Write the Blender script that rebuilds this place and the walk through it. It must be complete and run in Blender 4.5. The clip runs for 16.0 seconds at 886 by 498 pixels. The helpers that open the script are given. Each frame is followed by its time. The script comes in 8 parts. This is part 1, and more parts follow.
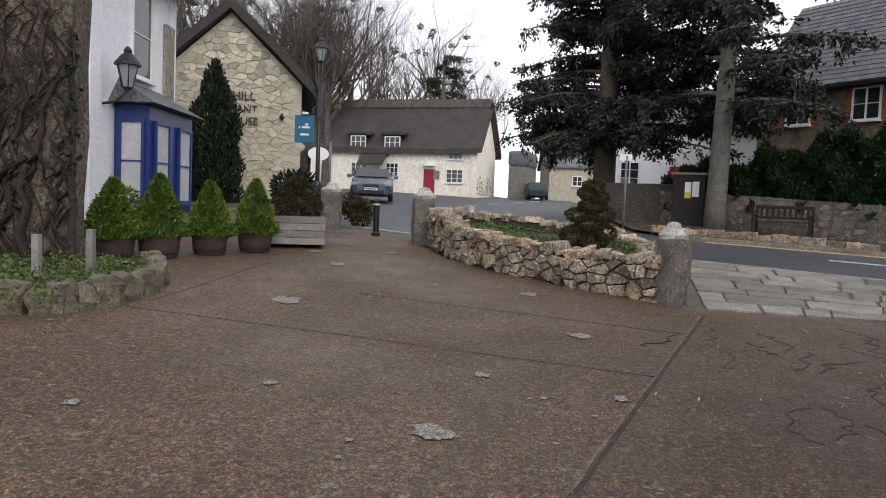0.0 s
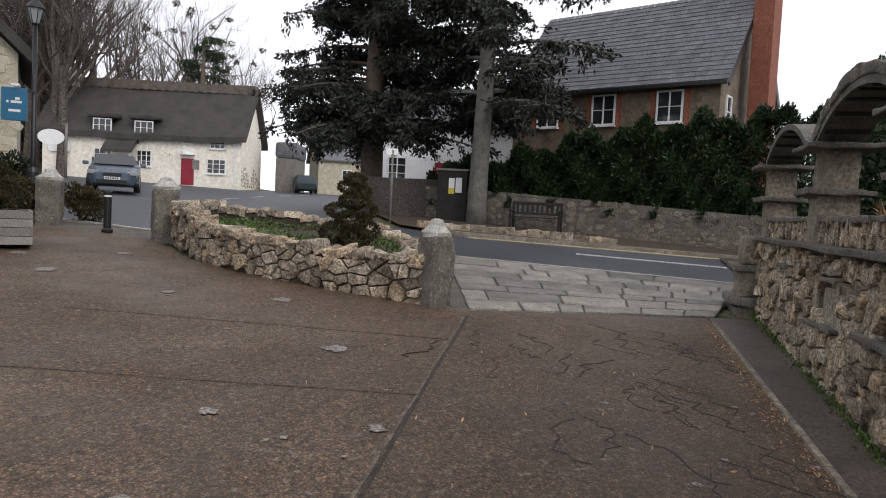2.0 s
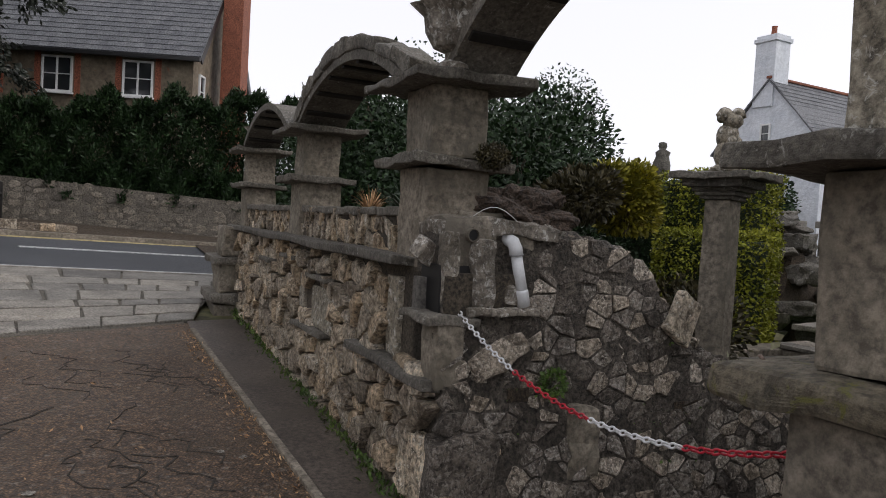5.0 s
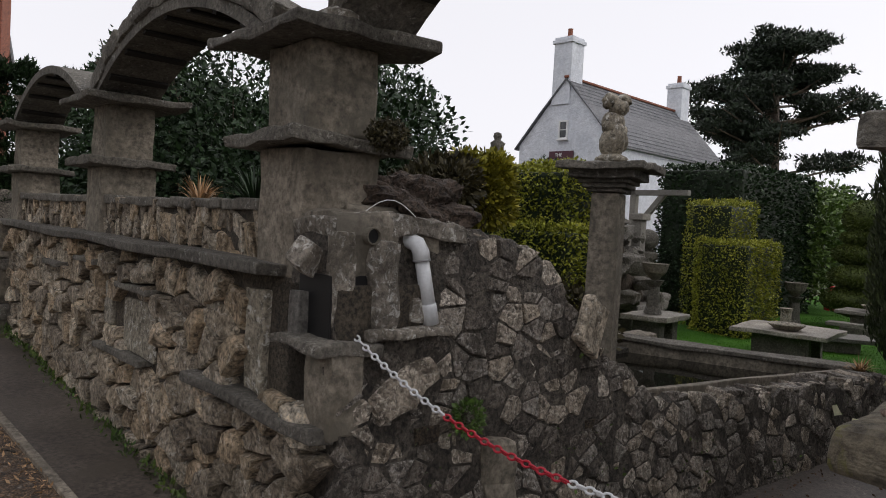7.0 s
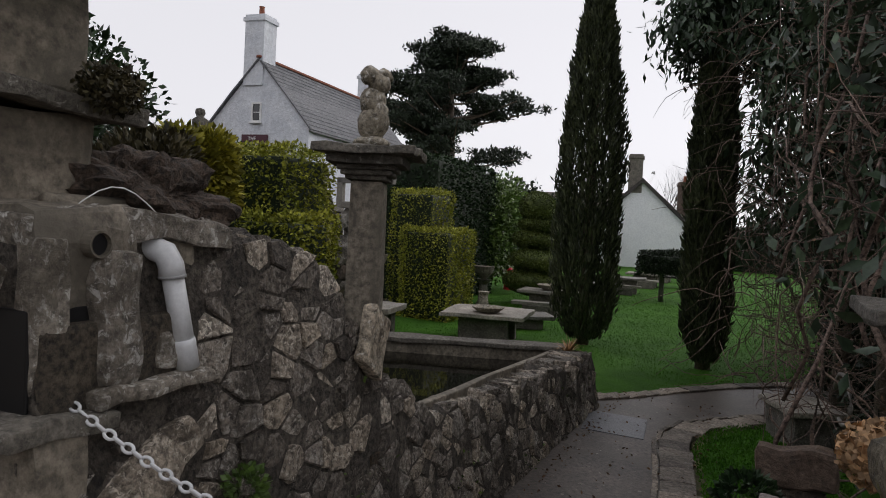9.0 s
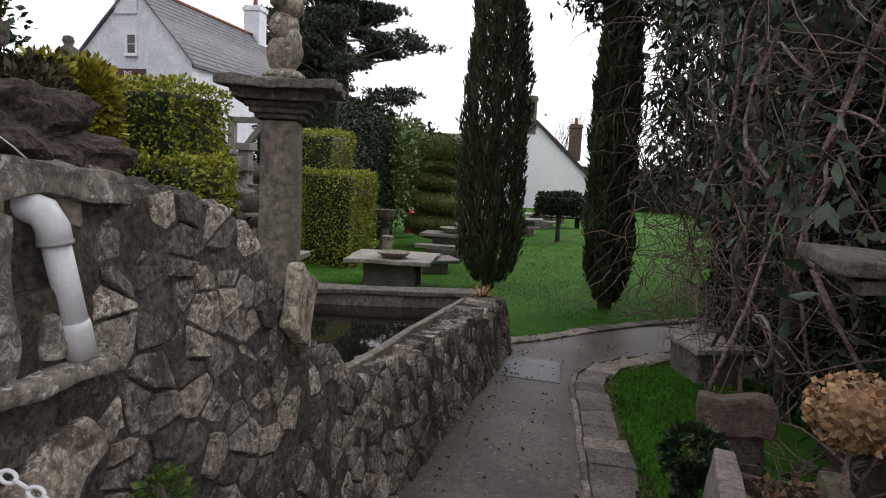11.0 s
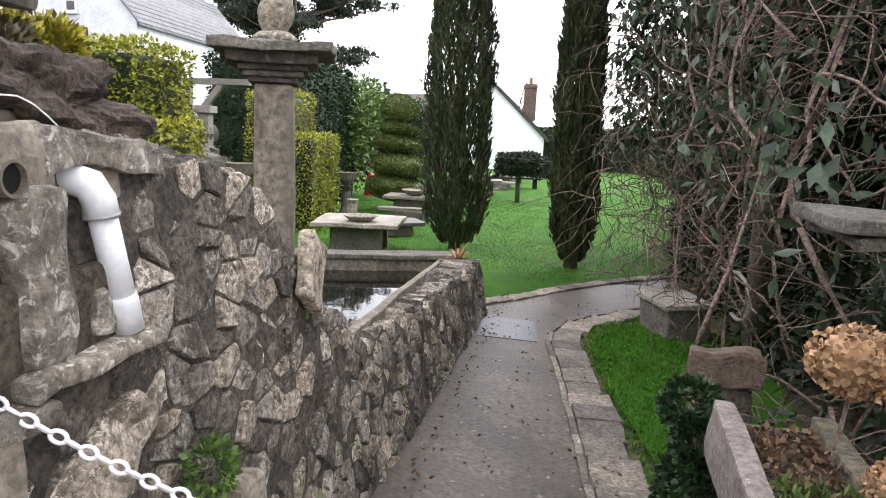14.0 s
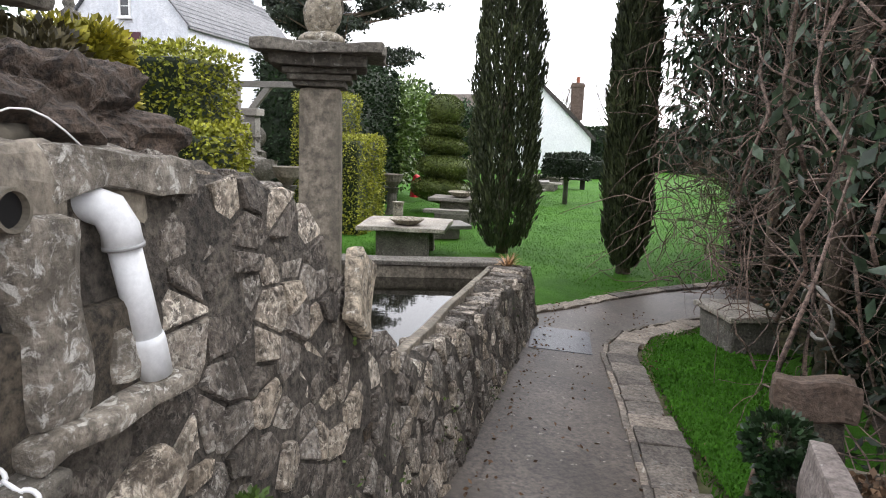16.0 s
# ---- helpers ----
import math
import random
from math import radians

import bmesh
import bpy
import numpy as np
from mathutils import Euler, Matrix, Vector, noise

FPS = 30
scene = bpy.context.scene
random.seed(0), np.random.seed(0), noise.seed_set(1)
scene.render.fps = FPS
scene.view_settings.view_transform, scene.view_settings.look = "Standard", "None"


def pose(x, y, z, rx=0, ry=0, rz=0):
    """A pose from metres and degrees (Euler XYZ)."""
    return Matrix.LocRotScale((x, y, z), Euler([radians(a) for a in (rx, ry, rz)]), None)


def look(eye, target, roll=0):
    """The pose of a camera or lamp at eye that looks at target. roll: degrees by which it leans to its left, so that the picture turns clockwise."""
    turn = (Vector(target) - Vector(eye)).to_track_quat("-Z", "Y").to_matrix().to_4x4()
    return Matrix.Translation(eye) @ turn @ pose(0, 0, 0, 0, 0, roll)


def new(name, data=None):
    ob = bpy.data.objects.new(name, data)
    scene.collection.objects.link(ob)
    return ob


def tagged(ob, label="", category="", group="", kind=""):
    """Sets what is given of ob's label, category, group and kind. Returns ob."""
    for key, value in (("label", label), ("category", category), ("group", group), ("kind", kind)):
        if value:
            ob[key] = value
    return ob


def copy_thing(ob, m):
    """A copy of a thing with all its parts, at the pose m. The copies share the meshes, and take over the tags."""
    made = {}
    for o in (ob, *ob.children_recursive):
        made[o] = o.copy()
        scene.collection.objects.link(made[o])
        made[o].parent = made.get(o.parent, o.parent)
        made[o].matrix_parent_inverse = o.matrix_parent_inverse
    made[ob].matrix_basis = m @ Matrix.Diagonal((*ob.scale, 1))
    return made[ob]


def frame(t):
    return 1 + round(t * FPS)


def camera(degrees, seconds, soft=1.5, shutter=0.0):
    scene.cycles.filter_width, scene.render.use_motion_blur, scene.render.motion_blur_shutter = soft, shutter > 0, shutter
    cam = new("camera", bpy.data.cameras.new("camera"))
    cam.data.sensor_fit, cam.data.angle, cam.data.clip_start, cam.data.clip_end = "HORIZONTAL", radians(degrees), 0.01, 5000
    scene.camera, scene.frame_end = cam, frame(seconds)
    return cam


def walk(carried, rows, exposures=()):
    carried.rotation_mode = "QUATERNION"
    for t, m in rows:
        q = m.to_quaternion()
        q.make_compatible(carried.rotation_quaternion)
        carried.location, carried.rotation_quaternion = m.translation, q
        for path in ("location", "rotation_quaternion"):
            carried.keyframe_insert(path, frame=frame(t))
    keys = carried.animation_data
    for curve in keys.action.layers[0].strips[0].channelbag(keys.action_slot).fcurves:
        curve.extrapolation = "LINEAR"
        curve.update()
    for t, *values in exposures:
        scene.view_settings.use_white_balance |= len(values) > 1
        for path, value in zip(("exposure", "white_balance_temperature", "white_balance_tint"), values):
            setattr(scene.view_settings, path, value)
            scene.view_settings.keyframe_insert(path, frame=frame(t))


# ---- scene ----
cam = camera(65.2, 16.0, 1.0)
METRES, EYE, TILT, LEAN, TURN = 5.2, 1.645, 0.0, 0.0, 0.0
ROWS = [
    (0.0, 0.0, 0.0, 0.0, 0.14, -3.52, -2.32),
    (0.5, 0.0265, 0.0485, 0.006, 0.1, -3.54, -2.32),
    (1.0, 0.0354, 0.0891, 0.0047, -1.74, -3.49, -2.33),
    (1.5, 0.037, 0.1319, 0.0086, -8.8, -3.41, -2.57),
    (2.0, 0.062, 0.1648, 0.0048, -18.55, -3.19, -2.83),
    (2.5, 0.1086, 0.2133, 0.0115, -26.32, -3.18, -2.97),
    (3.0, 0.1261, 0.2476, 0.0092, -33.67, -2.88, -3.13),
    (3.5, 0.1476, 0.2892, 0.0111, -44.5, -2.55, -3.23),
    (4.0, 0.1742, 0.3135, 0.0124, -52.98, -2.39, -3.3),
    (4.5, 0.2128, 0.3443, 0.0143, -57.19, -2.3, -3.33),
    (7.0, 0.3561, 0.5243, 0.017, -76.24, -2.13, -3.2),
    (7.5, 0.3986, 0.5435, 0.0164, -83.48, -2.01, -3.1),
    (8.0, 0.4345, 0.5526, 0.0223, -87.65, -2.01, -3.06),
    (8.5, 0.4629, 0.5785, 0.02, -92.85, -1.99, -3.05),
    (9.0, 0.4967, 0.6085, 0.0217, -101.72, -1.86, -3.02),
    (11.5, 0.5734, 0.6261, 0.0238, -112.13, -7.3, -2.82),
    (12.0, 0.5734, 0.6264, 0.0235, -114.0, -8.83, -2.65),
    (12.5, 0.5716, 0.6267, 0.0235, -114.11, -9.09, -2.5),
    (13.0, 0.5778, 0.6435, 0.0239, -114.02, -9.11, -2.45),
    (13.5, 0.5823, 0.6615, 0.0229, -114.04, -9.1, -2.42),
    (14.0, 0.584, 0.6684, 0.0247, -114.37, -9.22, -2.35),
    (14.5, 0.59, 0.6714, 0.0246, -114.28, -9.31, -2.28),
    (15.0, 0.6134, 0.6643, 0.0272, -112.95, -9.56, -2.18),
    (15.5, 0.6261, 0.659, 0.0293, -111.24, -9.62, -2.05),
    (16.0, 0.6342, 0.6586, 0.0303, -110.74, -9.37, -2.03),
]
EXPOSURES = [(0.0, -0.08, 6350, 14), (4.5, -0.25, 6400, 14), (7.0, -0.4, 6500, 14), (9.2, -0.58, 6500, 14), (11.3, 0.2, 6450, 15), (12.0, 0.65, 6400, 15), (12.6, 1.34, 6400, 15), (14.5, 1.45, 6400, 14), (16.0, 1.15, 6400, 13)]
walk(cam, [(t, pose(0, 0, EYE, TILT, LEAN, TURN) @ pose(METRES * x, METRES * y, METRES * z, 90 + pitch, roll, yaw)) for t, x, y, z, yaw, pitch, roll in ROWS], EXPOSURES)
# light: overcast, white sky, a very soft weak sun
world = bpy.data.worlds.new("world")
scene.world = world
world.use_nodes = True
_wt = world.node_tree
_sky = _wt.nodes.new("ShaderNodeTexSky")
_sky.sky_type, _sky.sun_disc = "NISHITA", False
_sky.sun_elevation, _sky.sun_rotation = radians(32), radians(158)
_hs = _wt.nodes.new("ShaderNodeHueSaturation")
_hs.inputs["Saturation"].default_value = 0.12
_hs.inputs["Value"].default_value = 0.12
_mx = _wt.nodes.new("ShaderNodeMix")
_mx.data_type = "RGBA"
_mx.inputs[0].default_value = 0.72
_mx.inputs[7].default_value = (0.95, 0.965, 1.0, 1)
_wt.links.new(_sky.outputs[0], _hs.inputs["Color"])
_wt.links.new(_hs.outputs[0], _mx.inputs[6])
_wt.links.new(_mx.outputs[2], _wt.nodes["Background"].inputs[0])
_wt.nodes["Background"].inputs[1].default_value = 1.42
sun = new("sun", bpy.data.lights.new("sun", "SUN"))
sun.data.energy, sun.data.angle, sun.data.color = 1.15, radians(30), (1.0, 0.96, 0.9)
sun.matrix_world = look((0, 0, 15), (-9, 22, 0))

rnd = random.Random(7)
nrs = np.random.RandomState(3)


# ---- materials ----
def nd(nt, kind, **kw):
    n = nt.nodes.new("ShaderNode" + kind)
    for k, v in kw.items():
        n.inputs[k.replace("_", " ")].default_value = v
    return n


def ramp(nt, src, stops):
    r = nt.nodes.new("ShaderNodeValToRGB")
    els = r.color_ramp.elements
    while len(els) < len(stops):
        els.new(0.5)
    for e, (p, c) in zip(els, stops):
        e.position = p
        e.color = (*c, 1) if len(c) == 3 else c
    nt.links.new(src, r.inputs[0])
    return r.outputs[0]


def mixc(nt, fac, a, b, blend="MIX"):
    m = nt.nodes.new("ShaderNodeMix")
    m.data_type, m.blend_type = "RGBA", blend
    for i, v in ((0, fac), (6, a), (7, b)):
        if isinstance(v, (int, float)):
            m.inputs[i].default_value = v
        elif isinstance(v, tuple):
            m.inputs[i].default_value = (*v, 1)
        else:
            nt.links.new(v, m.inputs[i])
    return m.outputs[2]


def noise_tex(nt, co, scale, detail=6, rough=0.6, dist=0.0):
    n = nd(nt, "TexNoise", Scale=scale, Detail=detail, Roughness=rough, Distortion=dist)
    nt.links.new(co, n.inputs["Vector"])
    return n.outputs["Fac"]


def material(name, a, b, big=1.5, fine=40.0, spots=None, rough=0.8, bump=0.4, bump_d=0.01, vary=0.25, island=False, metal=0.0, spot_scale=9.0, spot_at=0.6, spec=0.5, grain=0.75, stain=None, hues=None):
    """Two-scale noise between two colours, lichen spots, per-object variation and relief."""
    m = bpy.data.materials.new(name)
    m.use_nodes = True
    nt = m.node_tree
    bs = nt.nodes["Principled BSDF"]
    if max(b) < 0.45:
        a, b = tuple(v * 0.8 for v in a), tuple(v * 0.8 for v in b)
    geo = nt.nodes.new("ShaderNodeNewGeometry")
    co = geo.outputs["Position"]
    n1 = noise_tex(nt, co, big, 5, 0.6, 0.3)
    n2 = noise_tex(nt, co, fine, 6, 0.7)
    c = ramp(nt, n1, ((0.3, a), (0.7, b)))
    g = ramp(nt, n2, ((0.37, (1 - grain,) * 3), (0.63, (1 + grain,) * 3)))
    c = mixc(nt, 1.0, c, g, "MULTIPLY")
    if spots:
        n3 = noise_tex(nt, co, spot_scale, 8, 0.75, 0.6)
        f = ramp(nt, n3, ((spot_at, (0, 0, 0)), (spot_at + 0.07, (1, 1, 1))))
        c = mixc(nt, f, c, spots)
    if stain:
        n4 = noise_tex(nt, co, big * 0.6, 7, 0.7, 1.0)
        f = ramp(nt, n4, ((0.5, (0, 0, 0)), (0.68, (1, 1, 1))))
        c = mixc(nt, f, c, stain)
    if vary:
        if island:
            src = geo.outputs["Random Per Island"]
        else:
            src = nt.nodes.new("ShaderNodeObjectInfo").outputs["Random"]
        v = ramp(nt, src, hues or ((0.0, (1 - vary,) * 3), (0.5, (1.0, 1.0, 0.97)), (1.0, (1 + vary, 1 + vary * 0.9, 1 + vary * 0.7))))
        c = mixc(nt, 1.0, c, v, "MULTIPLY")
    nt.links.new(c, bs.inputs["Base Color"])
    bs.inputs["Roughness"].default_value = rough
    bs.inputs["Metallic"].default_value = metal
    bs.inputs["Specular IOR Level"].default_value = spec
    if bump:
        bp = nd(nt, "Bump", Strength=bump, Distance=bump_d)
        nt.links.new(n2, bp.inputs["Height"])
        nt.links.new(bp.outputs[0], bs.inputs["Normal"])
    return m


def plain(name, col, rough=0.5, metal=0.0, spec=0.5):
    return material(name, tuple(v * 0.92 for v in col), tuple(min(1, v * 1.06) for v in col), big=3, fine=60, rough=rough, metal=metal, bump=0.08, bump_d=0.002, vary=0, spec=spec, grain=0.07)


def leafy(name, a, b, rough=0.55, vary=0.5, spec=0.35):
    return material(name, a, b, big=2.2, fine=14, rough=rough, bump=0, vary=vary, island=True, spec=spec, grain=0.35)


HUES = ((0.0, (0.55, 0.5, 0.45)), (0.3, (0.85, 0.78, 0.7)), (0.55, (1.25, 1.2, 1.12)), (0.78, (1.05, 0.9, 0.72)), (0.93, (1.25, 1.05, 0.84)), (1.0, (1.6, 1.5, 1.35)))
STONE = material("rubble_stone", (0.175, 0.147, 0.115), (0.54, 0.485, 0.4), 5, 34, spots=(0.66, 0.65, 0.61), spot_at=0.55, spot_scale=24, bump=1.0, bump_d=0.035, vary=0.4, hues=HUES, stain=(0.09, 0.072, 0.048))
STONE_J = material("rubble_stone_far", (0.165, 0.137, 0.104), (0.49, 0.435, 0.35), 5, 34, spots=(0.45, 0.44, 0.38), spot_at=0.62, spot_scale=12, bump=0.9, bump_d=0.02, vary=0.4, hues=HUES, island=True, stain=(0.08, 0.07, 0.05))
HONEY = material("honey_stone", (0.36, 0.325, 0.245), (0.56, 0.52, 0.425), 3, 30, grain=0.25, spots=(0.55, 0.53, 0.46), spot_at=0.62, bump=0.8, bump_d=0.02, vary=0.35, island=True)
GREYS = ((0.0, (0.34, 0.31, 0.28)), (0.3, (0.7, 0.65, 0.6)), (0.6, (1.05, 1.02, 0.98)), (0.82, (1.35, 1.22, 1.04)), (1.0, (1.85, 1.78, 1.66)))
STONE_B = material("path_wall_stone", (0.13, 0.113, 0.096), (0.37, 0.335, 0.295), 7, 38, spots=(0.5, 0.48, 0.445), spot_at=0.515, spot_scale=44, bump=1.0, bump_d=0.03, vary=0.4, hues=GREYS, stain=(0.055, 0.046, 0.036))
STONE_BJ = material("path_wall_stone_small", (0.13, 0.113, 0.096), (0.37, 0.335, 0.295), 7, 38, spots=(0.5, 0.48, 0.445), spot_at=0.515, spot_scale=44, bump=1.0, bump_d=0.03, vary=0.4, hues=GREYS, island=True, stain=(0.055, 0.046, 0.036))
MORTAR_B = material("grey_lime_mortar", (0.05, 0.041, 0.032), (0.155, 0.132, 0.106), 5, 36, bump=1.0, bump_d=0.04, vary=0, spots=(0.3, 0.29, 0.26), spot_at=0.66, spot_scale=20)
LICHENED = material("lichened_cement", (0.17, 0.145, 0.115), (0.36, 0.32, 0.27), 5, 32, grain=0.55, spots=(0.6, 0.58, 0.54), spot_at=0.53, spot_scale=26, bump=0.9, bump_d=0.02, vary=0.1, stain=(0.1, 0.085, 0.066))
MOSSY = material("mossy_slab", (0.1, 0.085, 0.06), (0.24, 0.205, 0.15), 6, 30, grain=0.5, spots=(0.15, 0.145, 0.04), spot_at=0.56, spot_scale=7, bump=1.0, bump_d=0.02, vary=0.1)
PINKST = material("pinkish_slab", (0.2, 0.165, 0.15), (0.36, 0.31, 0.29), 4, 34, grain=0.4, spots=(0.5, 0.48, 0.45), spot_at=0.6, spot_scale=18, bump=0.7, bump_d=0.012, vary=0.1)
BROWNST = material("brown_stone", (0.09, 0.06, 0.045), (0.2, 0.145, 0.11), 5, 30, grain=0.4, spots=(0.36, 0.34, 0.3), spot_at=0.64, spot_scale=16, bump=0.8, bump_d=0.015, vary=0.1)
MORTAR = material("old_mortar", (0.04, 0.032, 0.023), (0.105, 0.085, 0.06), 3, 50, bump=0.8, bump_d=0.02, vary=0, spots=(0.05, 0.06, 0.03), spot_at=0.62)
CEMENT = material("weathered_cement", (0.15, 0.127, 0.098), (0.35, 0.305, 0.245), 3.2, 24, grain=0.5, spots=(0.13, 0.115, 0.095), spot_at=0.64, spot_scale=5, bump=0.5, bump_d=0.012, vary=0.12, stain=(0.13, 0.115, 0.09))
SLAB = material("lichened_slab", (0.1, 0.09, 0.075), (0.22, 0.2, 0.17), 5, 40, grain=0.45, spots=(0.36, 0.35, 0.32), spot_at=0.58, spot_scale=24, bump=1.0, bump_d=0.015, vary=0.15)
SANDST = material("yellow_sandstone", (0.2, 0.17, 0.125), (0.4, 0.36, 0.29), 5, 30, grain=0.65, spots=(0.56, 0.54, 0.5), spot_at=0.55, spot_scale=22, bump=0.8, bump_d=0.012, vary=0.1)
ASPHALT = material("asphalt", (0.05, 0.055, 0.062), (0.085, 0.09, 0.1), 0.6, 160, bump=0.5, bump_d=0.006, vary=0, rough=0.55)
PATHM = material("damp_path_concrete", (0.055, 0.043, 0.034), (0.15, 0.122, 0.1), 1.7, 30, grain=0.6, spots=(0.23, 0.22, 0.21), spot_at=0.68, spot_scale=22, bump=0.35, bump_d=0.006, vary=0, rough=0.5, stain=(0.075, 0.06, 0.046))
PATHSLAB = material("path_edge_slab", (0.13, 0.108, 0.09), (0.31, 0.27, 0.23), 5, 40, grain=0.5, spots=(0.34, 0.32, 0.29), spot_at=0.58, spot_scale=14, bump=0.8, bump_d=0.012, vary=0.5)
FLAG = material("paving_stone", (0.17, 0.156, 0.138), (0.36, 0.335, 0.3), 3, 40, grain=0.5, spots=(0.2, 0.17, 0.13), spot_at=0.6, bump=0.5, bump_d=0.01, vary=0.45, rough=0.6)
JOINT = material("mossy_joint", (0.1, 0.088, 0.07), (0.19, 0.17, 0.135), 4, 60, vary=0, bump=0.6)
EARTH = material("damp_earth", (0.05, 0.036, 0.024), (0.11, 0.08, 0.05), 5, 60, bump=1.0, bump_d=0.03, vary=0, rough=0.9)
GRASSM = material("lawn", (0.04, 0.125, 0.011), (0.075, 0.21, 0.018), 1.2, 80, grain=0.35, spec=0.1, bump=0.9, bump_d=0.03, vary=0, rough=0.8)
BLADE = leafy("grass_blade", (0.045, 0.14, 0.013), (0.085, 0.235, 0.022), 0.8, 0.2, 0.08)
FIELD = material("far_field", (0.08, 0.09, 0.03), (0.14, 0.12, 0.06), 0.1, 3, bump=0.5, vary=0)
WHITE = material("white_render", (0.8, 0.815, 0.84), (0.86, 0.87, 0.885), 1.2, 12, grain=0.1, bump=0.25, bump_d=0.01, vary=0, rough=0.75)
CREAM = material("cream_render", (0.78, 0.72, 0.61), (0.87, 0.83, 0.74), 0.8, 4, grain=0.15, bump=0.5, bump_d=0.03, vary=0, rough=0.85)
THATCH = material("old_thatch", (0.06, 0.054, 0.05), (0.1, 0.09, 0.082), 1.0, 30, grain=0.4, bump=1.0, bump_d=0.06, vary=0, rough=0.95)
THATCH_R = material("thatch_ridge", (0.11, 0.088, 0.07), (0.22, 0.19, 0.16), 2.0, 25, grain=0.45, bump=1.0, bump_d=0.06, vary=0, rough=0.95)
SLATE = material("roof_slate", (0.105, 0.11, 0.125), (0.16, 0.165, 0.18), 2, 20, bump=0.3, vary=0.22, island=True, rough=0.55)
BLUE = plain("navy_gloss_paint", (0.022, 0.05, 0.22), 0.35)
SIGNBLUE = plain("sign_blue", (0.02, 0.16, 0.3), 0.4)
GLASS = plain("window_glass", (0.03, 0.033, 0.036), 0.06, 0, 0.8)
CURTAIN = material("net_curtain", (0.45, 0.46, 0.46), (0.6, 0.6, 0.6), 3, 30, grain=0.15, vary=0, bump=0.2)
PAINTW = plain("white_gloss_paint", (0.78, 0.78, 0.77), 0.4)
RED = plain("red_paint", (0.33, 0.012, 0.03), 0.4)
BLACK = plain("black_paint", (0.012, 0.012, 0.013), 0.4)
IRON = plain("dark_iron", (0.03, 0.034, 0.036), 0.5, 0.3)
PVC = plain("white_pvc", (0.7, 0.71, 0.72), 0.32)
CHAINW = plain("white_plastic_chain", (0.72, 0.72, 0.73), 0.35)
CHAINR = plain("red_plastic_chain", (0.45, 0.012, 0.03), 0.35)
WOODG = material("grey_weathered_wood", (0.2, 0.185, 0.165), (0.34, 0.32, 0.29), 4, 60, grain=0.3, vary=0.2, bump=0.5, bump_d=0.006)
WOODD = material("dark_wood", (0.012, 0.01, 0.009), (0.028, 0.023, 0.02), 4, 50, grain=0.3, vary=0.15, bump=0.4)
BARREL = material("barrel_oak", (0.035, 0.024, 0.018), (0.07, 0.045, 0.033), 6, 40, grain=0.35, vary=0.2, bump=0.4)
BRICK = material("red_brick", (0.22, 0.07, 0.04), (0.33, 0.115, 0.065), 4, 30, vary=0.25, island=True, bump=0.4)
BARK = material("ivy_bark", (0.1, 0.075, 0.055), (0.21, 0.165, 0.125), 4, 30, grain=0.4, bump=1.0, bump_d=0.03, vary=0.2)
BARKG = material("grey_bark", (0.13, 0.12, 0.105), (0.25, 0.235, 0.21), 4, 25, grain=0.35, bump=1.0, bump_d=0.03, vary=0.1)
IVYBARK = material("dark_ivy_stem", (0.014, 0.01, 0.007), (0.06, 0.044, 0.032), 5, 30, grain=0.5, bump=1.0, bump_d=0.02, vary=0.3)
TWIG = material("bare_twig", (0.1, 0.075, 0.06), (0.2, 0.16, 0.135), 6, 30, bump=0.4, vary=0.3, island=True)
TWIGF = material("winter_twig_far", (0.075, 0.06, 0.052), (0.13, 0.11, 0.095), 1, 8, bump=0, vary=0.3, island=True)
VINE = material("vine_wood", (0.115, 0.078, 0.062), (0.25, 0.18, 0.15), 6, 40, bump=0.5, vary=0.3, island=True)
L_DWARF = leafy("dwarf_conifer_leaf", (0.07, 0.125, 0.018), (0.17, 0.26, 0.04))
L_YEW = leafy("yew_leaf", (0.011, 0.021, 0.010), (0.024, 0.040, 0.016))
L_FIR = leafy("fir_leaf", (0.016, 0.021, 0.016), (0.032, 0.040, 0.027))
L_HEDGE = leafy("dark_hedge_leaf", (0.013, 0.034, 0.011), (0.030, 0.064, 0.019))
L_BOX = leafy("golden_hedge_leaf", (0.2, 0.24, 0.018), (0.44, 0.44, 0.05))
L_CYP = leafy("cypress_leaf", (0.034, 0.045, 0.021), (0.076, 0.092, 0.040))
L_SPI = leafy("spiral_leaf", (0.07, 0.1, 0.022), (0.15, 0.19, 0.045))
L_IVY = leafy("ivy_leaf", (0.016, 0.04, 0.016), (0.045, 0.085, 0.035), 0.35)
L_RHO = leafy("rhododendron_leaf", (0.025, 0.05, 0.027), (0.085, 0.13, 0.075), 0.35)
L_LAUREL = leafy("laurel_leaf", (0.07, 0.13, 0.03), (0.17, 0.26, 0.06), 0.4)
L_PINE = leafy("pine_needle", (0.016, 0.027, 0.016), (0.030, 0.048, 0.024))
L_TOPI = leafy("brown_topiary_leaf", (0.045, 0.04, 0.018), (0.085, 0.07, 0.03))
L_GROUND = leafy("ground_cover_leaf", (0.06, 0.12, 0.025), (0.14, 0.2, 0.05))
L_DRY = leafy("dry_leaf", (0.28, 0.16, 0.08), (0.5, 0.34, 0.2), 0.7)
L_LITTER = leafy("leaf_litter_brown", (0.09, 0.05, 0.03), (0.22, 0.14, 0.085), 0.8)
L_CREAM = leafy("variegated_leaf", (0.45, 0.45, 0.3), (0.6, 0.6, 0.45), 0.5)
L_YELLOW = leafy("yellow_shrub_leaf", (0.2, 0.19, 0.02), (0.42, 0.38, 0.04))


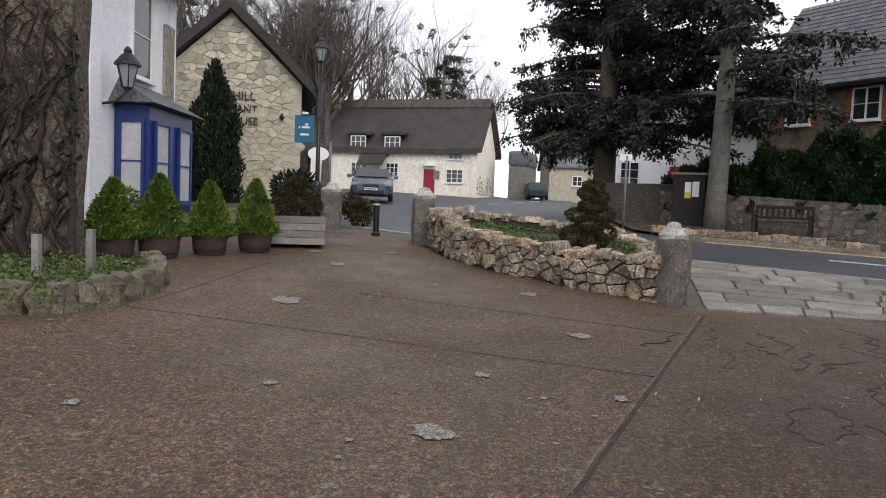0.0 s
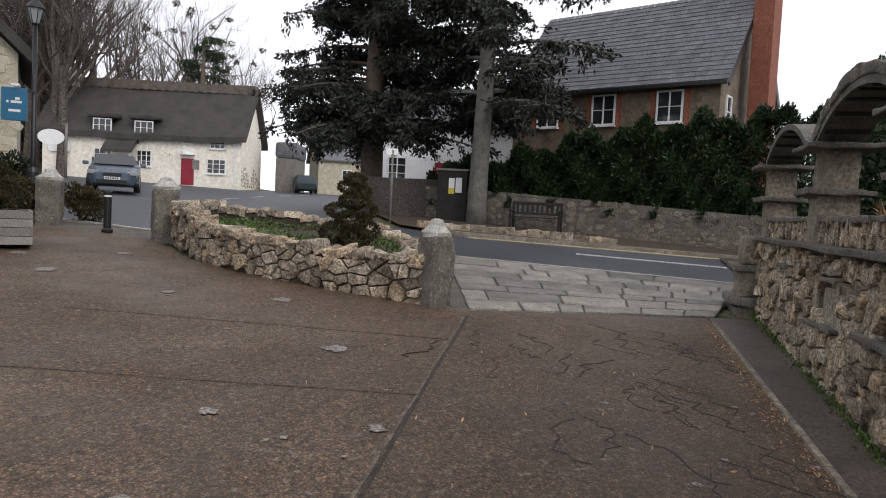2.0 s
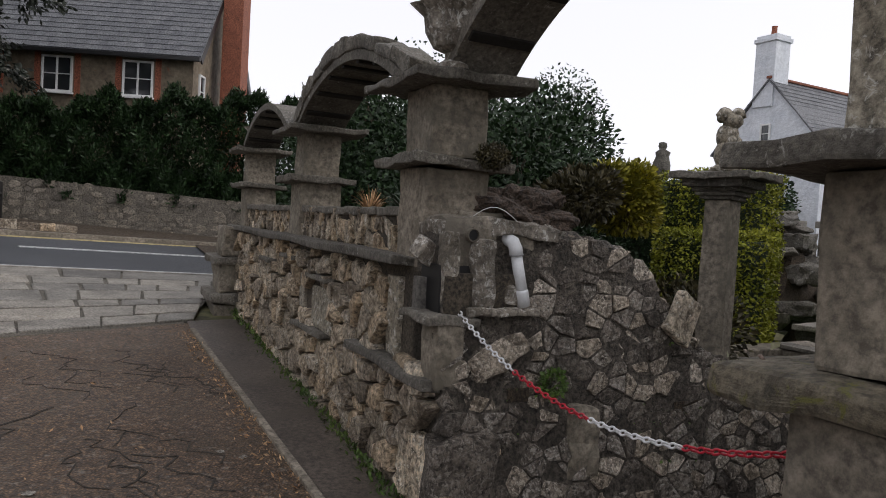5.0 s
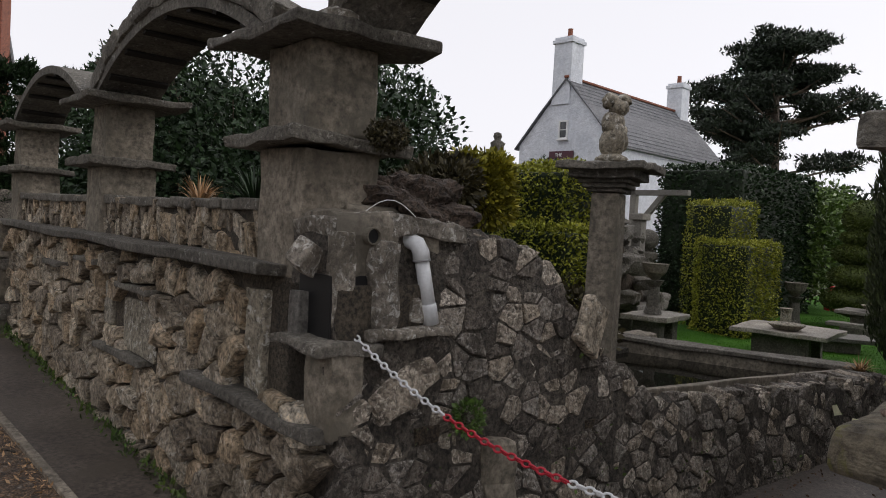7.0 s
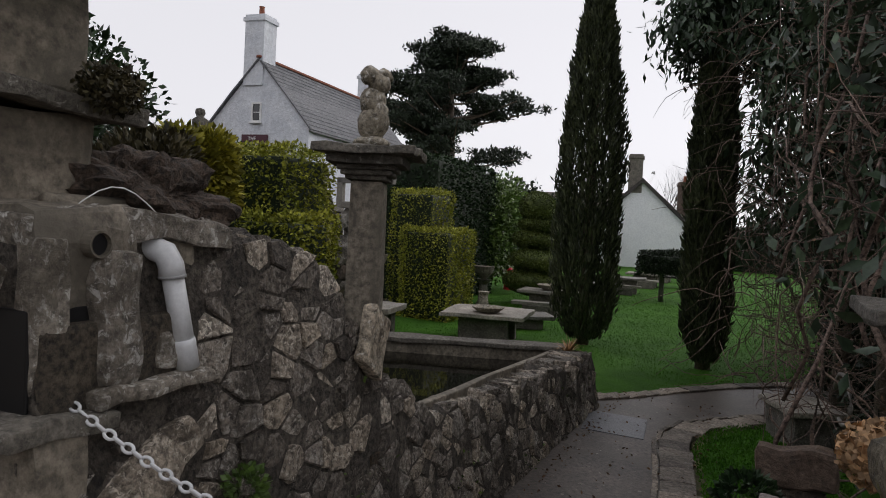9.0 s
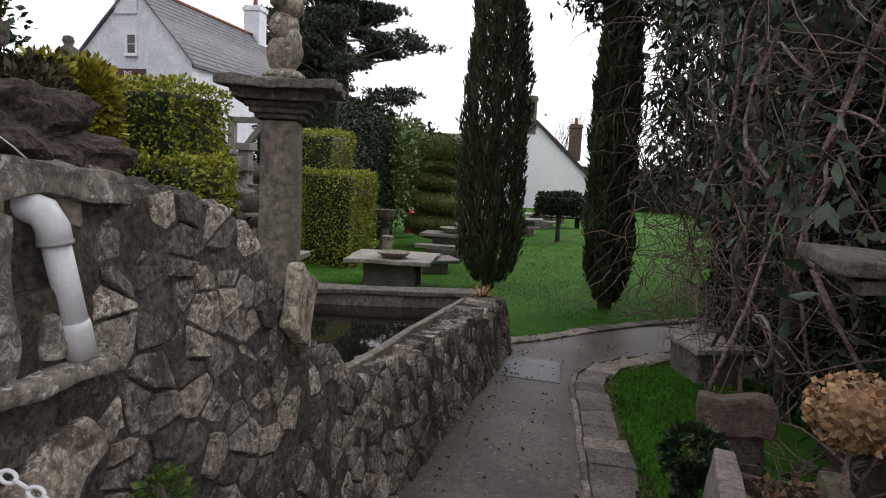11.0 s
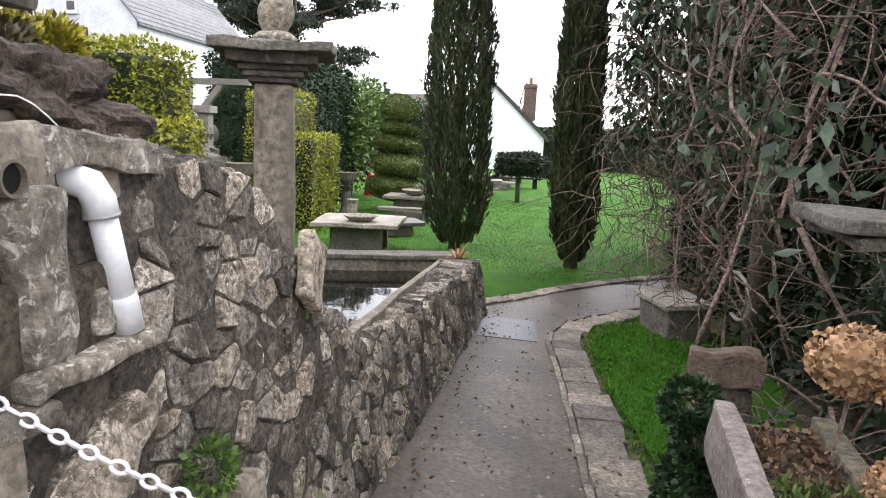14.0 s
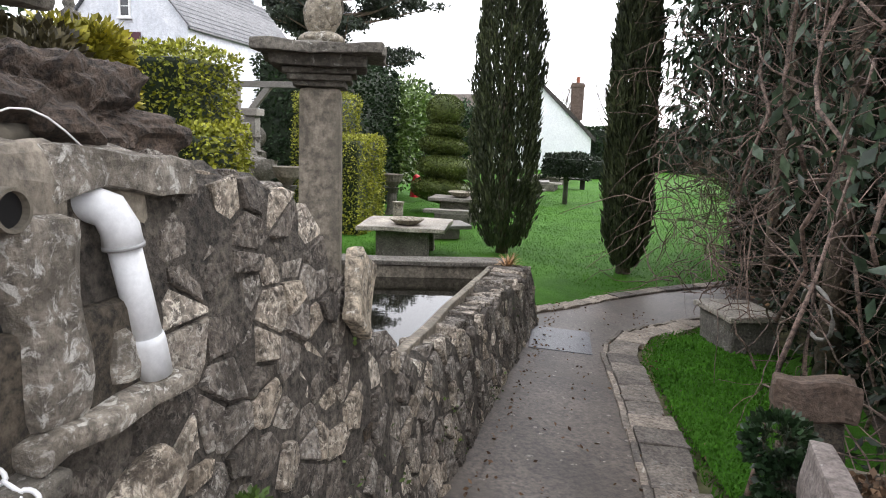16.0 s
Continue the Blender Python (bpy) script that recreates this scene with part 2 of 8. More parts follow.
def forecourt_material(name, d=1.0):
    m = bpy.data.materials.new(name)
    m.use_nodes = True
    nt = m.node_tree
    bs = nt.nodes["Principled BSDF"]
    co = nt.nodes.new("ShaderNodeNewGeometry").outputs["Position"]
    base = ramp(nt, noise_tex(nt, co, 0.35, 6, 0.65, 0.5), ((0.3, (0.08 * d, 0.053 * d, 0.034 * d)), (0.55, (0.135 * d, 0.096 * d, 0.066 * d)), (0.75, (0.175 * d, 0.135 * d, 0.104 * d))))
    v = nd(nt, "TexVoronoi", Scale=62.0)
    nt.links.new(co, v.inputs["Vector"])
    peb = ramp(nt, v.outputs["Distance"], ((0.1, (1.7, 1.62, 1.55)), (0.55, (0.3, 0.28, 0.25))))
    tone = ramp(nt, v.outputs["Color"], ((0.2, (0.5, 0.46, 0.4)), (0.8, (1.9, 1.75, 1.55))))
    c = mixc(nt, 0.75, base, peb, "MULTIPLY")
    c = mixc(nt, 0.6, c, tone, "MULTIPLY")
    mott = ramp(nt, noise_tex(nt, co, 27, 4, 0.75), ((0.36, (0.3, 0.27, 0.23)), (0.64, (2.0, 1.92, 1.82))))
    c = mixc(nt, 1.0, c, mott, "MULTIPLY")
    pale = ramp(nt, noise_tex(nt, co, 16, 4, 0.6), ((0.6, (0, 0, 0)), (0.68, (1, 1, 1))))
    c = mixc(nt, mixc(nt, 1.0, pale, (0.35, 0.35, 0.35), "MULTIPLY"), c, (0.36, 0.33, 0.29))
    dark = ramp(nt, noise_tex(nt, co, 1.3, 7, 0.7, 1.2), ((0.5, (0, 0, 0)), (0.72, (0.6, 0.6, 0.6))))
    c = mixc(nt, dark, c, (0.06, 0.045, 0.028))
    nt.links.new(c, bs.inputs["Base Color"])
    nt.links.new(ramp(nt, noise_tex(nt, co, 0.8, 4), ((0.3, (0.45,) * 3), (0.7, (0.75,) * 3))), bs.inputs["Roughness"])
    bp = nd(nt, "Bump", Strength=0.8, Distance=0.008)
    bp.invert = True
    nt.links.new(v.outputs["Distance"], bp.inputs["Height"])
    nt.links.new(bp.outputs[0], bs.inputs["Normal"])
    return m


AGG = forecourt_material("exposed_aggregate", 0.86)
AGG_OLD = forecourt_material("worn_brown_aggregate", 0.74)


def water_material():
    m = bpy.data.materials.new("pond_water")
    m.use_nodes = True
    nt = m.node_tree
    bs = nt.nodes["Principled BSDF"]
    bs.inputs["Base Color"].default_value = (0.012, 0.011, 0.008, 1)
    bs.inputs["Roughness"].default_value = 0.03
    bs.inputs["IOR"].default_value = 1.33
    co = nt.nodes.new("ShaderNodeNewGeometry").outputs["Position"]
    bp = nd(nt, "Bump", Strength=0.05, Distance=0.01)
    nt.links.new(noise_tex(nt, co, 5, 2), bp.inputs["Height"])
    nt.links.new(bp.outputs[0], bs.inputs["Normal"])
    return m


WATER = water_material()


# ---- building helpers ----
def G(x, y):
    """Height of the ground: it climbs gently along +y, flattens far up the road and in the garden."""
    ye = y if y < 24 else 24 + (min(y, 72) - 24) * 0.55
    z = -0.02 * x + 0.062 * ye
    return max(z, -0.3)


C0, VX, VY = Vector((4.40, 3.75)), Vector((0.825, -0.565)), Vector((0.565, 0.825))
GARDEN = math.degrees(math.atan2(-0.565, 0.825))


def L(x, y):
    """From the garden wall's own axes (x along the path, y along the arched wall) to the world."""
    p = C0 + VX * x + VY * y
    return p.x, p.y


def mesh(name, verts, faces, mat=None, smooth=False):
    me = bpy.data.meshes.new(name)
    me.from_pydata([tuple(v) for v in verts], [], [tuple(f) for f in faces])
    if mat:
        me.materials.append(mat)
    if smooth:
        me.polygons.foreach_set("use_smooth", [True] * len(me.polygons))
    return me


def part(name, bm, mat, parent, label="", smooth=False, at=None):
    me = bpy.data.meshes.new(name)
    bmesh.ops.recalc_face_normals(bm, faces=bm.faces)
    bm.to_mesh(me)
    bm.free()
    me.materials.append(mat)
    if smooth:
        me.polygons.foreach_set("use_smooth", [True] * len(me.polygons))
    ob = new(name, me)
    if parent:
        ob.parent = parent
    if at is not None:
        ob.matrix_basis = at
    return tagged(ob, label) if label else ob


def hang(name, me, parent, at=None, label=""):
    ob = new(name, me)
    ob.parent = parent
    if at is not None:
        ob.matrix_basis = at
    return tagged(ob, label) if label else ob


def thing(name, x, y, z=None, rz=0.0, label="", category="", group="", kind=""):
    ob = new(name)
    ob.empty_display_size = 0.1
    ob.matrix_basis = pose(x, y, G(x, y) if z is None else z, 0, 0, rz)
    return tagged(ob, label, category, group, kind)


def box(x0, x1, y0, y1, z0, z1, bev=0.0, jit=0.0, bm=None, cuts=0):
    b = bmesh.new()
    bmesh.ops.create_cube(b, size=1)
    for v in b.verts:
        v.co = Vector(((x0 + x1) / 2 + v.co.x * (x1 - x0), (y0 + y1) / 2 + v.co.y * (y1 - y0), (z0 + z1) / 2 + v.co.z * (z1 - z0)))
    if bev:
        bmesh.ops.bevel(b, geom=b.edges[:], offset=bev, segments=2, affect="EDGES", profile=0.6)
    if cuts:
        bmesh.ops.subdivide_edges(b, edges=b.edges[:], cuts=cuts, use_grid_fill=True)
    if jit:
        s = rnd.random() * 50
        for v in b.verts:
            v.co += noise.noise_vector(v.co * 7 + Vector((s, s, s))) * jit + noise.noise_vector(v.co * 2.3 + Vector((s, 0, s))) * jit
    if bm is None:
        return b
    me = bpy.data.meshes.new("tmp")
    b.to_mesh(me)
    b.free()
    bm.from_mesh(me)
    bpy.data.meshes.remove(me)
    return bm


def lathe(profile, n=24, bm=None, cx=0.0, cy=0.0, wob=None):
    bm = bm or bmesh.new()
    rings = []
    for r, z in profile:
        rings.append([bm.verts.new((cx + (r * (wob(a, z) if wob else 1)) * math.cos(a), cy + (r * (wob(a, z) if wob else 1)) * math.sin(a), z)) for a in [2 * math.pi * i / n for i in range(n)]])
    for p, q in zip(rings, rings[1:]):
        for i in range(n):
            bm.faces.new((p[i], p[(i + 1) % n], q[(i + 1) % n], q[i]))
    bm.faces.new(list(reversed(rings[0])))
    bm.faces.new(rings[-1])
    return bm


def tube(pts, radii, n=6, out=None):
    """Vertices and faces of a tube along points; appended to out = (verts, faces)."""
    verts, faces = out if out is not None else ([], [])
    pts = [Vector(p) for p in pts]
    start = len(verts)
    for i, p in enumerate(pts):
        d = (pts[min(i + 1, len(pts) - 1)] - pts[max(i - 1, 0)]).normalized()
        a = d.orthogonal().normalized() if abs(d.z) > 0.9 else d.cross(Vector((0, 0, 1))).normalized()
        b = d.cross(a)
        r = radii[i] if isinstance(radii, (list, tuple)) else radii
        for k in range(n):
            t = 2 * math.pi * k / n
            verts.append(p + a * (r * math.cos(t)) + b * (r * math.sin(t)))
    for i in range(len(pts) - 1):
        for k in range(n):
            j = start + i * n
            faces.append((j + k, j + (k + 1) % n, j + n + (k + 1) % n, j + n + k))
    faces.append(tuple(range(start + n - 1, start - 1, -1)))
    faces.append(tuple(start + (len(pts) - 1) * n + k for k in range(n)))
    return verts, faces


def tube_part(name, pts, radii, mat, parent, n=10, label=""):
    v, f = tube(pts, radii, n)
    return hang(name, mesh(name, v, f, mat, True), parent, None, label)


def leaves(name, pts, size, mat, parent=None, aspect=1.8, normals=None, spread=0.9, at=None, droop=0.0, label=""):
    """One mesh of many small folded leaves at the given points (N x 3)."""
    pts = np.asarray(pts, float)
    n = len(pts)
    d = nrs.normal(size=(n, 3))
    if normals is not None:
        d = np.asarray(normals) + d * spread
    d[:, 2] -= droop
    d /= np.linalg.norm(d, axis=1)[:, None] + 1e-9
    w = np.cross(d, nrs.normal(size=(n, 3)))
    w /= np.linalg.norm(w, axis=1)[:, None] + 1e-9
    up = np.cross(d, w)
    s = size * nrs.uniform(0.6, 1.4, (n, 1))
    a = pts - w * s * 0.0
    m1 = pts + d * s * aspect * 0.5 + w * s * 0.5 + up * s * 0.12
    m2 = pts + d * s * aspect * 0.5 - w * s * 0.5 + up * s * 0.12
    tip = pts + d * s * aspect
    v = np.stack([a, m1, tip, m2], 1).reshape(-1, 3)
    me = bpy.data.meshes.new(name)
    me.vertices.add(4 * n)
    me.vertices.foreach_set("co", v.ravel())
    me.loops.add(6 * n)
    idx = np.arange(n)[:, None] * 4 + np.array([[0, 1, 2, 0, 2, 3]])
    me.loops.foreach_set("vertex_index", idx.ravel().astype(np.int32))
    me.polygons.add(2 * n)
    me.polygons.foreach_set("loop_start", np.arange(0, 6 * n, 3, dtype=np.int32))
    me.update(calc_edges=True)
    me.materials.append(mat)
    ob = new(name, me)
    if parent:
        ob.parent = parent
    if at is not None:
        ob.matrix_basis = at
    return tagged(ob, label) if label else ob


def on_box(n, x0, x1, y0, y1, z0, z1, lump=0.05, freq=2.5, bottom=False):
    """Random points and normals over a clipped block's sides and top, with an uneven outline."""
    dx, dy, dz = x1 - x0, y1 - y0, z1 - z0
    ar = np.array([dy * dz, dy * dz, dx * dz, dx * dz, dx * dy])
    k = nrs.choice(5, n, p=ar / ar.sum())
    p = nrs.uniform(size=(n, 3)) * (dx, dy, dz) + (x0, y0, z0)
    nm = np.zeros((n, 3))
    for i, (ax, val, sg) in enumerate(((0, x0, -1), (0, x1, 1), (1, y0, -1), (1, y1, 1), (2, z1, 1))):
        p[k == i, ax] = val
        nm[k == i, ax] = sg
    w = np.sin(p[:, 0] * freq * 2.1 + p[:, 2] * freq * 1.3) + np.sin(p[:, 1] * freq * 1.7 + p[:, 2] * freq * 2.3) + np.sin(p[:, 0] * freq * 4.1 - p[:, 1] * freq * 3.7)
    p += nm * (w * 0.4 * lump + nrs.uniform(-1.2, 0.6, n) * lump)[:, None]
    return p, nm


def on_ellipsoid(n, c, r, inner=0.85, zmin=-1.0):
    d = nrs.normal(size=(n, 3))
    d /= np.linalg.norm(d, axis=1)[:, None]
    d[:, 2] = np.maximum(d[:, 2], zmin)
    p = d * np.asarray(r) * nrs.uniform(inner, 1.0, (n, 1)) + np.asarray(c)
    return p, d / np.asarray(r)


def sheet(name, poly, off, mat, step=2.0, parent=None, fn=None):
    """A flat piece of ground that follows the slope."""
    bm = bmesh.new()
    bm.faces.new([bm.verts.new((x, y, 0)) for x, y in poly])
    xs, ys = [p[0] for p in poly], [p[1] for p in poly]
    for lo, hi, no in ((min(xs), max(xs), (1, 0, 0)), (min(ys), max(ys), (0, 1, 0))):
        c = math.ceil(lo / step) * step
        while c < hi:
            bmesh.ops.bisect_plane(bm, geom=bm.verts[:] + bm.edges[:] + bm.faces[:], plane_co=(c * no[0], c * no[1], 0), plane_no=no)
            c += step
    for v in bm.verts:
        v.co.z = (fn or G)(v.co.x, v.co.y) + off
    for f in bm.faces:
        if f.normal.z < 0:
            f.normal_flip()
    me = bpy.data.meshes.new(name)
    bm.to_mesh(me)
    bm.free()
    me.materials.append(mat)
    ob = new(name, me)
    if parent:
        ob.parent = parent
    return ob


def stone_mesh(i):
    r = random.Random(100 + i)
    n = r.choice((5, 6, 6, 7))
    angs = [2 * math.pi * (k + r.uniform(-0.3, 0.3)) / n for k in range(n)]
    out = []
    for a in angs:
        c, s = math.cos(a), math.sin(a)
        q = 0.5 / max(abs(c), abs(s)) * r.uniform(0.74, 1.04)
        out.append((q * c, q * s))
    verts, faces = [], []
    tx, ty = r.uniform(-0.7, 0.7), r.uniform(-0.7, 0.7)
    for k, (sc, dep) in enumerate(((1.0, 0.0), (0.97, 0.7), (0.84, 0.95))):
        for x, y in out:
            verts.append((x * sc, -dep * (1 + tx * x + ty * y) * r.uniform(0.85, 1.08), y * sc))
    verts.append((r.uniform(-0.1, 0.1), -1.0 * r.uniform(0.85, 1.15), r.uniform(-0.1, 0.1)))
    for k in range(2):
        for j in range(n):
            faces.append((k * n + j, k * n + (j + 1) % n, (k + 1) * n + (j + 1) % n, (k + 1) * n + j))
    for j in range(n):
        faces.append((2 * n + j, 2 * n + (j + 1) % n, 3 * n))
    return verts, faces


STONES = [stone_mesh(i) for i in range(16)]
STONE_MESHES = [mesh("stone", v, f, STONE) for v, f in STONES]


def rubble(parent, at, length, top, base, course=0.13, size=(0.12, 0.34), depth=0.07, limit=300, mat=None, name="stone", seed=1, skip=None, far=None, meshes=None):
    """Stones over a wall face that runs along local +x of the pose at and faces local -y.
    top, base: heights by x; the first limit stones are objects, the rest one joined mesh."""
    r = random.Random(seed)
    z = min(base(x * length / 20) for x in range(21))
    zmax = max(top(x * length / 20) for x in range(21))
    jv, jf, count = [], [], 0
    while z < zmax:
        h = course * r.uniform(0.6, 1.5)
        x = -r.uniform(0, 0.1)
        while x < length:
            w = r.uniform(*size) * (0.7 + 0.5 * h / course)
            cx, cz = x + w / 2, z + h / 2 + r.uniform(-0.25, 0.25) * h
            if 0 < cx < length and base(cx) - 0.03 < cz < top(cx) - h * 0.2 and not (skip and skip(cx, cz)):
                i = r.randrange(16)
                m = at @ Matrix.Translation((cx, 0.015, cz)) @ Matrix.Rotation(r.uniform(-0.25, 0.25), 4, "Y") @ Matrix.Diagonal((w * r.uniform(0.85, 1.02), depth * r.uniform(0.5, 1.3), h * r.uniform(0.85, 1.15), 1))
                if count < limit:
                    hang(name, (meshes or STONE_MESHES)[i], parent, parent.matrix_basis.inverted() @ m if parent else m)
                else:
                    s = len(jv)
                    jv += [m @ Vector(p) for p in STONES[i][0]]
                    jf += [tuple(s + k for k in f) for f in STONES[i][1]]
                count += 1
            x += w
        z += h
    if jv:
        o = tagged(new("stonework", mesh("stonework", jv, jf, mat or STONE_J)), kind="stuff")
        if parent:
            o.parent = parent
            o.matrix_parent_inverse = parent.matrix_basis.inverted()
    return count



def clip_poly(poly, nx, nz, d):
    """The part of a convex polygon where nx * x + nz * z <= d."""
    out = []
    for (ax, az), (bx, bz) in zip(poly, poly[1:] + poly[:1]):
        u, v = nx * ax + nz * az - d, nx * bx + nz * bz - d
        if u <= 0:
            out.append((ax, az))
        if u * v < 0:
            k = u / (u - v)
            out.append((ax + (bx - ax) * k, az + (bz - az) * k))
    return out


def fitted_stones(parent, at, length, top, base, cell=0.16, depth=0.05, limit=300, mat=None, joined=None, seed=1, skip=None, gap=0.007, flat=1.35, drop=0.2, name="stone"):
    """Angular stones of many sizes fitted together over a wall face that runs along local +x of the
    pose at and faces local -y; the first limit stones are objects, the rest one joined mesh."""
    r = random.Random(seed)
    lo = min(base(length * i / 20) for i in range(21)) - cell
    hi = max(top(length * i / 20) for i in range(21)) + cell
    ch, grid, j = cell / flat, {}, 0
    while lo + j * ch < hi:
        for i in range(-1, int(length / cell) + 2):
            if r.random() > drop:
                grid[i, j] = ((i + 0.5 * (j % 2) + r.uniform(-0.45, 0.45)) * cell, lo + (j + r.uniform(-0.45, 0.45)) * ch)
        j += 1
    inv = parent.matrix_basis.inverted()
    jv, jf, count = [], [], 0
    for (i, j), (cx, cz) in grid.items():
        if not (0 < cx < length and base(cx) - 0.04 < cz < top(cx) - 0.015) or (skip and skip(cx, cz)):
            continue
        w = cell * 1.3
        poly = [(-w, -w), (w, -w), (w, w), (-w, w)]
        for di in range(-3, 4):
            for dj in range(-3, 4):
                q = grid.get((i + di, j + dj))
                if q and (di or dj):
                    dx, dz = q[0] - cx, (q[1] - cz) * flat
                    ln = math.hypot(dx, dz)
                    poly = clip_poly(poly, dx / ln, dz / ln * flat, ln / 2 - gap)
        sl = (top(cx + 0.05) - top(cx - 0.05)) / 0.1
        poly = clip_poly(poly, -sl, 1.0, top(cx) - cz + r.uniform(-0.01, 0.02))
        if len(poly) < 3:
            continue
        mx, mz = sum(p[0] for p in poly) / len(poly), sum(p[1] for p in poly) / len(poly)
        n, dep = len(poly), depth * r.uniform(0.45, 1.35)
        tx, tz = r.uniform(-0.35, 0.35), r.uniform(-0.35, 0.35)
        vs = []
        for sc, k in ((1.0, -0.02), (0.985, 0.7), (0.88, 0.97)):
            for px_, pz_ in poly:
                e = sc * (1 + r.uniform(-0.05, 0.03))
                x, z = (px_ - mx) * e, (pz_ - mz) * e
                vs.append((x, -k * dep - (tx * x + tz * z) * 0.5 * (k > 0.1) + r.uniform(-0.1, 0.1) * dep * (k > 0.1), z))
        vs.append((r.uniform(-0.15, 0.15) * cell, -dep * r.uniform(0.9, 1.12), r.uniform(-0.1, 0.1) * cell))
        fs = [(k * n + q, k * n + (q + 1) % n, (k + 1) * n + (q + 1) % n, (k + 1) * n + q) for k in range(2) for q in range(n)] + [(2 * n + q, 2 * n + (q + 1) % n, 3 * n) for q in range(n)]
        m = at @ Matrix.Translation((cx + mx, 0.01, cz + mz))
        if count < limit:
            hang(name, mesh(name, vs, fs, mat or STONE), parent, inv @ m)
        else:
            b = len(jv)
            jv += [m @ Vector(p) for p in vs]
            jf += [tuple(b + k for k in f) for f in fs]
        count += 1
    if jv:
        o = tagged(new("stonework", mesh("stonework", jv, jf, joined or STONE_J)), kind="stuff")
        o.parent = parent
        o.matrix_parent_inverse = inv

# ---- setting: ground, road, forecourt ----
def far_ground(x, y):
    z = G(x, y) - 0.06
    if y > 62:
        z += (y - 62) * 0.2 * min(1, max(0, (-2 - x * 0.6 + (y - 62) * 0.05) / 12)) if x < 6 else -(y - 62) * 0.03
    return min(z, 22)


def ground_sheet():
    def axis():
        a = [-300, -200, -140, -100, -80] + list(range(-60, 100, 4)) + [110, 130, 160, 200, 300]
        return a
    xs = ys = axis()
    verts = [(x, y, far_ground(x, y)) for y in ys for x in xs]
    n = len(xs)
    faces = [(j * n + i, j * n + i + 1, (j + 1) * n + i + 1, (j + 1) * n + i) for j in range(len(ys) - 1) for i in range(n - 1)]
    tagged(new("ground", mesh("ground", verts, faces, FIELD)), kind="structure")


ground_sheet()
road = sheet("road", [(40, -4), (22, 6), (10.0, 11.65), (4.75, 13.95), (1.2, 15.1), (-0.9, 15.75), (-2.6, 16.9), (-4.2, 21), (-5.2, 30), (-9, 44), (-13, 56), (-12, 60), (3, 52.4), (7, 66), (12, 66), (7.2, 40), (5.4, 28), (5.2, 20.4), (6.8, 18.4), (14.2, 16.1), (24, 12.6), (42, 3)], -0.02, ASPHALT)
tagged(road, kind="structure")
fore = sheet("forecourt", [(-14, -16), (6.5, -10), (3.9, 1.5), (4.15, 3.6), (6.75, 8.45), (3.3, 8.62), (2.6, 9.2), (0.0, 12.1), (-0.7, 14.4), (-2.4, 15.4), (-4.4, 13.4), (-7.4, 14.2), (-14, 9)], 0.0, AGG)
tagged(fore, kind="structure")
fore_old = sheet("forecourt_slab", [(3.22, 8.4), (6.45, 8.3), (3.8, 3.8), (3.9, 1.5), (6.4, -9.5), (-5.6, -9.2), (-1.5, -1.0), (0.5, 3.0)], 0.004, AGG_OLD)
tagged(fore_old, kind="structure")
pave_base = sheet("pavement", [(6.7, 8.5), (8.0, 9.6), (10.0, 11.6), (4.75, 13.9), (1.2, 15.05), (-0.9, 15.7), (-2.4, 16.7), (-3.6, 17.0), (-4.6, 13.5), (-2.4, 15.2), (-0.6, 14.3), (2.2, 9.6), (3.3, 8.7)], -0.012, JOINT)
tagged(pave_base, kind="structure")
verge = sheet("verge", [(5.6, 20.6), (6.9, 18.45), (14.2, 16.15), (24, 12.65), (42, 3.1), (60, 10), (60, 40), (20, 40), (8, 40), (6, 28)], 0.03, EARTH)
tagged(verge, kind="structure")


def strip(name, pts, w, off, mat, h=0.0, parent=None):
    """A band of constant width along ground points, with thickness h."""
    verts, faces = [], []
    for i, p in enumerate(pts):
        a, b = Vector(pts[max(i - 1, 0)]), Vector(pts[min(i + 1, len(pts) - 1)])
        d = (b - a).normalized()
        nx = Vector((-d.y, d.x)) * w / 2
        for s, z in ((1, off + h), (-1, off + h), (-1, off - 0.1), (1, off - 0.1)):
            x, y = p[0] + nx.x * s, p[1] + nx.y * s
            verts.append((x, y, G(x, y) + z))
    for i in range(len(pts) - 1):
        for k in range(4):
            faces.append((i * 4 + k, i * 4 + (k + 1) % 4, i * 4 + 4 + (k + 1) % 4, i * 4 + 4 + k))
    faces += [(3, 2, 1, 0), tuple(len(verts) - 4 + k for k in range(4))]
    ob = new(name, mesh(name, verts, faces, mat))
    if parent:
        ob.parent = parent
    return ob


def seg(a, b, n):
    return [(a[0] + (b[0] - a[0]) * i / n, a[1] + (b[1] - a[1]) * i / n) for i in range(n + 1)]


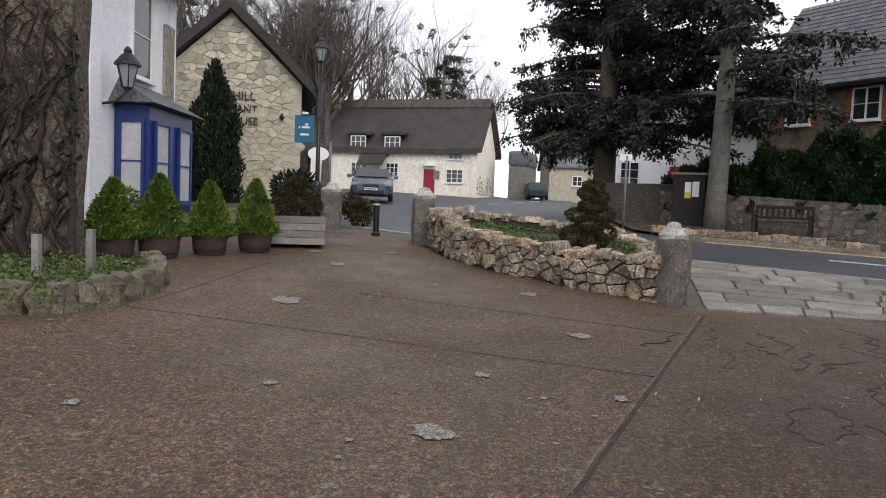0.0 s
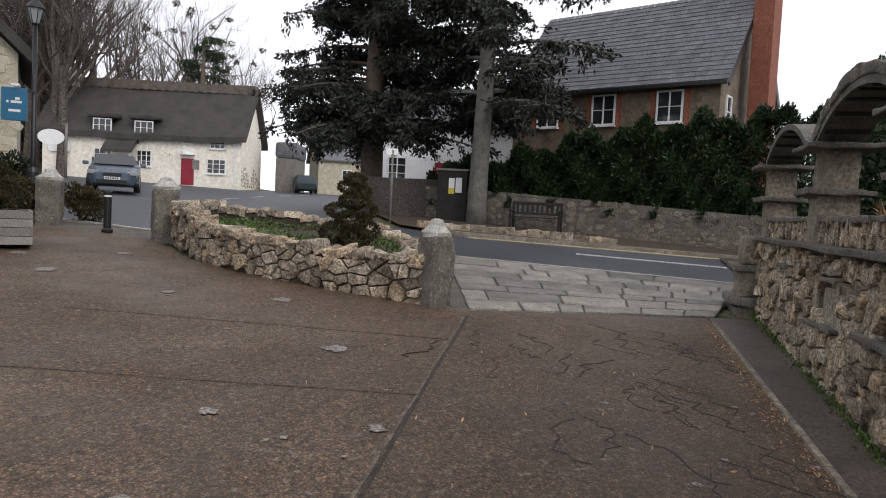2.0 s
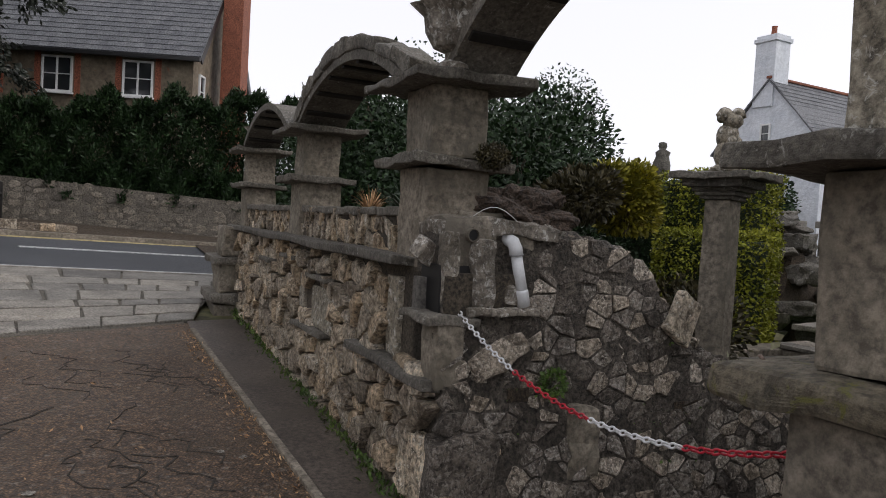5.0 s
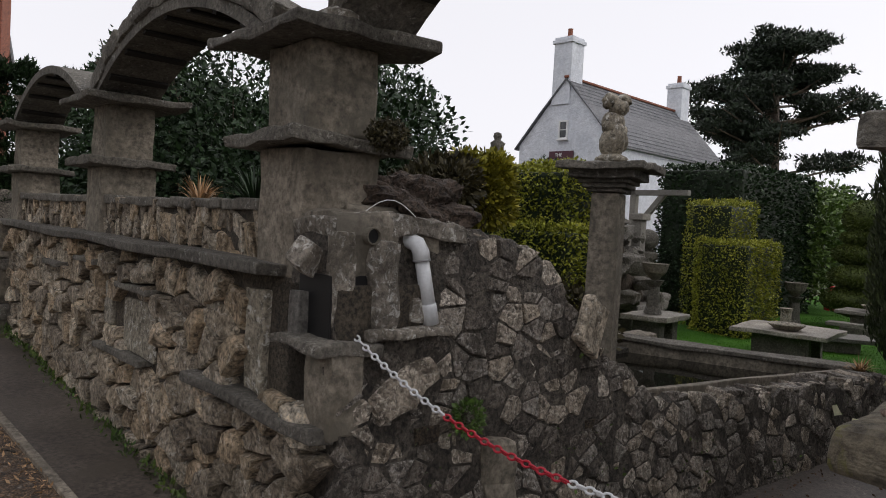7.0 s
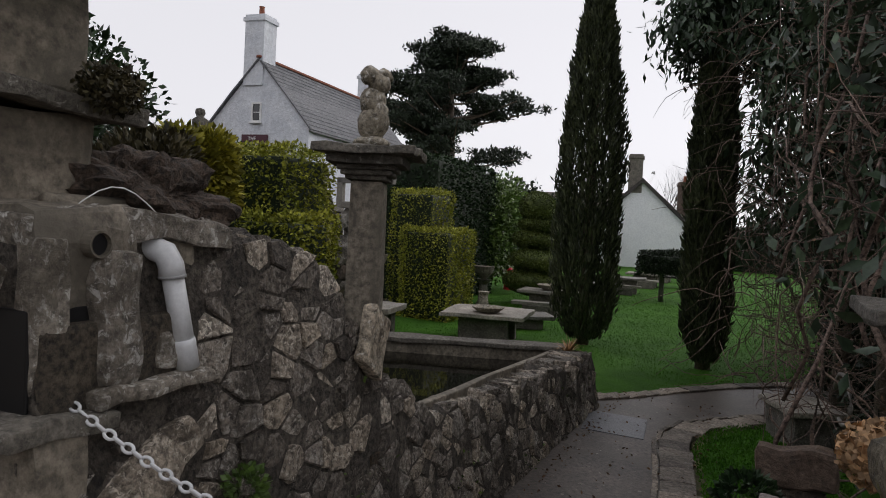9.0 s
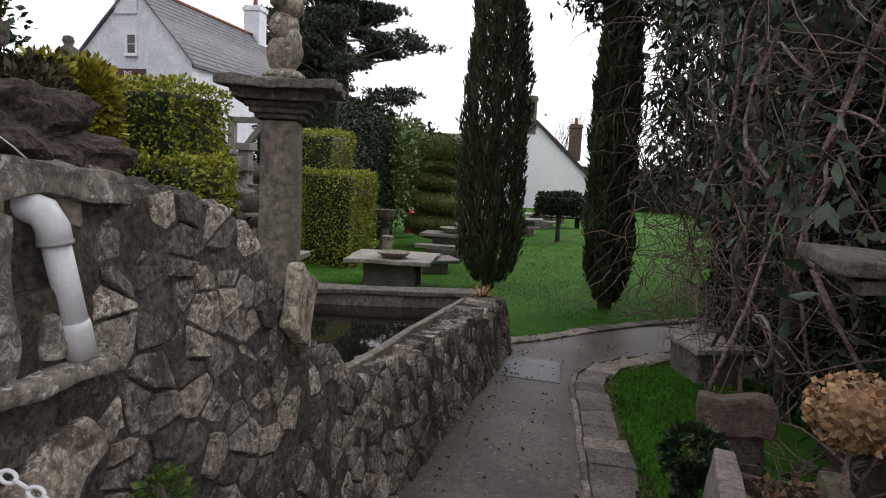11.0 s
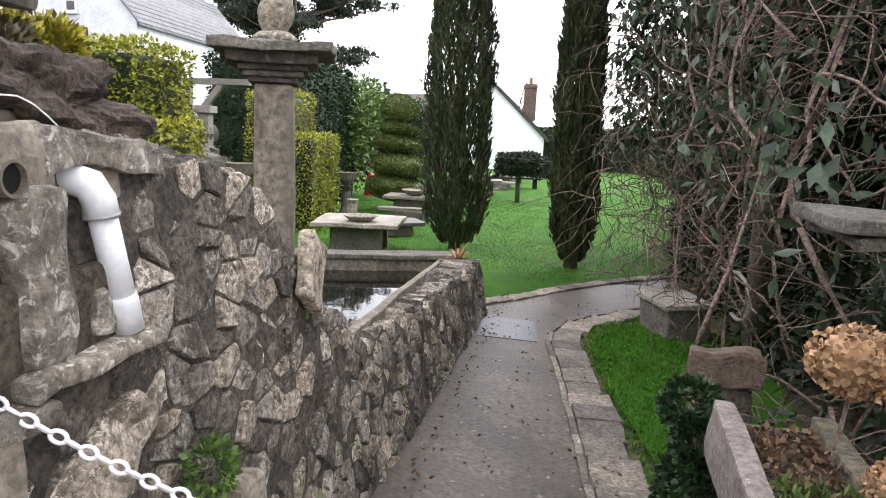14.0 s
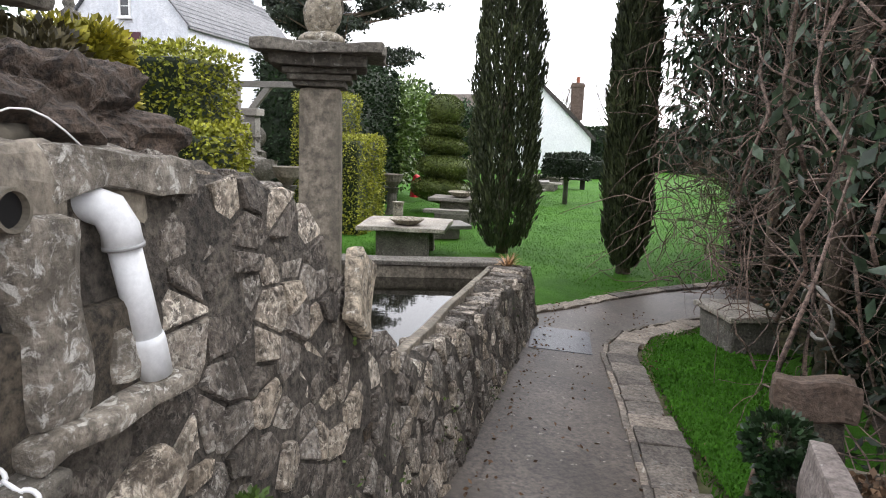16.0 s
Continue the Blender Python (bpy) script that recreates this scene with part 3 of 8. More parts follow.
LINE = material("road_paint", (0.45, 0.46, 0.46), (0.6, 0.6, 0.58), 4, 40, vary=0, bump=0.2)
YEL = material("yellow_line", (0.45, 0.36, 0.16), (0.55, 0.46, 0.25), 4, 40, vary=0, bump=0.2)
tagged(strip("road_line", seg((5.0, 14.05), (10.1, 11.85), 6) + [(22, 6.3), (40, -3.6)], 0.07, 0.0, LINE), kind="structure")
tagged(strip("road_line", seg((6.9, 18.25), (14.2, 15.95), 5) + [(24, 12.4)], 0.07, 0.0, YEL), kind="structure")
for a, b in (((8.7, 15.6), (12.6, 14.1)), ((14.5, 13.3), (18.5, 11.6)), ((2.9, 19.6), (1.8, 21)), ((0.9, 22.5), (0.3, 24.5)), ((0.2, 27), (0.5, 29)), ((0.9, 31), (1.5, 33)), ((2.2, 36), (3.0, 39)), ((4.2, 43), (5.2, 46)), ((6.2, 50), (7.2, 53))):
    tagged(strip("road_line", seg(a, b, 3), 0.09, 0.0, LINE), kind="structure")
tagged(strip("road_line", [(-2.6, 17.2), (-1.0, 16.05), (1.3, 15.35), (4.9, 14.1)], 0.06, 0.0, LINE), kind="structure")
tagged(strip("kerb", [(-3.0, 17.2), (-2.5, 16.75), (-0.9, 15.72), (1.2, 15.08), (4.75, 13.92), (10.0, 11.62)], 0.12, -0.01, FLAG, 0.03), kind="structure")
tagged(strip("kerb", [(6.3, 19.2), (6.85, 18.5), (14.2, 16.2), (24, 12.7), (40, 4.5)], 0.14, 0.0, CEMENT, 0.1), kind="structure")

# joints and the gutter along the arched wall
DARKJ = material("dark_joint", (0.022, 0.017, 0.012), (0.06, 0.048, 0.035), 6, 50, vary=0, bump=0.5)
FAINTJ = material("faint_joint", (0.06, 0.044, 0.03), (0.13, 0.1, 0.072), 6, 50, vary=0, bump=0.5)
PALEJ = material("pale_joint_edge", (0.08, 0.062, 0.045), (0.21, 0.17, 0.13), 5, 45, vary=0, bump=0.5)
for pts, w in ((seg((3.2, 8.35), (0.5, 3.0), 8) + [(-1.5, -1.0)], 0.026), (seg((1.82, 5.63), (-3.2, 7.0), 6), 0.008), (seg((2.62, 7.25), (-1.0, 8.4), 5), 0.007), (seg((-3.1, 7.3), (-2.6, 10.4), 6), 0.014)):
    wob = [(x + rnd.uniform(-0.012, 0.012), y + rnd.uniform(-0.012, 0.012)) for x, y in pts]
    tagged(strip("joint", wob, w, 0.007, DARKJ if w > 0.02 else FAINTJ), kind="structure")
tagged(strip("joint_edge", [(x - 0.035 + rnd.uniform(-0.012, 0.012), y + 0.01) for x, y in seg((3.2, 8.35), (0.5, 3.0), 26)], 0.022, 0.0045, PALEJ), kind="structure")
for k in range(34):
    x, y = (4.6 - k * 0.3, 8.0 - k * 0.75) if k < 4 else (rnd.uniform(2.2, 5.4), rnd.uniform(3.6, 7.8))
    if x > 3.7 + (y - 4) * 0.62:
        x -= 1.4
    pts = [(x, y)]
    for _ in range(9):
        x, y = x + rnd.uniform(-0.13, 0.1), y - rnd.uniform(0.02, 0.13)
        pts.append((x, y))
    tagged(strip("crack", pts, rnd.uniform(0.006, 0.018), 0.008, DARKJ), kind="structure")
gutter = sheet("gutter", [(3.78, 3.7), (4.5, 3.6), (5.0, 4.4), (7.6, 8.35), (6.75, 8.5), (6.42, 8.0), (4.9, 5.55)], 0.012, PATHM, 1.0)
tagged(gutter, kind="structure")
tagged(strip("kerb_edging", seg((3.8, 3.72), (6.5, 8.1), 8), 0.05, 0.0, CEMENT, 0.025), kind="structure")


def patches():
    """Pale round lichen patches and flecks lying on the aggregate."""
    verts, faces = [], []
    spots = [(-0.02, 4.16, 0.16), (1.41, 6.89, 0.13), (1.15, 9.03, 0.13), (-1.75, 7.75, 0.2), (-1.6, 10.6, 0.16), (-0.1, 9.3, 0.09), (0.35, 5.4, 0.07), (1.35, 5.0, 0.07), (-1.2, 4.9, 0.06), (-2.2, 11.9, 0.14), (-0.9, 12.3, 0.12), (-2.3, 4.3, 0.06)]
    spots += [(rnd.uniform(-5, 5), rnd.uniform(1.5, 11), rnd.uniform(0.012, 0.035)) for _ in range(90)]
    for x, y, r in spots:
        if x > 2.6 and y > 8.4:
            continue
        n, s = 20, len(verts)
        for k in range(n):
            a, q = 2 * math.pi * k / n, r * rnd.uniform(0.6, 1.1)
            px, py = x + q * math.cos(a), y + q * math.sin(a) * 1.05
            verts.append((px, py, G(px, py) + 0.009))
        faces.append(tuple(range(s, s + n)))
    tagged(new("lichen_patches", mesh("lichen_patches", verts, faces, PATCH)), "pale lichen patches on the aggregate forecourt", "lichen", kind="stuff")


PATCH = material("lichen_patch", (0.13, 0.112, 0.09), (0.4, 0.375, 0.33), 25, 60, vary=0, bump=0.4)
patches()


# ---- paving stones of the pavement ----
def paving():
    sizes = []
    r = random.Random(5)
    o, ex, ey = Vector((3.35, 8.75)), Vector((3.55, -0.2)), Vector((1.42, 5.1))
    ex2 = Vector((5.2, -2.25))
    def P(u, v):
        q = o + ey * v + (ex * (1 - v) + ex2 * v) * u
        return q
    v = 0.0
    meshes = []
    rows = [0.12, 0.15, 0.1, 0.17, 0.13, 0.14, 0.19]
    for h in rows:
        u = 0.0
        while u < 1:
            w = r.choice((0.09, 0.14, 0.19, 0.26)) * r.uniform(0.85, 1.15)
            if u + w > 0.97:
                w = 1 - u
            g = 0.003
            q = [P(u + g + r.uniform(0, 0.008), v + g + r.uniform(0, 0.006)), P(u + w - g, v + g + r.uniform(0, 0.006)), P(u + w - g - r.uniform(0, 0.008), v + h - g), P(u + g, v + h - g - r.uniform(0, 0.008))]
            c = sum(q, Vector((0, 0))) / 4
            zc = G(c.x, c.y)
            up = r.uniform(0, 0.008)
            vs = []
            for sc, z in ((1.0, -0.03), (1.0, 0.006 + up), (0.93, 0.012 + up)):
                for p in q:
                    d = c + (p - c) * sc
                    vs.append((d.x - c.x, d.y - c.y, G(d.x, d.y) - zc + z))
            fs = [(8, 9, 10, 11)] + [(k * 4 + j, k * 4 + (j + 1) % 4, k * 4 + 4 + (j + 1) % 4, k * 4 + 4 + j) for k in range(2) for j in range(4)]
            ob = hang("paving_stone", mesh("paving_stone", vs, fs, FLAG), pave_base, Matrix.Translation((c.x, c.y, zc)))
            u += w
        v += h
    return ob


paving()


# ---- the arched garden wall, its corner and the battered wall along the path ----
def local(x, y, z, rz=0):
    wx, wy = L(x, y)
    return pose(wx, wy, z, 0, 0, GARDEN + rz)


W1_TOP, W1_LEN = 1.5, 6.9
wall_a = tagged(new("wall_arched"), kind="structure")
wall_a.matrix_basis = local(0, 0, 0)
# face along the garden's y axis, facing -x
part("core", box(0.0, 0.5, 0.02, W1_LEN, -0.3, 1.46, 0.02), MORTAR, wall_a)


FACE_A = local(0, W1_LEN, 0, -90)
for k, (y0, y1, z) in enumerate(((0.45, 6.7, 1.46), (0.0, 1.25, 0.84))):
    b = box(-0.13, 0.3, y0, y1, z, z + 0.055, 0.012, 0.02, cuts=6)
    part("ledge", b, SLAB, wall_a)
for y0, y1, z in ((1.9, 2.5, 1.2), (3.0, 3.5, 1.3), (4.0, 4.5, 1.2), (2.0, 2.9, 0.75)):
    part("ledge", box(-0.1, 0.1, y0, y1, z, z + 0.04, 0.01, 0.015, cuts=3), SLAB, wall_a)
for y0, y1, z0, z1 in ((0.55, 0.75, 0.9, 1.38), (1.05, 1.2, 0.92, 1.36), (1.9, 2.5, 0.8, 1.14), (2.75, 2.9, 0.9, 1.2)):
    part("upright_slab", box(-0.03, 0.05, y0, y1, z0, z1, 0.012, 0.015, cuts=2), SANDST, wall_a)

wall_b = tagged(new("wall_battered"), kind="structure")
wall_b.matrix_basis = local(0, 0, 0)


def top_b(x):
    """Crest of the wall along the path: high by the corner, sweeping down to the pond."""
    pts = ((0, 1.73), (0.6, 1.73), (1.05, 1.67), (1.32, 1.61), (1.45, 1.46), (1.6, 1.28), (1.67, 1.12), (1.95, 0.98), (2.3, 0.74), (3.4, 0.62), (6.8, 0.4))
    for (a, p), (b, q) in zip(pts, pts[1:]):
        if x <= b:
            return p + (q - p) * (x - a) / (b - a)
    return 0.4


def front_b(z):
    return -0.2 + (z + 0.1) * 0.165


def back_b(x):
    return 0.38 if x < 1.75 else 0.02 + (x - 1.75) * 0.057


def core_b():
    bm = bmesh.new()
    n = 60
    rows = []
    for i in range(n + 1):
        x = 6.78 * i / n
        t = top_b(x) + 0.03 * math.sin(x * 23) + 0.02 * math.sin(x * 51) - 0.02
        rows.append([bm.verts.new(p) for p in ((x, front_b(-0.5), -0.5), (x, front_b(t - 0.04), t - 0.04), (x, front_b(t) + 0.05, t), (x, back_b(x), t), (x, back_b(x), -0.5))])
    for p, q in zip(rows, rows[1:]):
        for k in range(4):
            bm.faces.new((p[k], q[k], q[k + 1], p[k + 1]))
    bm.faces.new(rows[0])
    bm.faces.new(list(reversed(rows[-1])))
    return bm


part("core", core_b(), MORTAR_B, wall_b)
BATTER = math.degrees(math.atan2(0.165, 1.0))


def pier(name, x, y, z0, base_h, label, s=0.2, low=2.03, topz=2.5, side=1):
    """A cement pier of two shafts between oversailing stone slabs."""
    wx, wy = L(x, y)
    p = thing(name, wx, wy, z0, GARDEN, label, "pier", "piers of the arched wall")
    part("shaft", box(-s, s, -s, s, 0, low - z0, 0.015, 0.012, cuts=3), CEMENT, p)
    part("slab", box(-s * 1.6, s * 1.6, -s * 1.6, s * 1.65, low - z0, low - z0 + 0.06, 0.014, 0.025, cuts=5), SLAB, p)
    part("shaft", box(-s * 0.9, s * 0.9, -s * 0.9, s * 0.9, low - z0 + 0.06, topz - z0, 0.015, 0.012, cuts=3), CEMENT, p)
    part("slab", box(-s * 1.9, s * 1.9, -s * 1.95, s * 2.1, topz - z0, topz - z0 + 0.055, 0.014, 0.025, cuts=5), SLAB, p)
    return p


for yy in (0.54, 3.54, 6.5):
    pier("stone_pier", 0.21 if yy < 1 else 0.24, yy, 1.46, 0, "grey cement pier with two projecting stone slabs on a wall")


def arch(x, y0, y1, z, rise, w, label, thick=0.07, crest=True, dx=0.0):
    """A curved slab springing from slab to slab, with a rough stone crest."""
    wx, wy = L(x, (y0 + y1) / 2)
    a = thing("garden_arch", wx, wy, z, GARDEN, label, "arch", "arches of the garden wall")
    n, half = 22, (y1 - y0) / 2
    R = (half * half + rise * rise) / (2 * rise)
    th = math.asin(min(1, half / R))
    bm = bmesh.new()
    rows = []
    for i in range(n + 1):
        t = -th + 2 * th * i / n
        cy, cz = R * math.sin(t), R * math.cos(t) - (R - rise)
        oy, oz = (R + thick) * math.sin(t), (R + thick) * math.cos(t) - (R - rise)
        xo = dx * (i / n - 0.5)
        rows.append([bm.verts.new(q) for q in ((-w / 2 + xo, cy, cz), (w / 2 + xo, cy, cz), (w / 2 + xo, oy, oz), (-w / 2 + xo, oy, oz))])
    for p, q in zip(rows, rows[1:]):
        for k in range(4):
            bm.faces.new((p[k], p[(k + 1) % 4], q[(k + 1) % 4], q[k]))
    bm.faces.new(rows[0])
    bm.faces.new(list(reversed(rows[-1])))
    part("curved_slab", bm, SLAB, a)
    for i in range(2, n - 1, 3):
        t = -th + 2 * th * i / n
        cy, cz = (R - 0.012) * math.sin(t), (R - 0.012) * math.cos(t) - (R - rise)
        b = box(-w / 2 + 0.02, w / 2 - 0.02, -0.03, 0.03, -0.01, 0.01, 0.004)
        part("batten", b, WOODD, a, at=pose(dx * (i / n - 0.5), cy, cz, -math.degrees(t), 0, 0))
    if crest:
        m = 9
        for i in range(m):
            t = -th * 0.95 + 1.9 * th * i / (m - 1)
            cy, cz = (R + thick + 0.05) * math.sin(t), (R + thick + 0.05) * math.cos(t) - (R - rise)
            wd = 2 * th * R / m * 0.5
            b = box(-w / 2 - 0.02, -w / 2 * 0.2, -wd * 1.02, wd * 1.02, -0.06, 0.03 + rnd.uniform(-0.02, 0.05), 0.02, 0.02, cuts=2)
            part("crest_stone", b, SLAB, a, at=pose(0, cy, cz, -math.degrees(t), 0, 0))
    return a


arch(0.2, 0.75, 3.3, 2.55, 0.34, 0.45, "weathered stone-crested garden arch between two piers")
arch(0.2, 3.8, 6.25, 2.55, 0.34, 0.45, "weathered curved garden arch between two piers", crest=False)
arch(0.26, -2.2, 0.22, 2.56, 0.47, 0.42, "curved slab arch over the garden gateway", crest=False)

# gateway pier on the other side of the path
gx, gy = L(0.27, -2.25)
gate_pier = thing("gate_pier", gx, gy, -0.1, GARDEN, "massive cement gateway pier with projecting mossy stone slabs", "pier")
part("base", box(-0.23, 0.23, -0.25, 0.25, -0.2, 1.4, 0.02, 0.015, cuts=4), CEMENT, gate_pier)
part("slab", box(-0.3, 0.2, -0.5, 0.45, 1.4, 1.5, 0.025, 0.03, cuts=5), MOSSY, gate_pier)
part("shaft", box(-0.2, 0.2, -0.22, 0.22, 1.5, 2.02, 0.015, 0.012, cuts=3), CEMENT, gate_pier)
part("slab", box(-0.36, 0.22, -0.48, 0.42, 2.02, 2.09, 0.015, 0.02, cuts=5), SLAB, gate_pier)
part("shaft", box(-0.18, 0.18, -0.2, 0.2, 2.09, 2.62, 0.015, 0.012, cuts=3), SANDST, gate_pier)
part("slab", box(-0.34, 0.3, -0.42, 0.42, 2.62, 2.68, 0.015, 0.02, cuts=5), SLAB, gate_pier)

# ---- garden ground ----
def poly_l(pts):
    return [L(x, y) for x, y in pts]


path = sheet("garden_path", poly_l([(-0.1, 0.0), (-0.3, -1.9), (1.0, -1.5), (2.6, -1.45), (4.0, -1.25), (5.6, -1.1), (6.4, -1.25), (7.2, -1.5), (8.3, -2.3), (9.2, -3.6), (10.6, -3.0), (9.4, -1.6), (8.6, -0.9), (7.5, -0.2), (6.9, 0.3), (6.75, -0.2), (3, -0.2)]), 0.006, PATHM, 1.0)
tagged(path, kind="structure")
lawn = sheet("lawn", poly_l([(6.6, 4.0), (6.9, 0.2), (7.5, -0.2), (8.6, -0.9), (9.4, -1.6), (10.6, -3.0), (12, -9), (60, -20), (95, -6), (95, 12), (60, 14), (22, 7), (10, 6)]), 0.0, GRASSM, 2.5)
tagged(lawn, kind="structure")
wedge = sheet("lawn_wedge", poly_l([(2.6, -1.7), (4.0, -1.5), (5.6, -1.35), (6.4, -1.5), (7.0, -1.75), (7.6, -2.3), (6.5, -3.2), (3, -2.6)]), 0.012, GRASSM, 1.0)
tagged(wedge, kind="structure")
bed = sheet("planting_bed", poly_l([(0.3, -2.0), (2.7, -1.7), (3, -2.5), (6.5, -3.1), (9.0, -3.6), (10.5, -3.0), (12, -9), (0, -9)]), 0.01, EARTH, 1.0)
tagged(bed, kind="structure")
bed2 = sheet("upper_bed", poly_l([(0.4, 0.3), (1.7, 0.3), (1.7, 3.2), (6.8, 3.2), (10, 6), (22, 7), (30, 9), (30, 30), (0.4, 30)]), 0.02, EARTH, 2.0)
tagged(bed2, kind="structure")

# ---- pond ----
pw = tagged(new("pond_wall"), kind="structure")
pw.matrix_basis = local(0, 0, 0)
part("floor", box(1.7, 6.7, 0.1, 3.0, -0.4, -0.35), EARTH, pw)
part("back_wall", box(1.8, 6.8, 2.6, 2.9, -0.4, 0.42, 0.02, 0.02, cuts=6), CEMENT, pw)
part("end_wall", box(-0.12, 0.12, 0, 2.6, -0.4, 0.4, 0.02, 0.02, cuts=6), CEMENT, pw, at=pose(6.8, 0.2, 0, 0, 0, 17))
part("end_coping", box(-0.17, 0.17, -0.05, 2.6, 0.4, 0.45, 0.01, 0.02, cuts=6), SLAB, pw, at=pose(6.8, 0.2, 0, 0, 0, 17))
part("near_wall", box(1.5, 1.75, 0.3, 2.9, -0.4, 0.5, 0.02, 0.02, cuts=6), CEMENT, pw)
part("inner_coping", box(0, 4.35, -0.03, 0.03, -0.35, 0.0, 0.01, 0.01, cuts=5), CEMENT, pw, at=pose(2.3, 0.03, 0.78, 0, 4.9, 3.7))
part("waterline_ledge", box(1.8, 6.1, 2.5, 2.6, 0.2, 0.32, 0.01, 0.01, cuts=4), SLAB, pw)
wv = [(*L(x, y), 0.26) for x, y in ((1.7, 0.0), (6.75, 0.25), (6.2, 2.65), (1.7, 2.65))]
tagged(new("pond_water", mesh("pond_water", wv, [(0, 1, 2, 3)], WATER)), "dark still garden pond water reflecting the sky", "water", kind="structure")

# ---- buildings ----
def window(parent, w, h, at, cols=2, rows=2, mat=None, depth=0.06, fr=0.07, glass=None):
    wn = new("window")
    wn.parent = parent
    wn.matrix_basis = at
    mat = mat or PAINTW
    b = bmesh.new()
    for x0, x1, z0, z1 in ((-w / 2, -w / 2 + fr, 0, h), (w / 2 - fr, w / 2, 0, h), (-w / 2 + fr, w / 2 - fr, 0, fr), (-w / 2 + fr, w / 2 - fr, h - fr, h)):
        box(x0, x1, -depth, 0.02, z0, z1, 0.006, bm=b)
    part("frame", b, mat, wn)
    part("pane", box(-w / 2 + fr * 0.5, w / 2 - fr * 0.5, -0.012, 0.0, fr * 0.5, h - fr * 0.5), glass or GLASS, wn)
    for i in range(1, cols):
        x = -w / 2 + w * i / cols
        part("mullion", box(x - 0.03, x + 0.03, -depth * 0.9, -0.013, fr, h - fr, 0.004), mat, wn)
    for i in range(1, rows):
        z = h * i / rows
        part("glazing_bar", box(-w / 2 + fr, w / 2 - fr, -depth * 0.7, -0.013, z - 0.014, z + 0.014), mat, wn)
    part("sill", box(-w / 2 - 0.05, w / 2 + 0.05, -0.14, 0.0, -0.07, 0.0, 0.01), mat, wn)
    return wn


def prism_roof(x0, x1, y0, y1, ze, zr, over, thick, sag=0.0, seg_n=10, bumps=0.0):
    """A two-sided roof, ridge along x, as a thick shell."""
    bm = bmesh.new()
    rows = []
    yc = (y0 + y1) / 2
    sl = (zr - ze) / ((y1 - y0) / 2)
    for i in range(seg_n + 1):
        x = x0 - over + (x1 - x0 + 2 * over) * i / seg_n
        dz = -sag * math.sin(math.pi * i / seg_n) + bumps * noise.noise((x * 0.9, 0, 3))
        ya, yb = y0 - over, y1 + over
        zz = ze - over * sl + dz
        rows.append([bm.verts.new(p) for p in ((x, ya, zz), (x, (ya + yc) / 2, (zz + zr + dz) / 2 + 0.06), (x, yc, zr + dz), (x, (yb + yc) / 2, (zz + zr + dz) / 2 + 0.06), (x, yb, zz), (x, yb, zz + thick), (x, (yb + yc) / 2, (zz + zr + dz) / 2 + 0.06 + thick), (x, yc, zr + dz + thick), (x, (ya + yc) / 2, (zz + zr + dz) / 2 + 0.06 + thick), (x, ya, zz + thick))])
    for p, q in zip(rows, rows[1:]):
        for k in range(10):
            bm.faces.new((p[k], p[(k + 1) % 10], q[(k + 1) % 10], q[k]))
    bm.faces.new(rows[0])
    bm.faces.new(list(reversed(rows[-1])))
    return bm


def gable_walls(x0, x1, y0, y1, ze, zr):
    bm = bmesh.new()
    yc = (y0 + y1) / 2
    a = [bm.verts.new(p) for p in ((x0, y0, -1), (x0, y1, -1), (x0, y1, ze), (x0, yc, zr), (x0, y0, ze))]
    b = [bm.verts.new(p) for p in ((x1, y0, -1), (x1, y1, -1), (x1, y1, ze), (x1, yc, zr), (x1, y0, ze))]
    bm.faces.new(a)
    bm.faces.new(list(reversed(b)))
    for k in range(5):
        bm.faces.new((a[k], a[(k + 1) % 5], b[(k + 1) % 5], b[k]))
    return bm


def slates(parent, x0, x1, y_eave, z_eave, y_ridge, z_ridge, rowh=0.28, w=0.3, mat=None):
    """Overlapping courses of slates over one slope, as one mesh."""
    d = Vector((0, y_ridge - y_eave, z_ridge - z_eave))
    ln = d.length
    d.normalize()
    nrm = Vector((0, -d.z, d.y)) if d.y > 0 else Vector((0, d.z, -d.y))
    v, f = [], []
    k, s = 0, 0.0
    while s < ln:
        x = x0 - (w / 2 if k % 2 else 0)
        while x < x1:
            a, b = max(x, x0) + 0.004, min(x + w, x1) - 0.004
            if b > a:
                lift = rnd.uniform(0.012, 0.02)
                p0 = Vector((0, y_eave, z_eave)) + d * s
                p1 = Vector((0, y_eave, z_eave)) + d * min(s + rowh * 1.15, ln)
                n = len(v)
                for px, q, l in ((a, p0, lift + 0.012), (b, p0, lift + 0.012), (b, p1, 0.004), (a, p1, 0.004), (a, p0, 0.0), (b, p0, 0.0)):
                    v.append((px, q.y + nrm.y * l, q.z + nrm.z * l))
                f += [(n, n + 1, n + 2, n + 3), (n + 4, n + 5, n + 1, n)]
            x += w
        s += rowh
        k += 1
    tagged(hang("slating", mesh("slating", v, f, mat or SLATE), parent), kind="stuff")


def chimney(parent, x, y, z0, z1, w, d, mat, pots=1, name="chimney"):
    c = part(name, box(x - w / 2, x + w / 2, y - d / 2, y + d / 2, z0, z1, 0.02), mat, parent)
    part("cap", box(x - w / 2 - 0.07, x + w / 2 + 0.07, y - d / 2 - 0.07, y + d / 2 + 0.07, z1 - 0.3, z1 - 0.12, 0.02), mat, c)
    for i in range(pots):
        part("chimney_pot", lathe(((0.13, z1 - 0.02), (0.11, z1 + 0.4), (0.13, z1 + 0.45)), 12, cx=x + (i - (pots - 1) / 2) * 0.4, cy=y), BRICK, c)
    return c


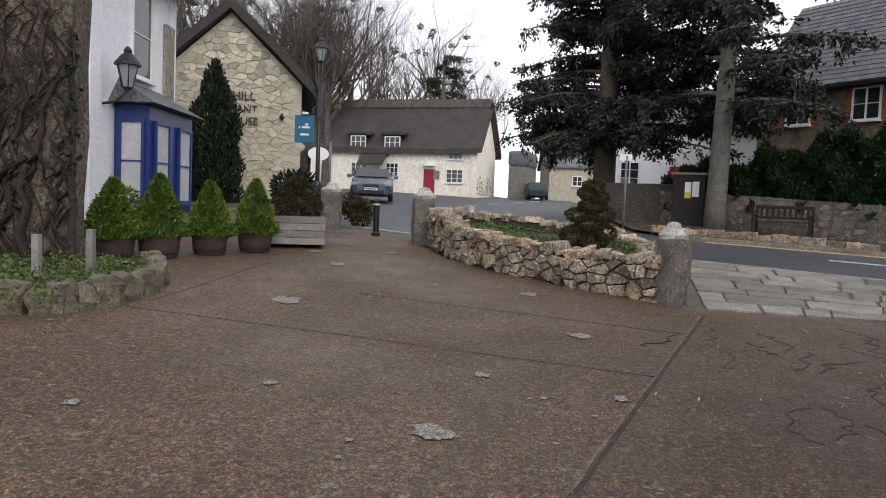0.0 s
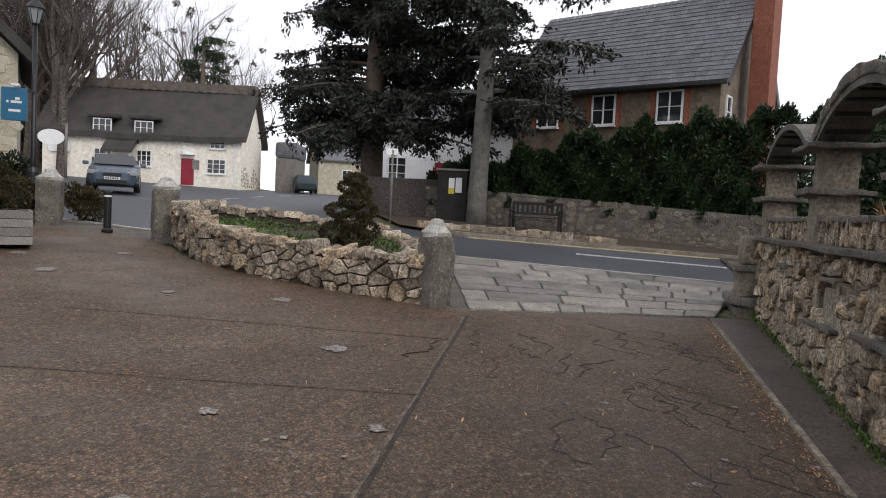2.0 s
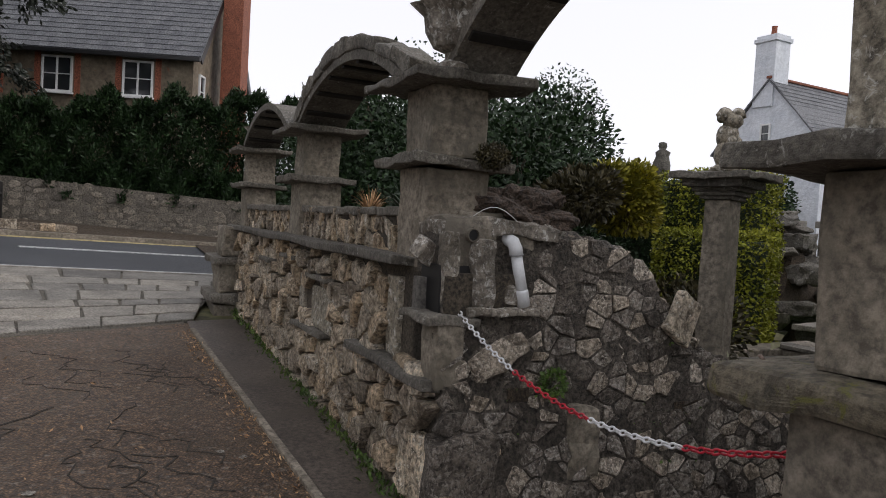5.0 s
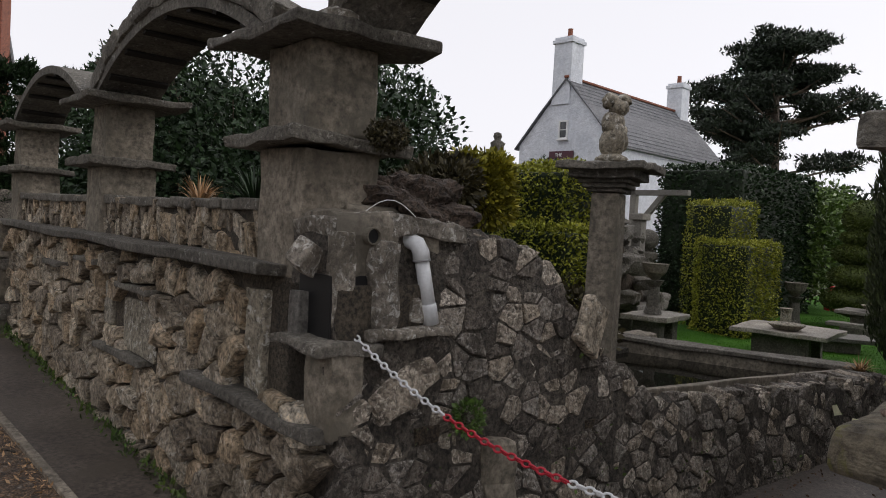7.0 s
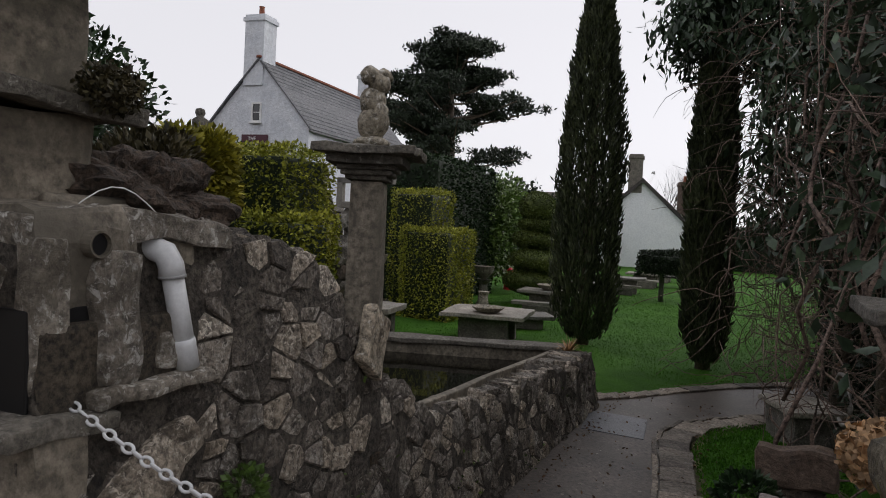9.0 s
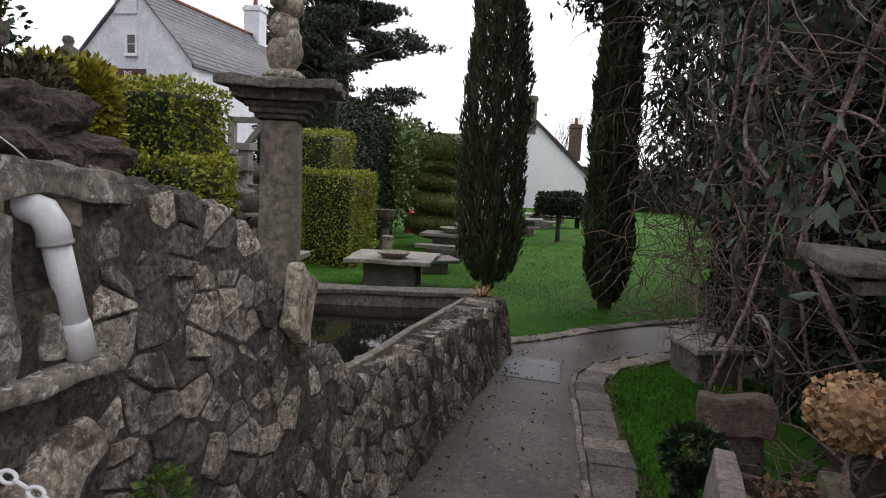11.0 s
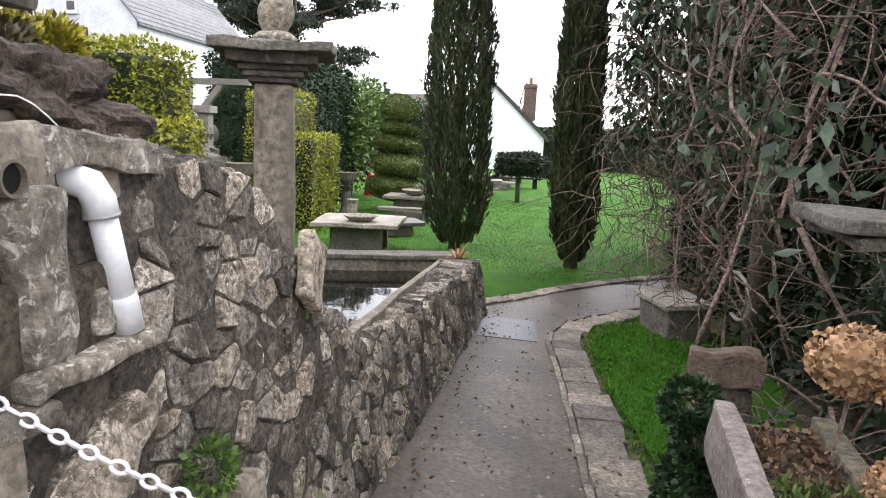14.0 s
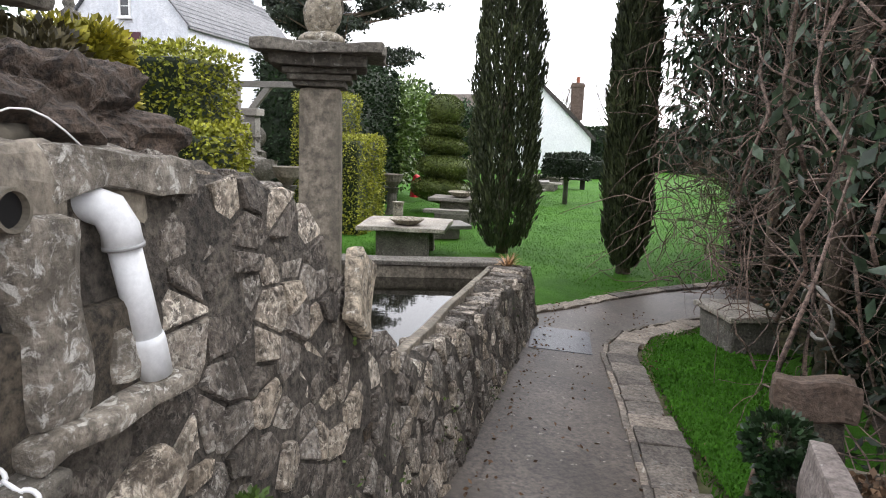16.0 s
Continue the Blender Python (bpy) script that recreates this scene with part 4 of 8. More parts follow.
# thatched cream cottage up the road
cot = thing("thatched_cottage", 2.4, 54.6, 2.62, -17, "cream rendered cottage with a dark thatched roof and red doors", "cottage")
part("wall", gable_walls(-14.5, 0, 0, 6.2, 3.7, 7.4), CREAM, cot)
roof = part("roof", prism_roof(-14.5, 0, 0, 6.2, 3.75, 7.2, 0.45, 0.42, 0.15, 14, 0.12), THATCH, cot, smooth=False)
rb = bmesh.new()
for i in range(48):
    x = -14.9 + i * 0.32
    for s in (-1, 1):
        box(x - 0.16, x + 0.16, 3.1 + s * 0.02 - 0.35 * (s < 0), 3.1 + s * 0.02 + 0.35 * (s > 0), 7.2 + (0.0 if i % 2 else 0.08), 7.95, 0.03, bm=rb)
tagged(part("ridge_thatch", rb, THATCH_R, roof), kind="stuff")
for x, z, w, h, c, r in ((-10.05, 3.55, 1.35, 1.0, 3, 2), (-7.05, 3.5, 1.35, 1.0, 3, 2), (-10.1, 1.15, 1.3, 1.25, 3, 3), (-7.1, 1.2, 1.1, 1.2, 3, 3), (-1.75, 2.75, 1.15, 0.75, 3, 2), (-1.8, 0.9, 1.4, 1.1, 3, 3)):
    window(cot, w, h, pose(x, -0.01 if z < 3 else -0.28, z), c, r)
for x in (-10.05, -7.05):
    b = box(x - 1.1, x + 1.1, -0.5, 0.6, 4.6, 4.95, 0.15, 0.05, cuts=3)
    part("dormer_thatch", b, THATCH, roof)
for x, w in ((-8.6, 0.9), (-3.9, 0.95)):
    d = part("door", box(x - w / 2, x + w / 2, -0.05, 0.02, 0, 1.95, 0.01), RED, cot, "red painted front door")
    part("door_frame", box(x - w / 2 - 0.1, x + w / 2 + 0.1, -0.03, 0.0, 0, 2.05, 0.01), PAINTW, d)
    part("handle", box(x + w * 0.32, x + w * 0.36, -0.09, -0.05, 0.95, 1.1), IRON, d)
part("porch_roof", prism_roof(-9.45, -7.75, -1.0, 0.6, 2.3, 3.0, 0.25, 0.2, 0, 4), THATCH, cot)
for x in (-9.4, -7.8):
    part("porch_post", box(x - 0.06, x + 0.06, -0.95, -0.83, 0, 2.3, 0.01), PAINTW, cot)
part("porch_canopy", lathe(((0.55, 2.2), (0.5, 2.45), (0.05, 2.6)), 16, cx=-3.9, cy=-0.05), PAINTW, cot)
part("noticeboard", box(-3.55, -3.05, -0.06, 0.0, 1.15, 1.85, 0.01), WOODG, cot)
part("house_sign", box(-14.0, -12.4, -0.08, 0.0, 2.0, 2.9, 0.2), PAINTW, cot)
chimney(cot, -13.7, 3.1, 6.5, 8.6, 1.0, 0.8, CREAM, 0)
part("drainpipe", box(-0.5, -0.42, -0.1, -0.02, 0, 3.3), PAINTW, cot)
rubble(cot, cot.matrix_basis @ pose(0.0, 0.2, 0, 0, 0, 90), 5.8, lambda x: 1.2 + math.sin(x * 2) * 0.5, lambda x: 0, 0.25, (0.3, 0.7), 0.04, 0, HONEY, seed=9)

# stone gable with thatch, beside the pub
sg = thing("stone_restaurant", -7.5, 24.0, 1.5, 12, "honey stone gabled building with a thick thatched roof and black lettering", "building")
part("wall", gable_walls(-3, 3, -2.4, 2.4, 4.15, 6.45), HONEY, sg, at=pose(0, 3, 0, 0, 0, 90))
part("roof", prism_roof(-3, 3, -2.4, 2.4, 4.2, 6.5, 0.42, 0.38, 0.05, 6, 0.05), THATCH, sg, at=pose(0, 3, 0, 0, 0, 90))
rb = bmesh.new()
for i in range(12):
    box(-3.4 + i * 0.56, -2.86 + i * 0.56, -0.4, 0.4, 6.55, 7.05, 0.06, bm=rb)
part("ridge_thatch", rb, THATCH_R, sg, at=pose(0, 3, 0, 0, 0, 90))


def gable_top(x):
    return 4.15 + (2.4 - abs(x - 2.4)) / 2.4 * 2.3 - 0.05


fitted_stones(sg, sg.matrix_basis @ pose(-2.4, -0.01, 0), 4.8, gable_top, lambda x: -0.4, 0.3, 0.034, 300, HONEY, HONEY, seed=12, gap=0.008, flat=1.6)


def letters(parent, text, size, at, mat, depth=0.01, align="LEFT", name="lettering"):
    cu = bpy.data.curves.new(name, "FONT")
    cu.body, cu.size, cu.extrude, cu.align_x = text, size, depth, align
    ob = new(name, cu)
    dg = bpy.context.evaluated_depsgraph_get()
    me = bpy.data.meshes.new_from_object(ob.evaluated_get(dg))
    bpy.data.objects.remove(ob)
    bpy.data.curves.remove(cu)
    me.materials.clear()
    me.materials.append(mat)
    return hang(name, me, parent, at)


for i, (tx, dx) in enumerate((("HILL", 0.05), ("RANT", -0.02), ("HOUSE", -0.2))):
    letters(sg, tx, 0.4 - 0.05 * (i > 0), pose(0.02 + dx, -0.07, 3.52 - i * 0.42, 90, 0, 0), BLACK, 0.02)
tube_part("bracket_lamp", [(1.75, 0, 2.9), (1.75, -0.25, 3.1), (1.75, -0.4, 2.95)], [0.03, 0.03, 0.09], IRON, sg)

# white pub with a navy bay window
pub = thing("white_pub", -7.6, 19.3, 1.15, 0, "white rendered pub front with navy bay window and slate roof", "pub")
part("wall", box(-8, 0, -12, 0, -0.8, 5.9, 0.02), WHITE, pub)
part("roof", box(-8.3, 0.5, -12.3, 0.3, 5.9, 6.2, 0.03), SLATE, pub)
part("gutter", box(0.3, 0.55, -12.3, 0.35, 5.78, 5.92, 0.03), BLACK, pub)
part("quoin", box(0.0, 0.06, -4.6, -4.1, -0.6, 5.8, 0.02), WHITE, pub)
part("quoin", box(0.0, 0.06, -0.35, 0.0, -0.6, 5.8, 0.02), WHITE, pub)
for y in (-2.1, -6.3):
    wn = window(pub, 1.15, 2.1, pose(0.02, y, 3.3, 0, 0, 90), 1, 2, PAINTW)
bay = part("bay", box(0, 0.8, -3.4, -0.7, 0.0, 2.55, 0.03), BLUE, pub, "navy painted bay window")
part("bay_plinth", box(0, 0.86, -3.45, -0.65, -0.8, 0.0, 0.02), WHITE, pub)
for y, w in ((-2.75, 0.85), (-1.35, 0.85)):
    window(bay, w, 1.9, pose(0.83, y, 0.3, 0, 0, 90), 1, 2, BLUE, glass=CURTAIN)
window(bay, 0.6, 1.9, pose(0.42, -3.42, 0.3, 0, 0, 0), 1, 2, BLUE, glass=CURTAIN)
bmv = bmesh.new()
q = [bmv.verts.new(p) for p in ((0, -3.7, 2.55), (1.05, -3.7, 2.55), (1.05, -0.4, 2.55), (0, -0.4, 2.55), (0, -3.2, 3.15), (0, -0.9, 3.15))]
for f in ((0, 1, 4), (1, 2, 5, 4), (2, 3, 5), (0, 3, 2, 1), (0, 4, 5, 3)):
    bmv.faces.new([q[i] for i in f])
part("bay_roof", bmv, SLATE, pub)
part("painted_panel", box(0.01, 0.08, -0.75, -0.15, 2.9, 5.0, 0.02), SANDST, pub, "carved painted heraldic wall panel")
part("arched_recess", lathe(((0.7, 0), (0.7, 0.04)), 24), WHITE, pub, at=pose(0.01, -6.2, 1.6, 0, 90, 0))


def lantern(name, parent, at, s=1.0):
    ln = new(name)
    if parent:
        ln.parent = parent
    ln.matrix_basis = at @ Matrix.Scale(s, 4)
    part("lantern_base", lathe(((0.05, 0), (0.09, 0.04), (0.11, 0.06)), 6), IRON, ln)
    part("glass", lathe(((0.1, 0.06), (0.2, 0.48)), 6), LAMPG, ln)
    for k in range(6):
        a = 2 * math.pi * k / 6
        tube_part("glazing_bar", [(0.1 * math.cos(a), 0.1 * math.sin(a), 0.05), (0.205 * math.cos(a), 0.205 * math.sin(a), 0.49)], 0.012, IRON, ln, 6)
    part("hood", lathe(((0.25, 0.47), (0.23, 0.52), (0.12, 0.66), (0.07, 0.7), (0.08, 0.75), (0.03, 0.82)), 12), IRON, ln)
    return ln


LAMPG = plain("lamp_glass", (0.35, 0.38, 0.38), 0.15)
wl = lantern("wall_lantern", pub, pose(0.55, -3.95, 2.75), 1.15)
tube_part("bracket", [(0.0, -3.95, 2.45), (0.3, -3.95, 2.5), (0.55, -3.95, 2.75)], 0.03, IRON, wl).matrix_parent_inverse = wl.matrix_basis.inverted()

# street lamp with hanging sign
lx, ly = -3.25, 17.6
lamp = thing("street_lamp", lx, ly, None, 0, "tall black street lamp with lantern head beside the gateway", "street lamp")
tube_part("post", [(0, 0, 0), (0, 0, 1.2), (0, 0, 3.95)], [0.075, 0.055, 0.045], BLACK, lamp, 12)
part("base", lathe(((0.11, 0), (0.11, 0.9), (0.07, 1.0)), 12), BLACK, lamp)
lantern("lantern", lamp, pose(0, 0, 3.95), 0.75)
sgn = thing("hanging_sign", -3.6, 17.55, 3.1, 0, "blue hanging shop sign with white script on a post", "sign")
part("board", box(-0.24, 0.24, -0.025, 0.025, 0, 0.68, 0.01), SIGNBLUE, sgn)
for x0, x1, z in ((-0.14, -0.1, 0.36), (-0.06, 0.14, 0.36), (0.02, 0.1, 0.43), (-0.1, 0.12, 0.18)):
    part("script_mark", box(x0, x1, -0.032, -0.026, z, z + 0.05), PAINTW, sgn)
part("sign_light", box(-0.05, 0.1, -0.1, 0.05, 0.7, 0.76, 0.015), PAINTW, sgn)
part("arm", box(0.2, 0.38, -0.02, 0.02, 0.6, 0.64), IRON, sgn)

# stone house with slate roof across the road
dxh, dyh = 17.95 - 13.1, 22.05 - 29.6
hz = math.degrees(math.atan2(dyh, dxh))
hl = math.hypot(dxh, dyh)
house = thing("stone_house", 13.1, 29.6, 1.6, hz, "brown stone house with grey slate roof and brick chimney", "house")
part("wall", gable_walls(0, hl, 0, 6.6, 5.55, 9.3), material("house_stone", (0.13, 0.098, 0.066), (0.28, 0.23, 0.165), 1.8, 7, grain=0.3, bump=0.6, vary=0, spots=(0.25, 0.1, 0.06), spot_at=0.6, spot_scale=2), house)
rf = part("roof", prism_roof(0, hl, 0, 6.6, 5.55, 9.3, 0.35, 0.12, 0, 4), SLATE, house)
slates(rf, -0.35, hl + 0.35, -0.35, 5.3, 3.3, 9.53)
part("gutter", box(-0.35, hl + 0.35, -0.5, -0.36, 5.12, 5.26, 0.02), BLACK, house)
for x in (1.75, 4.35, 7.1):
    window(house, 1.05, 1.25, pose(x, -0.02, 3.85), 2, 2)
    for s in (-0.68, 0.68):
        part("brick_quoin", box(x + s - 0.1, x + s + 0.1, -0.03, 0.0, 3.7, 5.2), BRICK, house)
chimney(house, hl + 0.75, 2.6, 0, 11.2, 0.75, 1.1, BRICK, 1)
window(house, 0.6, 1.2, pose(hl + 0.02, 0.9, 3.7, 0, 0, 90), 1, 2)
for sg_, y in ((-1, -0.35), (1, 6.95)):
    part("bargeboard", box(0.0, 0.06, 0, 5.45, -0.26, -0.02, 0.008), BLACK, house, at=pose(hl + 0.3, y, 5.26, 48.7 if sg_ < 0 else 131.3, 0, 0))

# white houses behind the firs
wh = thing("white_house", 8.6, 37, 2.1, -12, "white rendered house with dark windows behind fir trees", "house")
part("wall", gable_walls(0, 9, 0, 6, 4.2, 6.5), WHITE, wh)
part("roof", prism_roof(0, 9, 0, 6, 4.2, 6.5, 0.3, 0.12), SLATE, wh)
for x in (1.1, 5.2):
    window(wh, 1.0, 1.3, pose(x, -0.02, 1.0), 2, 3)
part("door", box(3.1, 4.1, -0.05, 0.0, 0, 2.1, 0.01), RED, wh, "dark red door")
sh = thing("far_stone_house", 9.2, 62, 2.7, 0, "brown stone house at the top of the road", "house")
part("wall", gable_walls(0, 8, 0, 6, 3.0, 5.2), HONEY, sh)
part("roof", prism_roof(0, 8, 0, 6, 3.0, 5.2, 0.3, 0.15), SLATE, sh)
window(sh, 0.9, 0.9, pose(2.5, -0.02, 1.2), 2, 2)

# white house with slate roof, up in the garden
tv = thing("white_slate_house", 34.2, 5.15, 0.3, -31.6, "whitewashed stone house with grey slate roof and chimneys", "house")
WASH = material("whitewashed_stone", (0.6, 0.63, 0.68), (0.78, 0.8, 0.84), 1.5, 7, grain=0.1, bump=0.9, bump_d=0.05, vary=0, spots=(0.5, 0.5, 0.5), spot_at=0.64, spot_scale=4)
part("wall", gable_walls(0, 11, -2.6, 2.6, 5.4, 8.3), WASH, tv)
rf = part("roof", prism_roof(0.05, 11, -2.6, 2.6, 5.4, 8.3, 0.2, 0.08, 0, 4), SLATE, tv)
slates(rf, -0.12, 11.2, -2.8, 5.26, 0.0, 8.42)
part("ridge_tiles", box(-0.15, 11.2, -0.12, 0.12, 8.38, 8.5, 0.04), BRICK, tv)
chimney(tv, 0.4, 0.3, 7.2, 10.3, 0.95, 1.0, WASH, 1)
chimney(tv, 10.6, 0.0, 7.5, 10.0, 0.9, 0.9, WASH, 1)
window(tv, 0.5, 0.85, pose(-0.02, 0.05, 5.6, 0, 0, -90), 1, 2)
part("sign_board", box(-0.08, -0.02, -0.6, 0.75, 4.45, 5.05, 0.01), plain("maroon", (0.09, 0.02, 0.035), 0.5), tv, "maroon name board")
letters(tv, "THE", 0.22, pose(-0.085, 0.2, 4.8, 90, 0, -90), PAINTW, 0.004, "CENTER")
letters(tv, "TAVERNERS", 0.22, pose(-0.085, 0.07, 4.54, 90, 0, -90), PAINTW, 0.004, "CENTER")

# ---- stonework of the garden walls ----
fitted_stones(wall_a, FACE_A, W1_LEN, lambda x: 1.45, lambda x: -0.15, 0.2, 0.085, 300, STONE, STONE_J, seed=3, gap=0.012, flat=1.45, skip=lambda x, z: (W1_LEN - x < 0.42 and 0.86 < z < 1.44) or (W1_LEN - x < 0.8 and 0.9 < z < 1.38) or (1.9 < W1_LEN - x < 2.55 and 0.75 < z < 1.2) or (2.7 < W1_LEN - x < 2.95 and 0.85 < z < 1.25))
FACE_B = local(0.0, front_b(0) + 0.01, 0) @ Matrix.Rotation(-radians(BATTER), 4, "X")
fitted_stones(wall_b, FACE_B, 2.6, lambda x: top_b(x) + 0.03, lambda x: -0.35, 0.115, 0.03, 300, STONE_B, STONE_BJ, seed=5, gap=0.005, flat=1.3, drop=0.22, skip=lambda x, z: (x < 0.56 and z > 1.2) or (0.37 < x < 0.53 and 0.76 < z < 0.86) or (1.56 < x < 1.77 and 0.63 < z < 0.72))
fitted_stones(wall_b, FACE_B @ Matrix.Translation((2.6, 0, 0)), 4.18, lambda x: top_b(x + 2.6) + 0.03, lambda x: -0.45, 0.12, 0.036, 160, STONE_B, STONE_BJ, seed=6, gap=0.007, flat=1.2, drop=0.25)


def crest_stones():
    """Rough stones along the sweeping crest of the path wall."""
    x = 0.62
    while x < 6.7:
        w = rnd.uniform(0.06, 0.17)
        z0, z1 = top_b(x), top_b(x + w)
        b = box(-w / 2, w / 2, -0.1, 0.16 if x < 1.6 else 0.02 + (x - 1.6) * 0.035, -0.06, rnd.uniform(-0.02, 0.02), 0.012, 0.035, cuts=3)
        part("crest_stone", b, STONE_B, wall_b, at=pose(x + w / 2, front_b((z0 + z1) / 2) + 0.13, (z0 + z1) / 2, 0, -math.degrees(math.atan2(z1 - z0, w)) * 0.9, rnd.uniform(-8, 8)))
        x += w * 0.95


crest_stones()
part("pointed_stone", box(-0.11, 0.11, -0.03, 0.03, -0.14, 0.16, 0.02, 0.02, cuts=2), STONE, wall_b, at=pose(1.62, -0.03, 1.2, -8, 32, 0))
for x0, x1, z0, z1, m in ((0.38, 0.52, 0.77, 0.85, EARTH), (1.57, 1.76, 0.645, 0.71, EARTH)):
    part("drain_hole", box(x0, x1, front_b(z0) - 0.002, front_b(z0) + 0.03, z0, z1, 0.005), m, wall_b)
# upper band of upright stones behind the ledge, and the plinth of the end pier
fitted_stones(wall_a, local(0.1, 6.8, 0, -90), 6.1, lambda x: 1.78, lambda x: 1.52, 0.1, 0.035, 120, STONE, STONE_J, seed=14, gap=0.006, flat=0.62, drop=0.1)
part("parapet", box(0.1, 0.42, 0.85, 6.8, 1.5, 1.76, 0.02, 0.03, cuts=6), MORTAR, wall_a)
cop = bmesh.new()
y = 0.85
while y < 6.8:
    w = rnd.uniform(0.12, 0.3)
    box(0.06, 0.45, y, y + w, 1.74, 1.79 + rnd.uniform(0, 0.02), 0.015, 0.012, cop, cuts=1)
    y += w
tagged(part("coping", cop, SLAB, wall_a), kind="stuff")
for z0, z1, o in ((-0.3, 0.5, 0.34), (0.5, 0.62, 0.4), (0.62, 1.0, 0.28), (1.0, 1.1, 0.36), (1.1, 1.5, 0.24)):
    part("plinth_stone", box(-o, 0.3, 6.5 - o - 0.1, 6.5 + o + 0.1, z0, z1, 0.03, 0.03, cuts=3), SLAB if o > 0.35 else CEMENT, wall_a)
# corner by the gateway: stacked stones, niche, uprights, ledges
part("corner_block", box(-0.06, 0.34, -0.1, 0.4, -0.3, 0.55, 0.04, 0.05, cuts=4), STONE, wall_a)
part("corner_post", box(-0.05, 0.12, -0.04, 0.16, 0.84, 1.22, 0.02, 0.02, cuts=3), CEMENT, wall_a)
# black box near the wall face: the niche's inner shade as colour
part("niche_back", box(-0.01, 0.2, 0.05, 0.3, 1.22, 1.5, 0.005), BLACK, wall_a)
part("niche_side", box(-0.06, 0.0, 0.22, 0.3, 1.23, 1.42, 0.01, 0.01, cuts=2), FLAG, wall_a)
part("niche_ledge", box(-0.12, 0.2, -0.04, 0.34, 1.195, 1.24, 0.01, 0.02, cuts=4), SLAB, wall_a)
part("tilted_block", box(-0.065, 0.065, -0.05, 0.05, -0.055, 0.055, 0.01, 0.022, cuts=3), LICHENED, wall_a, at=pose(-0.04, 0.2, 1.56, 20, 25, 20))
part("corner_upper", box(0.0, 0.3, 0.04, 0.45, 1.5, 1.76, 0.02, 0.03, cuts=4), CEMENT, wall_a)
part("cement_face", box(0.02, 0.58, 0.085, 0.2, 1.26, 1.7, 0.02, 0.02, cuts=6), CEMENT, wall_b)
part("top_course", box(0.0, 0.72, 0.06, 0.4, 1.655, 1.74, 0.015, 0.03, cuts=9), LICHENED, wall_b)
part("long_stone", box(0.165, 0.305, -0.01, 0.16, 1.275, 1.655, 0.03, 0.016, cuts=5), LICHENED, wall_b)
part("long_stone", box(0.0, 0.1, 0.03, 0.12, 1.28, 1.68, 0.02, 0.016, cuts=4), LICHENED, wall_b)
part("ledge", box(0.13, 0.58, -0.03, 0.14, 1.23, 1.272, 0.012, 0.02, cuts=6), LICHENED, wall_b)
part("cement_lump", box(0.37, 0.51, 0.0, 0.12, 1.272, 1.4, 0.04, 0.02, cuts=3), LICHENED, wall_b)
part("drooping_stone", box(-0.2, 0.2, -0.04, 0.05, -0.07, 0.07, 0.03, 0.03, cuts=3), STONE_B, wall_b, at=pose(0.34, -0.02, 1.03, -8, -25, 0))
part("foot_block", box(-0.08, 0.3, -0.16, 0.05, 0.25, 0.62, 0.04, 0.05, cuts=4), STONE_B, wall_b)
part("foot_block", box(0.75, 0.97, -0.13, 0.0, 0.25, 0.72, 0.03, 0.03, cuts=4), CEMENT, wall_b)

# drain pipes in the wall
wx, wy = L(0, 0)
pipe = thing("drainpipe", wx, wy, 0, GARDEN, "white plastic drainpipe with elbow emerging from a stone wall", "pipe")
tube_part("elbow", [(0.4, 0.16, 1.635), (0.408, 0.09, 1.65), (0.418, 0.045, 1.635), (0.428, 0.03, 1.6), (0.432, 0.027, 1.565)], [0.037, 0.038, 0.038, 0.038, 0.039], PVC, pipe, 20)
tube_part("length", [(0.432, 0.027, 1.57), (0.478, 0.012, 1.35)], 0.032, PVC, pipe, 20)
tube_part("socket", [(0.472, 0.014, 1.375), (0.475, 0.013, 1.36), (0.492, 0.01, 1.285)], [0.035, 0.037, 0.036], PVC, pipe, 20)
tube_part("collar", [(0.4315, 0.027, 1.57), (0.4325, 0.0265, 1.562)], 0.0405, plain("pipe_seal", (0.4, 0.4, 0.4), 0.5), pipe, 20)
hp = thing("drain_outlet", *L(0.145, 0.05), 1.665, GARDEN, "short round pipe outlet set into cement", "pipe")
v, f = [], []
hv = lathe(((0.036, -0.1), (0.036, 0.06), (0.03, 0.06), (0.028, -0.09)), 20)
part("ring", hv, CEMENT, hp, at=pose(0, 0, 0, 90, 0, 0))
# solid black plug paints the darkness inside the outlet
part("bore", lathe(((0.03, -0.09), (0.03, 0.045)), 16), BLACK, hp, at=pose(0, 0, 0, 90, 0, 0))
tp = thing("grey_pipe", *L(0.3, 0.26), 1.77, GARDEN, "grey pipe lying along the wall top with wire hoop", "pipe")
tube_part("barrel", [(-0.1, 0.02, 0.0), (0.2, 0.05, 0.0)], 0.026, CEMENT, tp, 16)
tube_part("wire", [(-0.08 + 0.045 * i, -0.06, -0.02 + 0.075 * math.sin(math.pi * i / 7)) for i in range(8)], 0.0022, PAINTW, tp, 6)


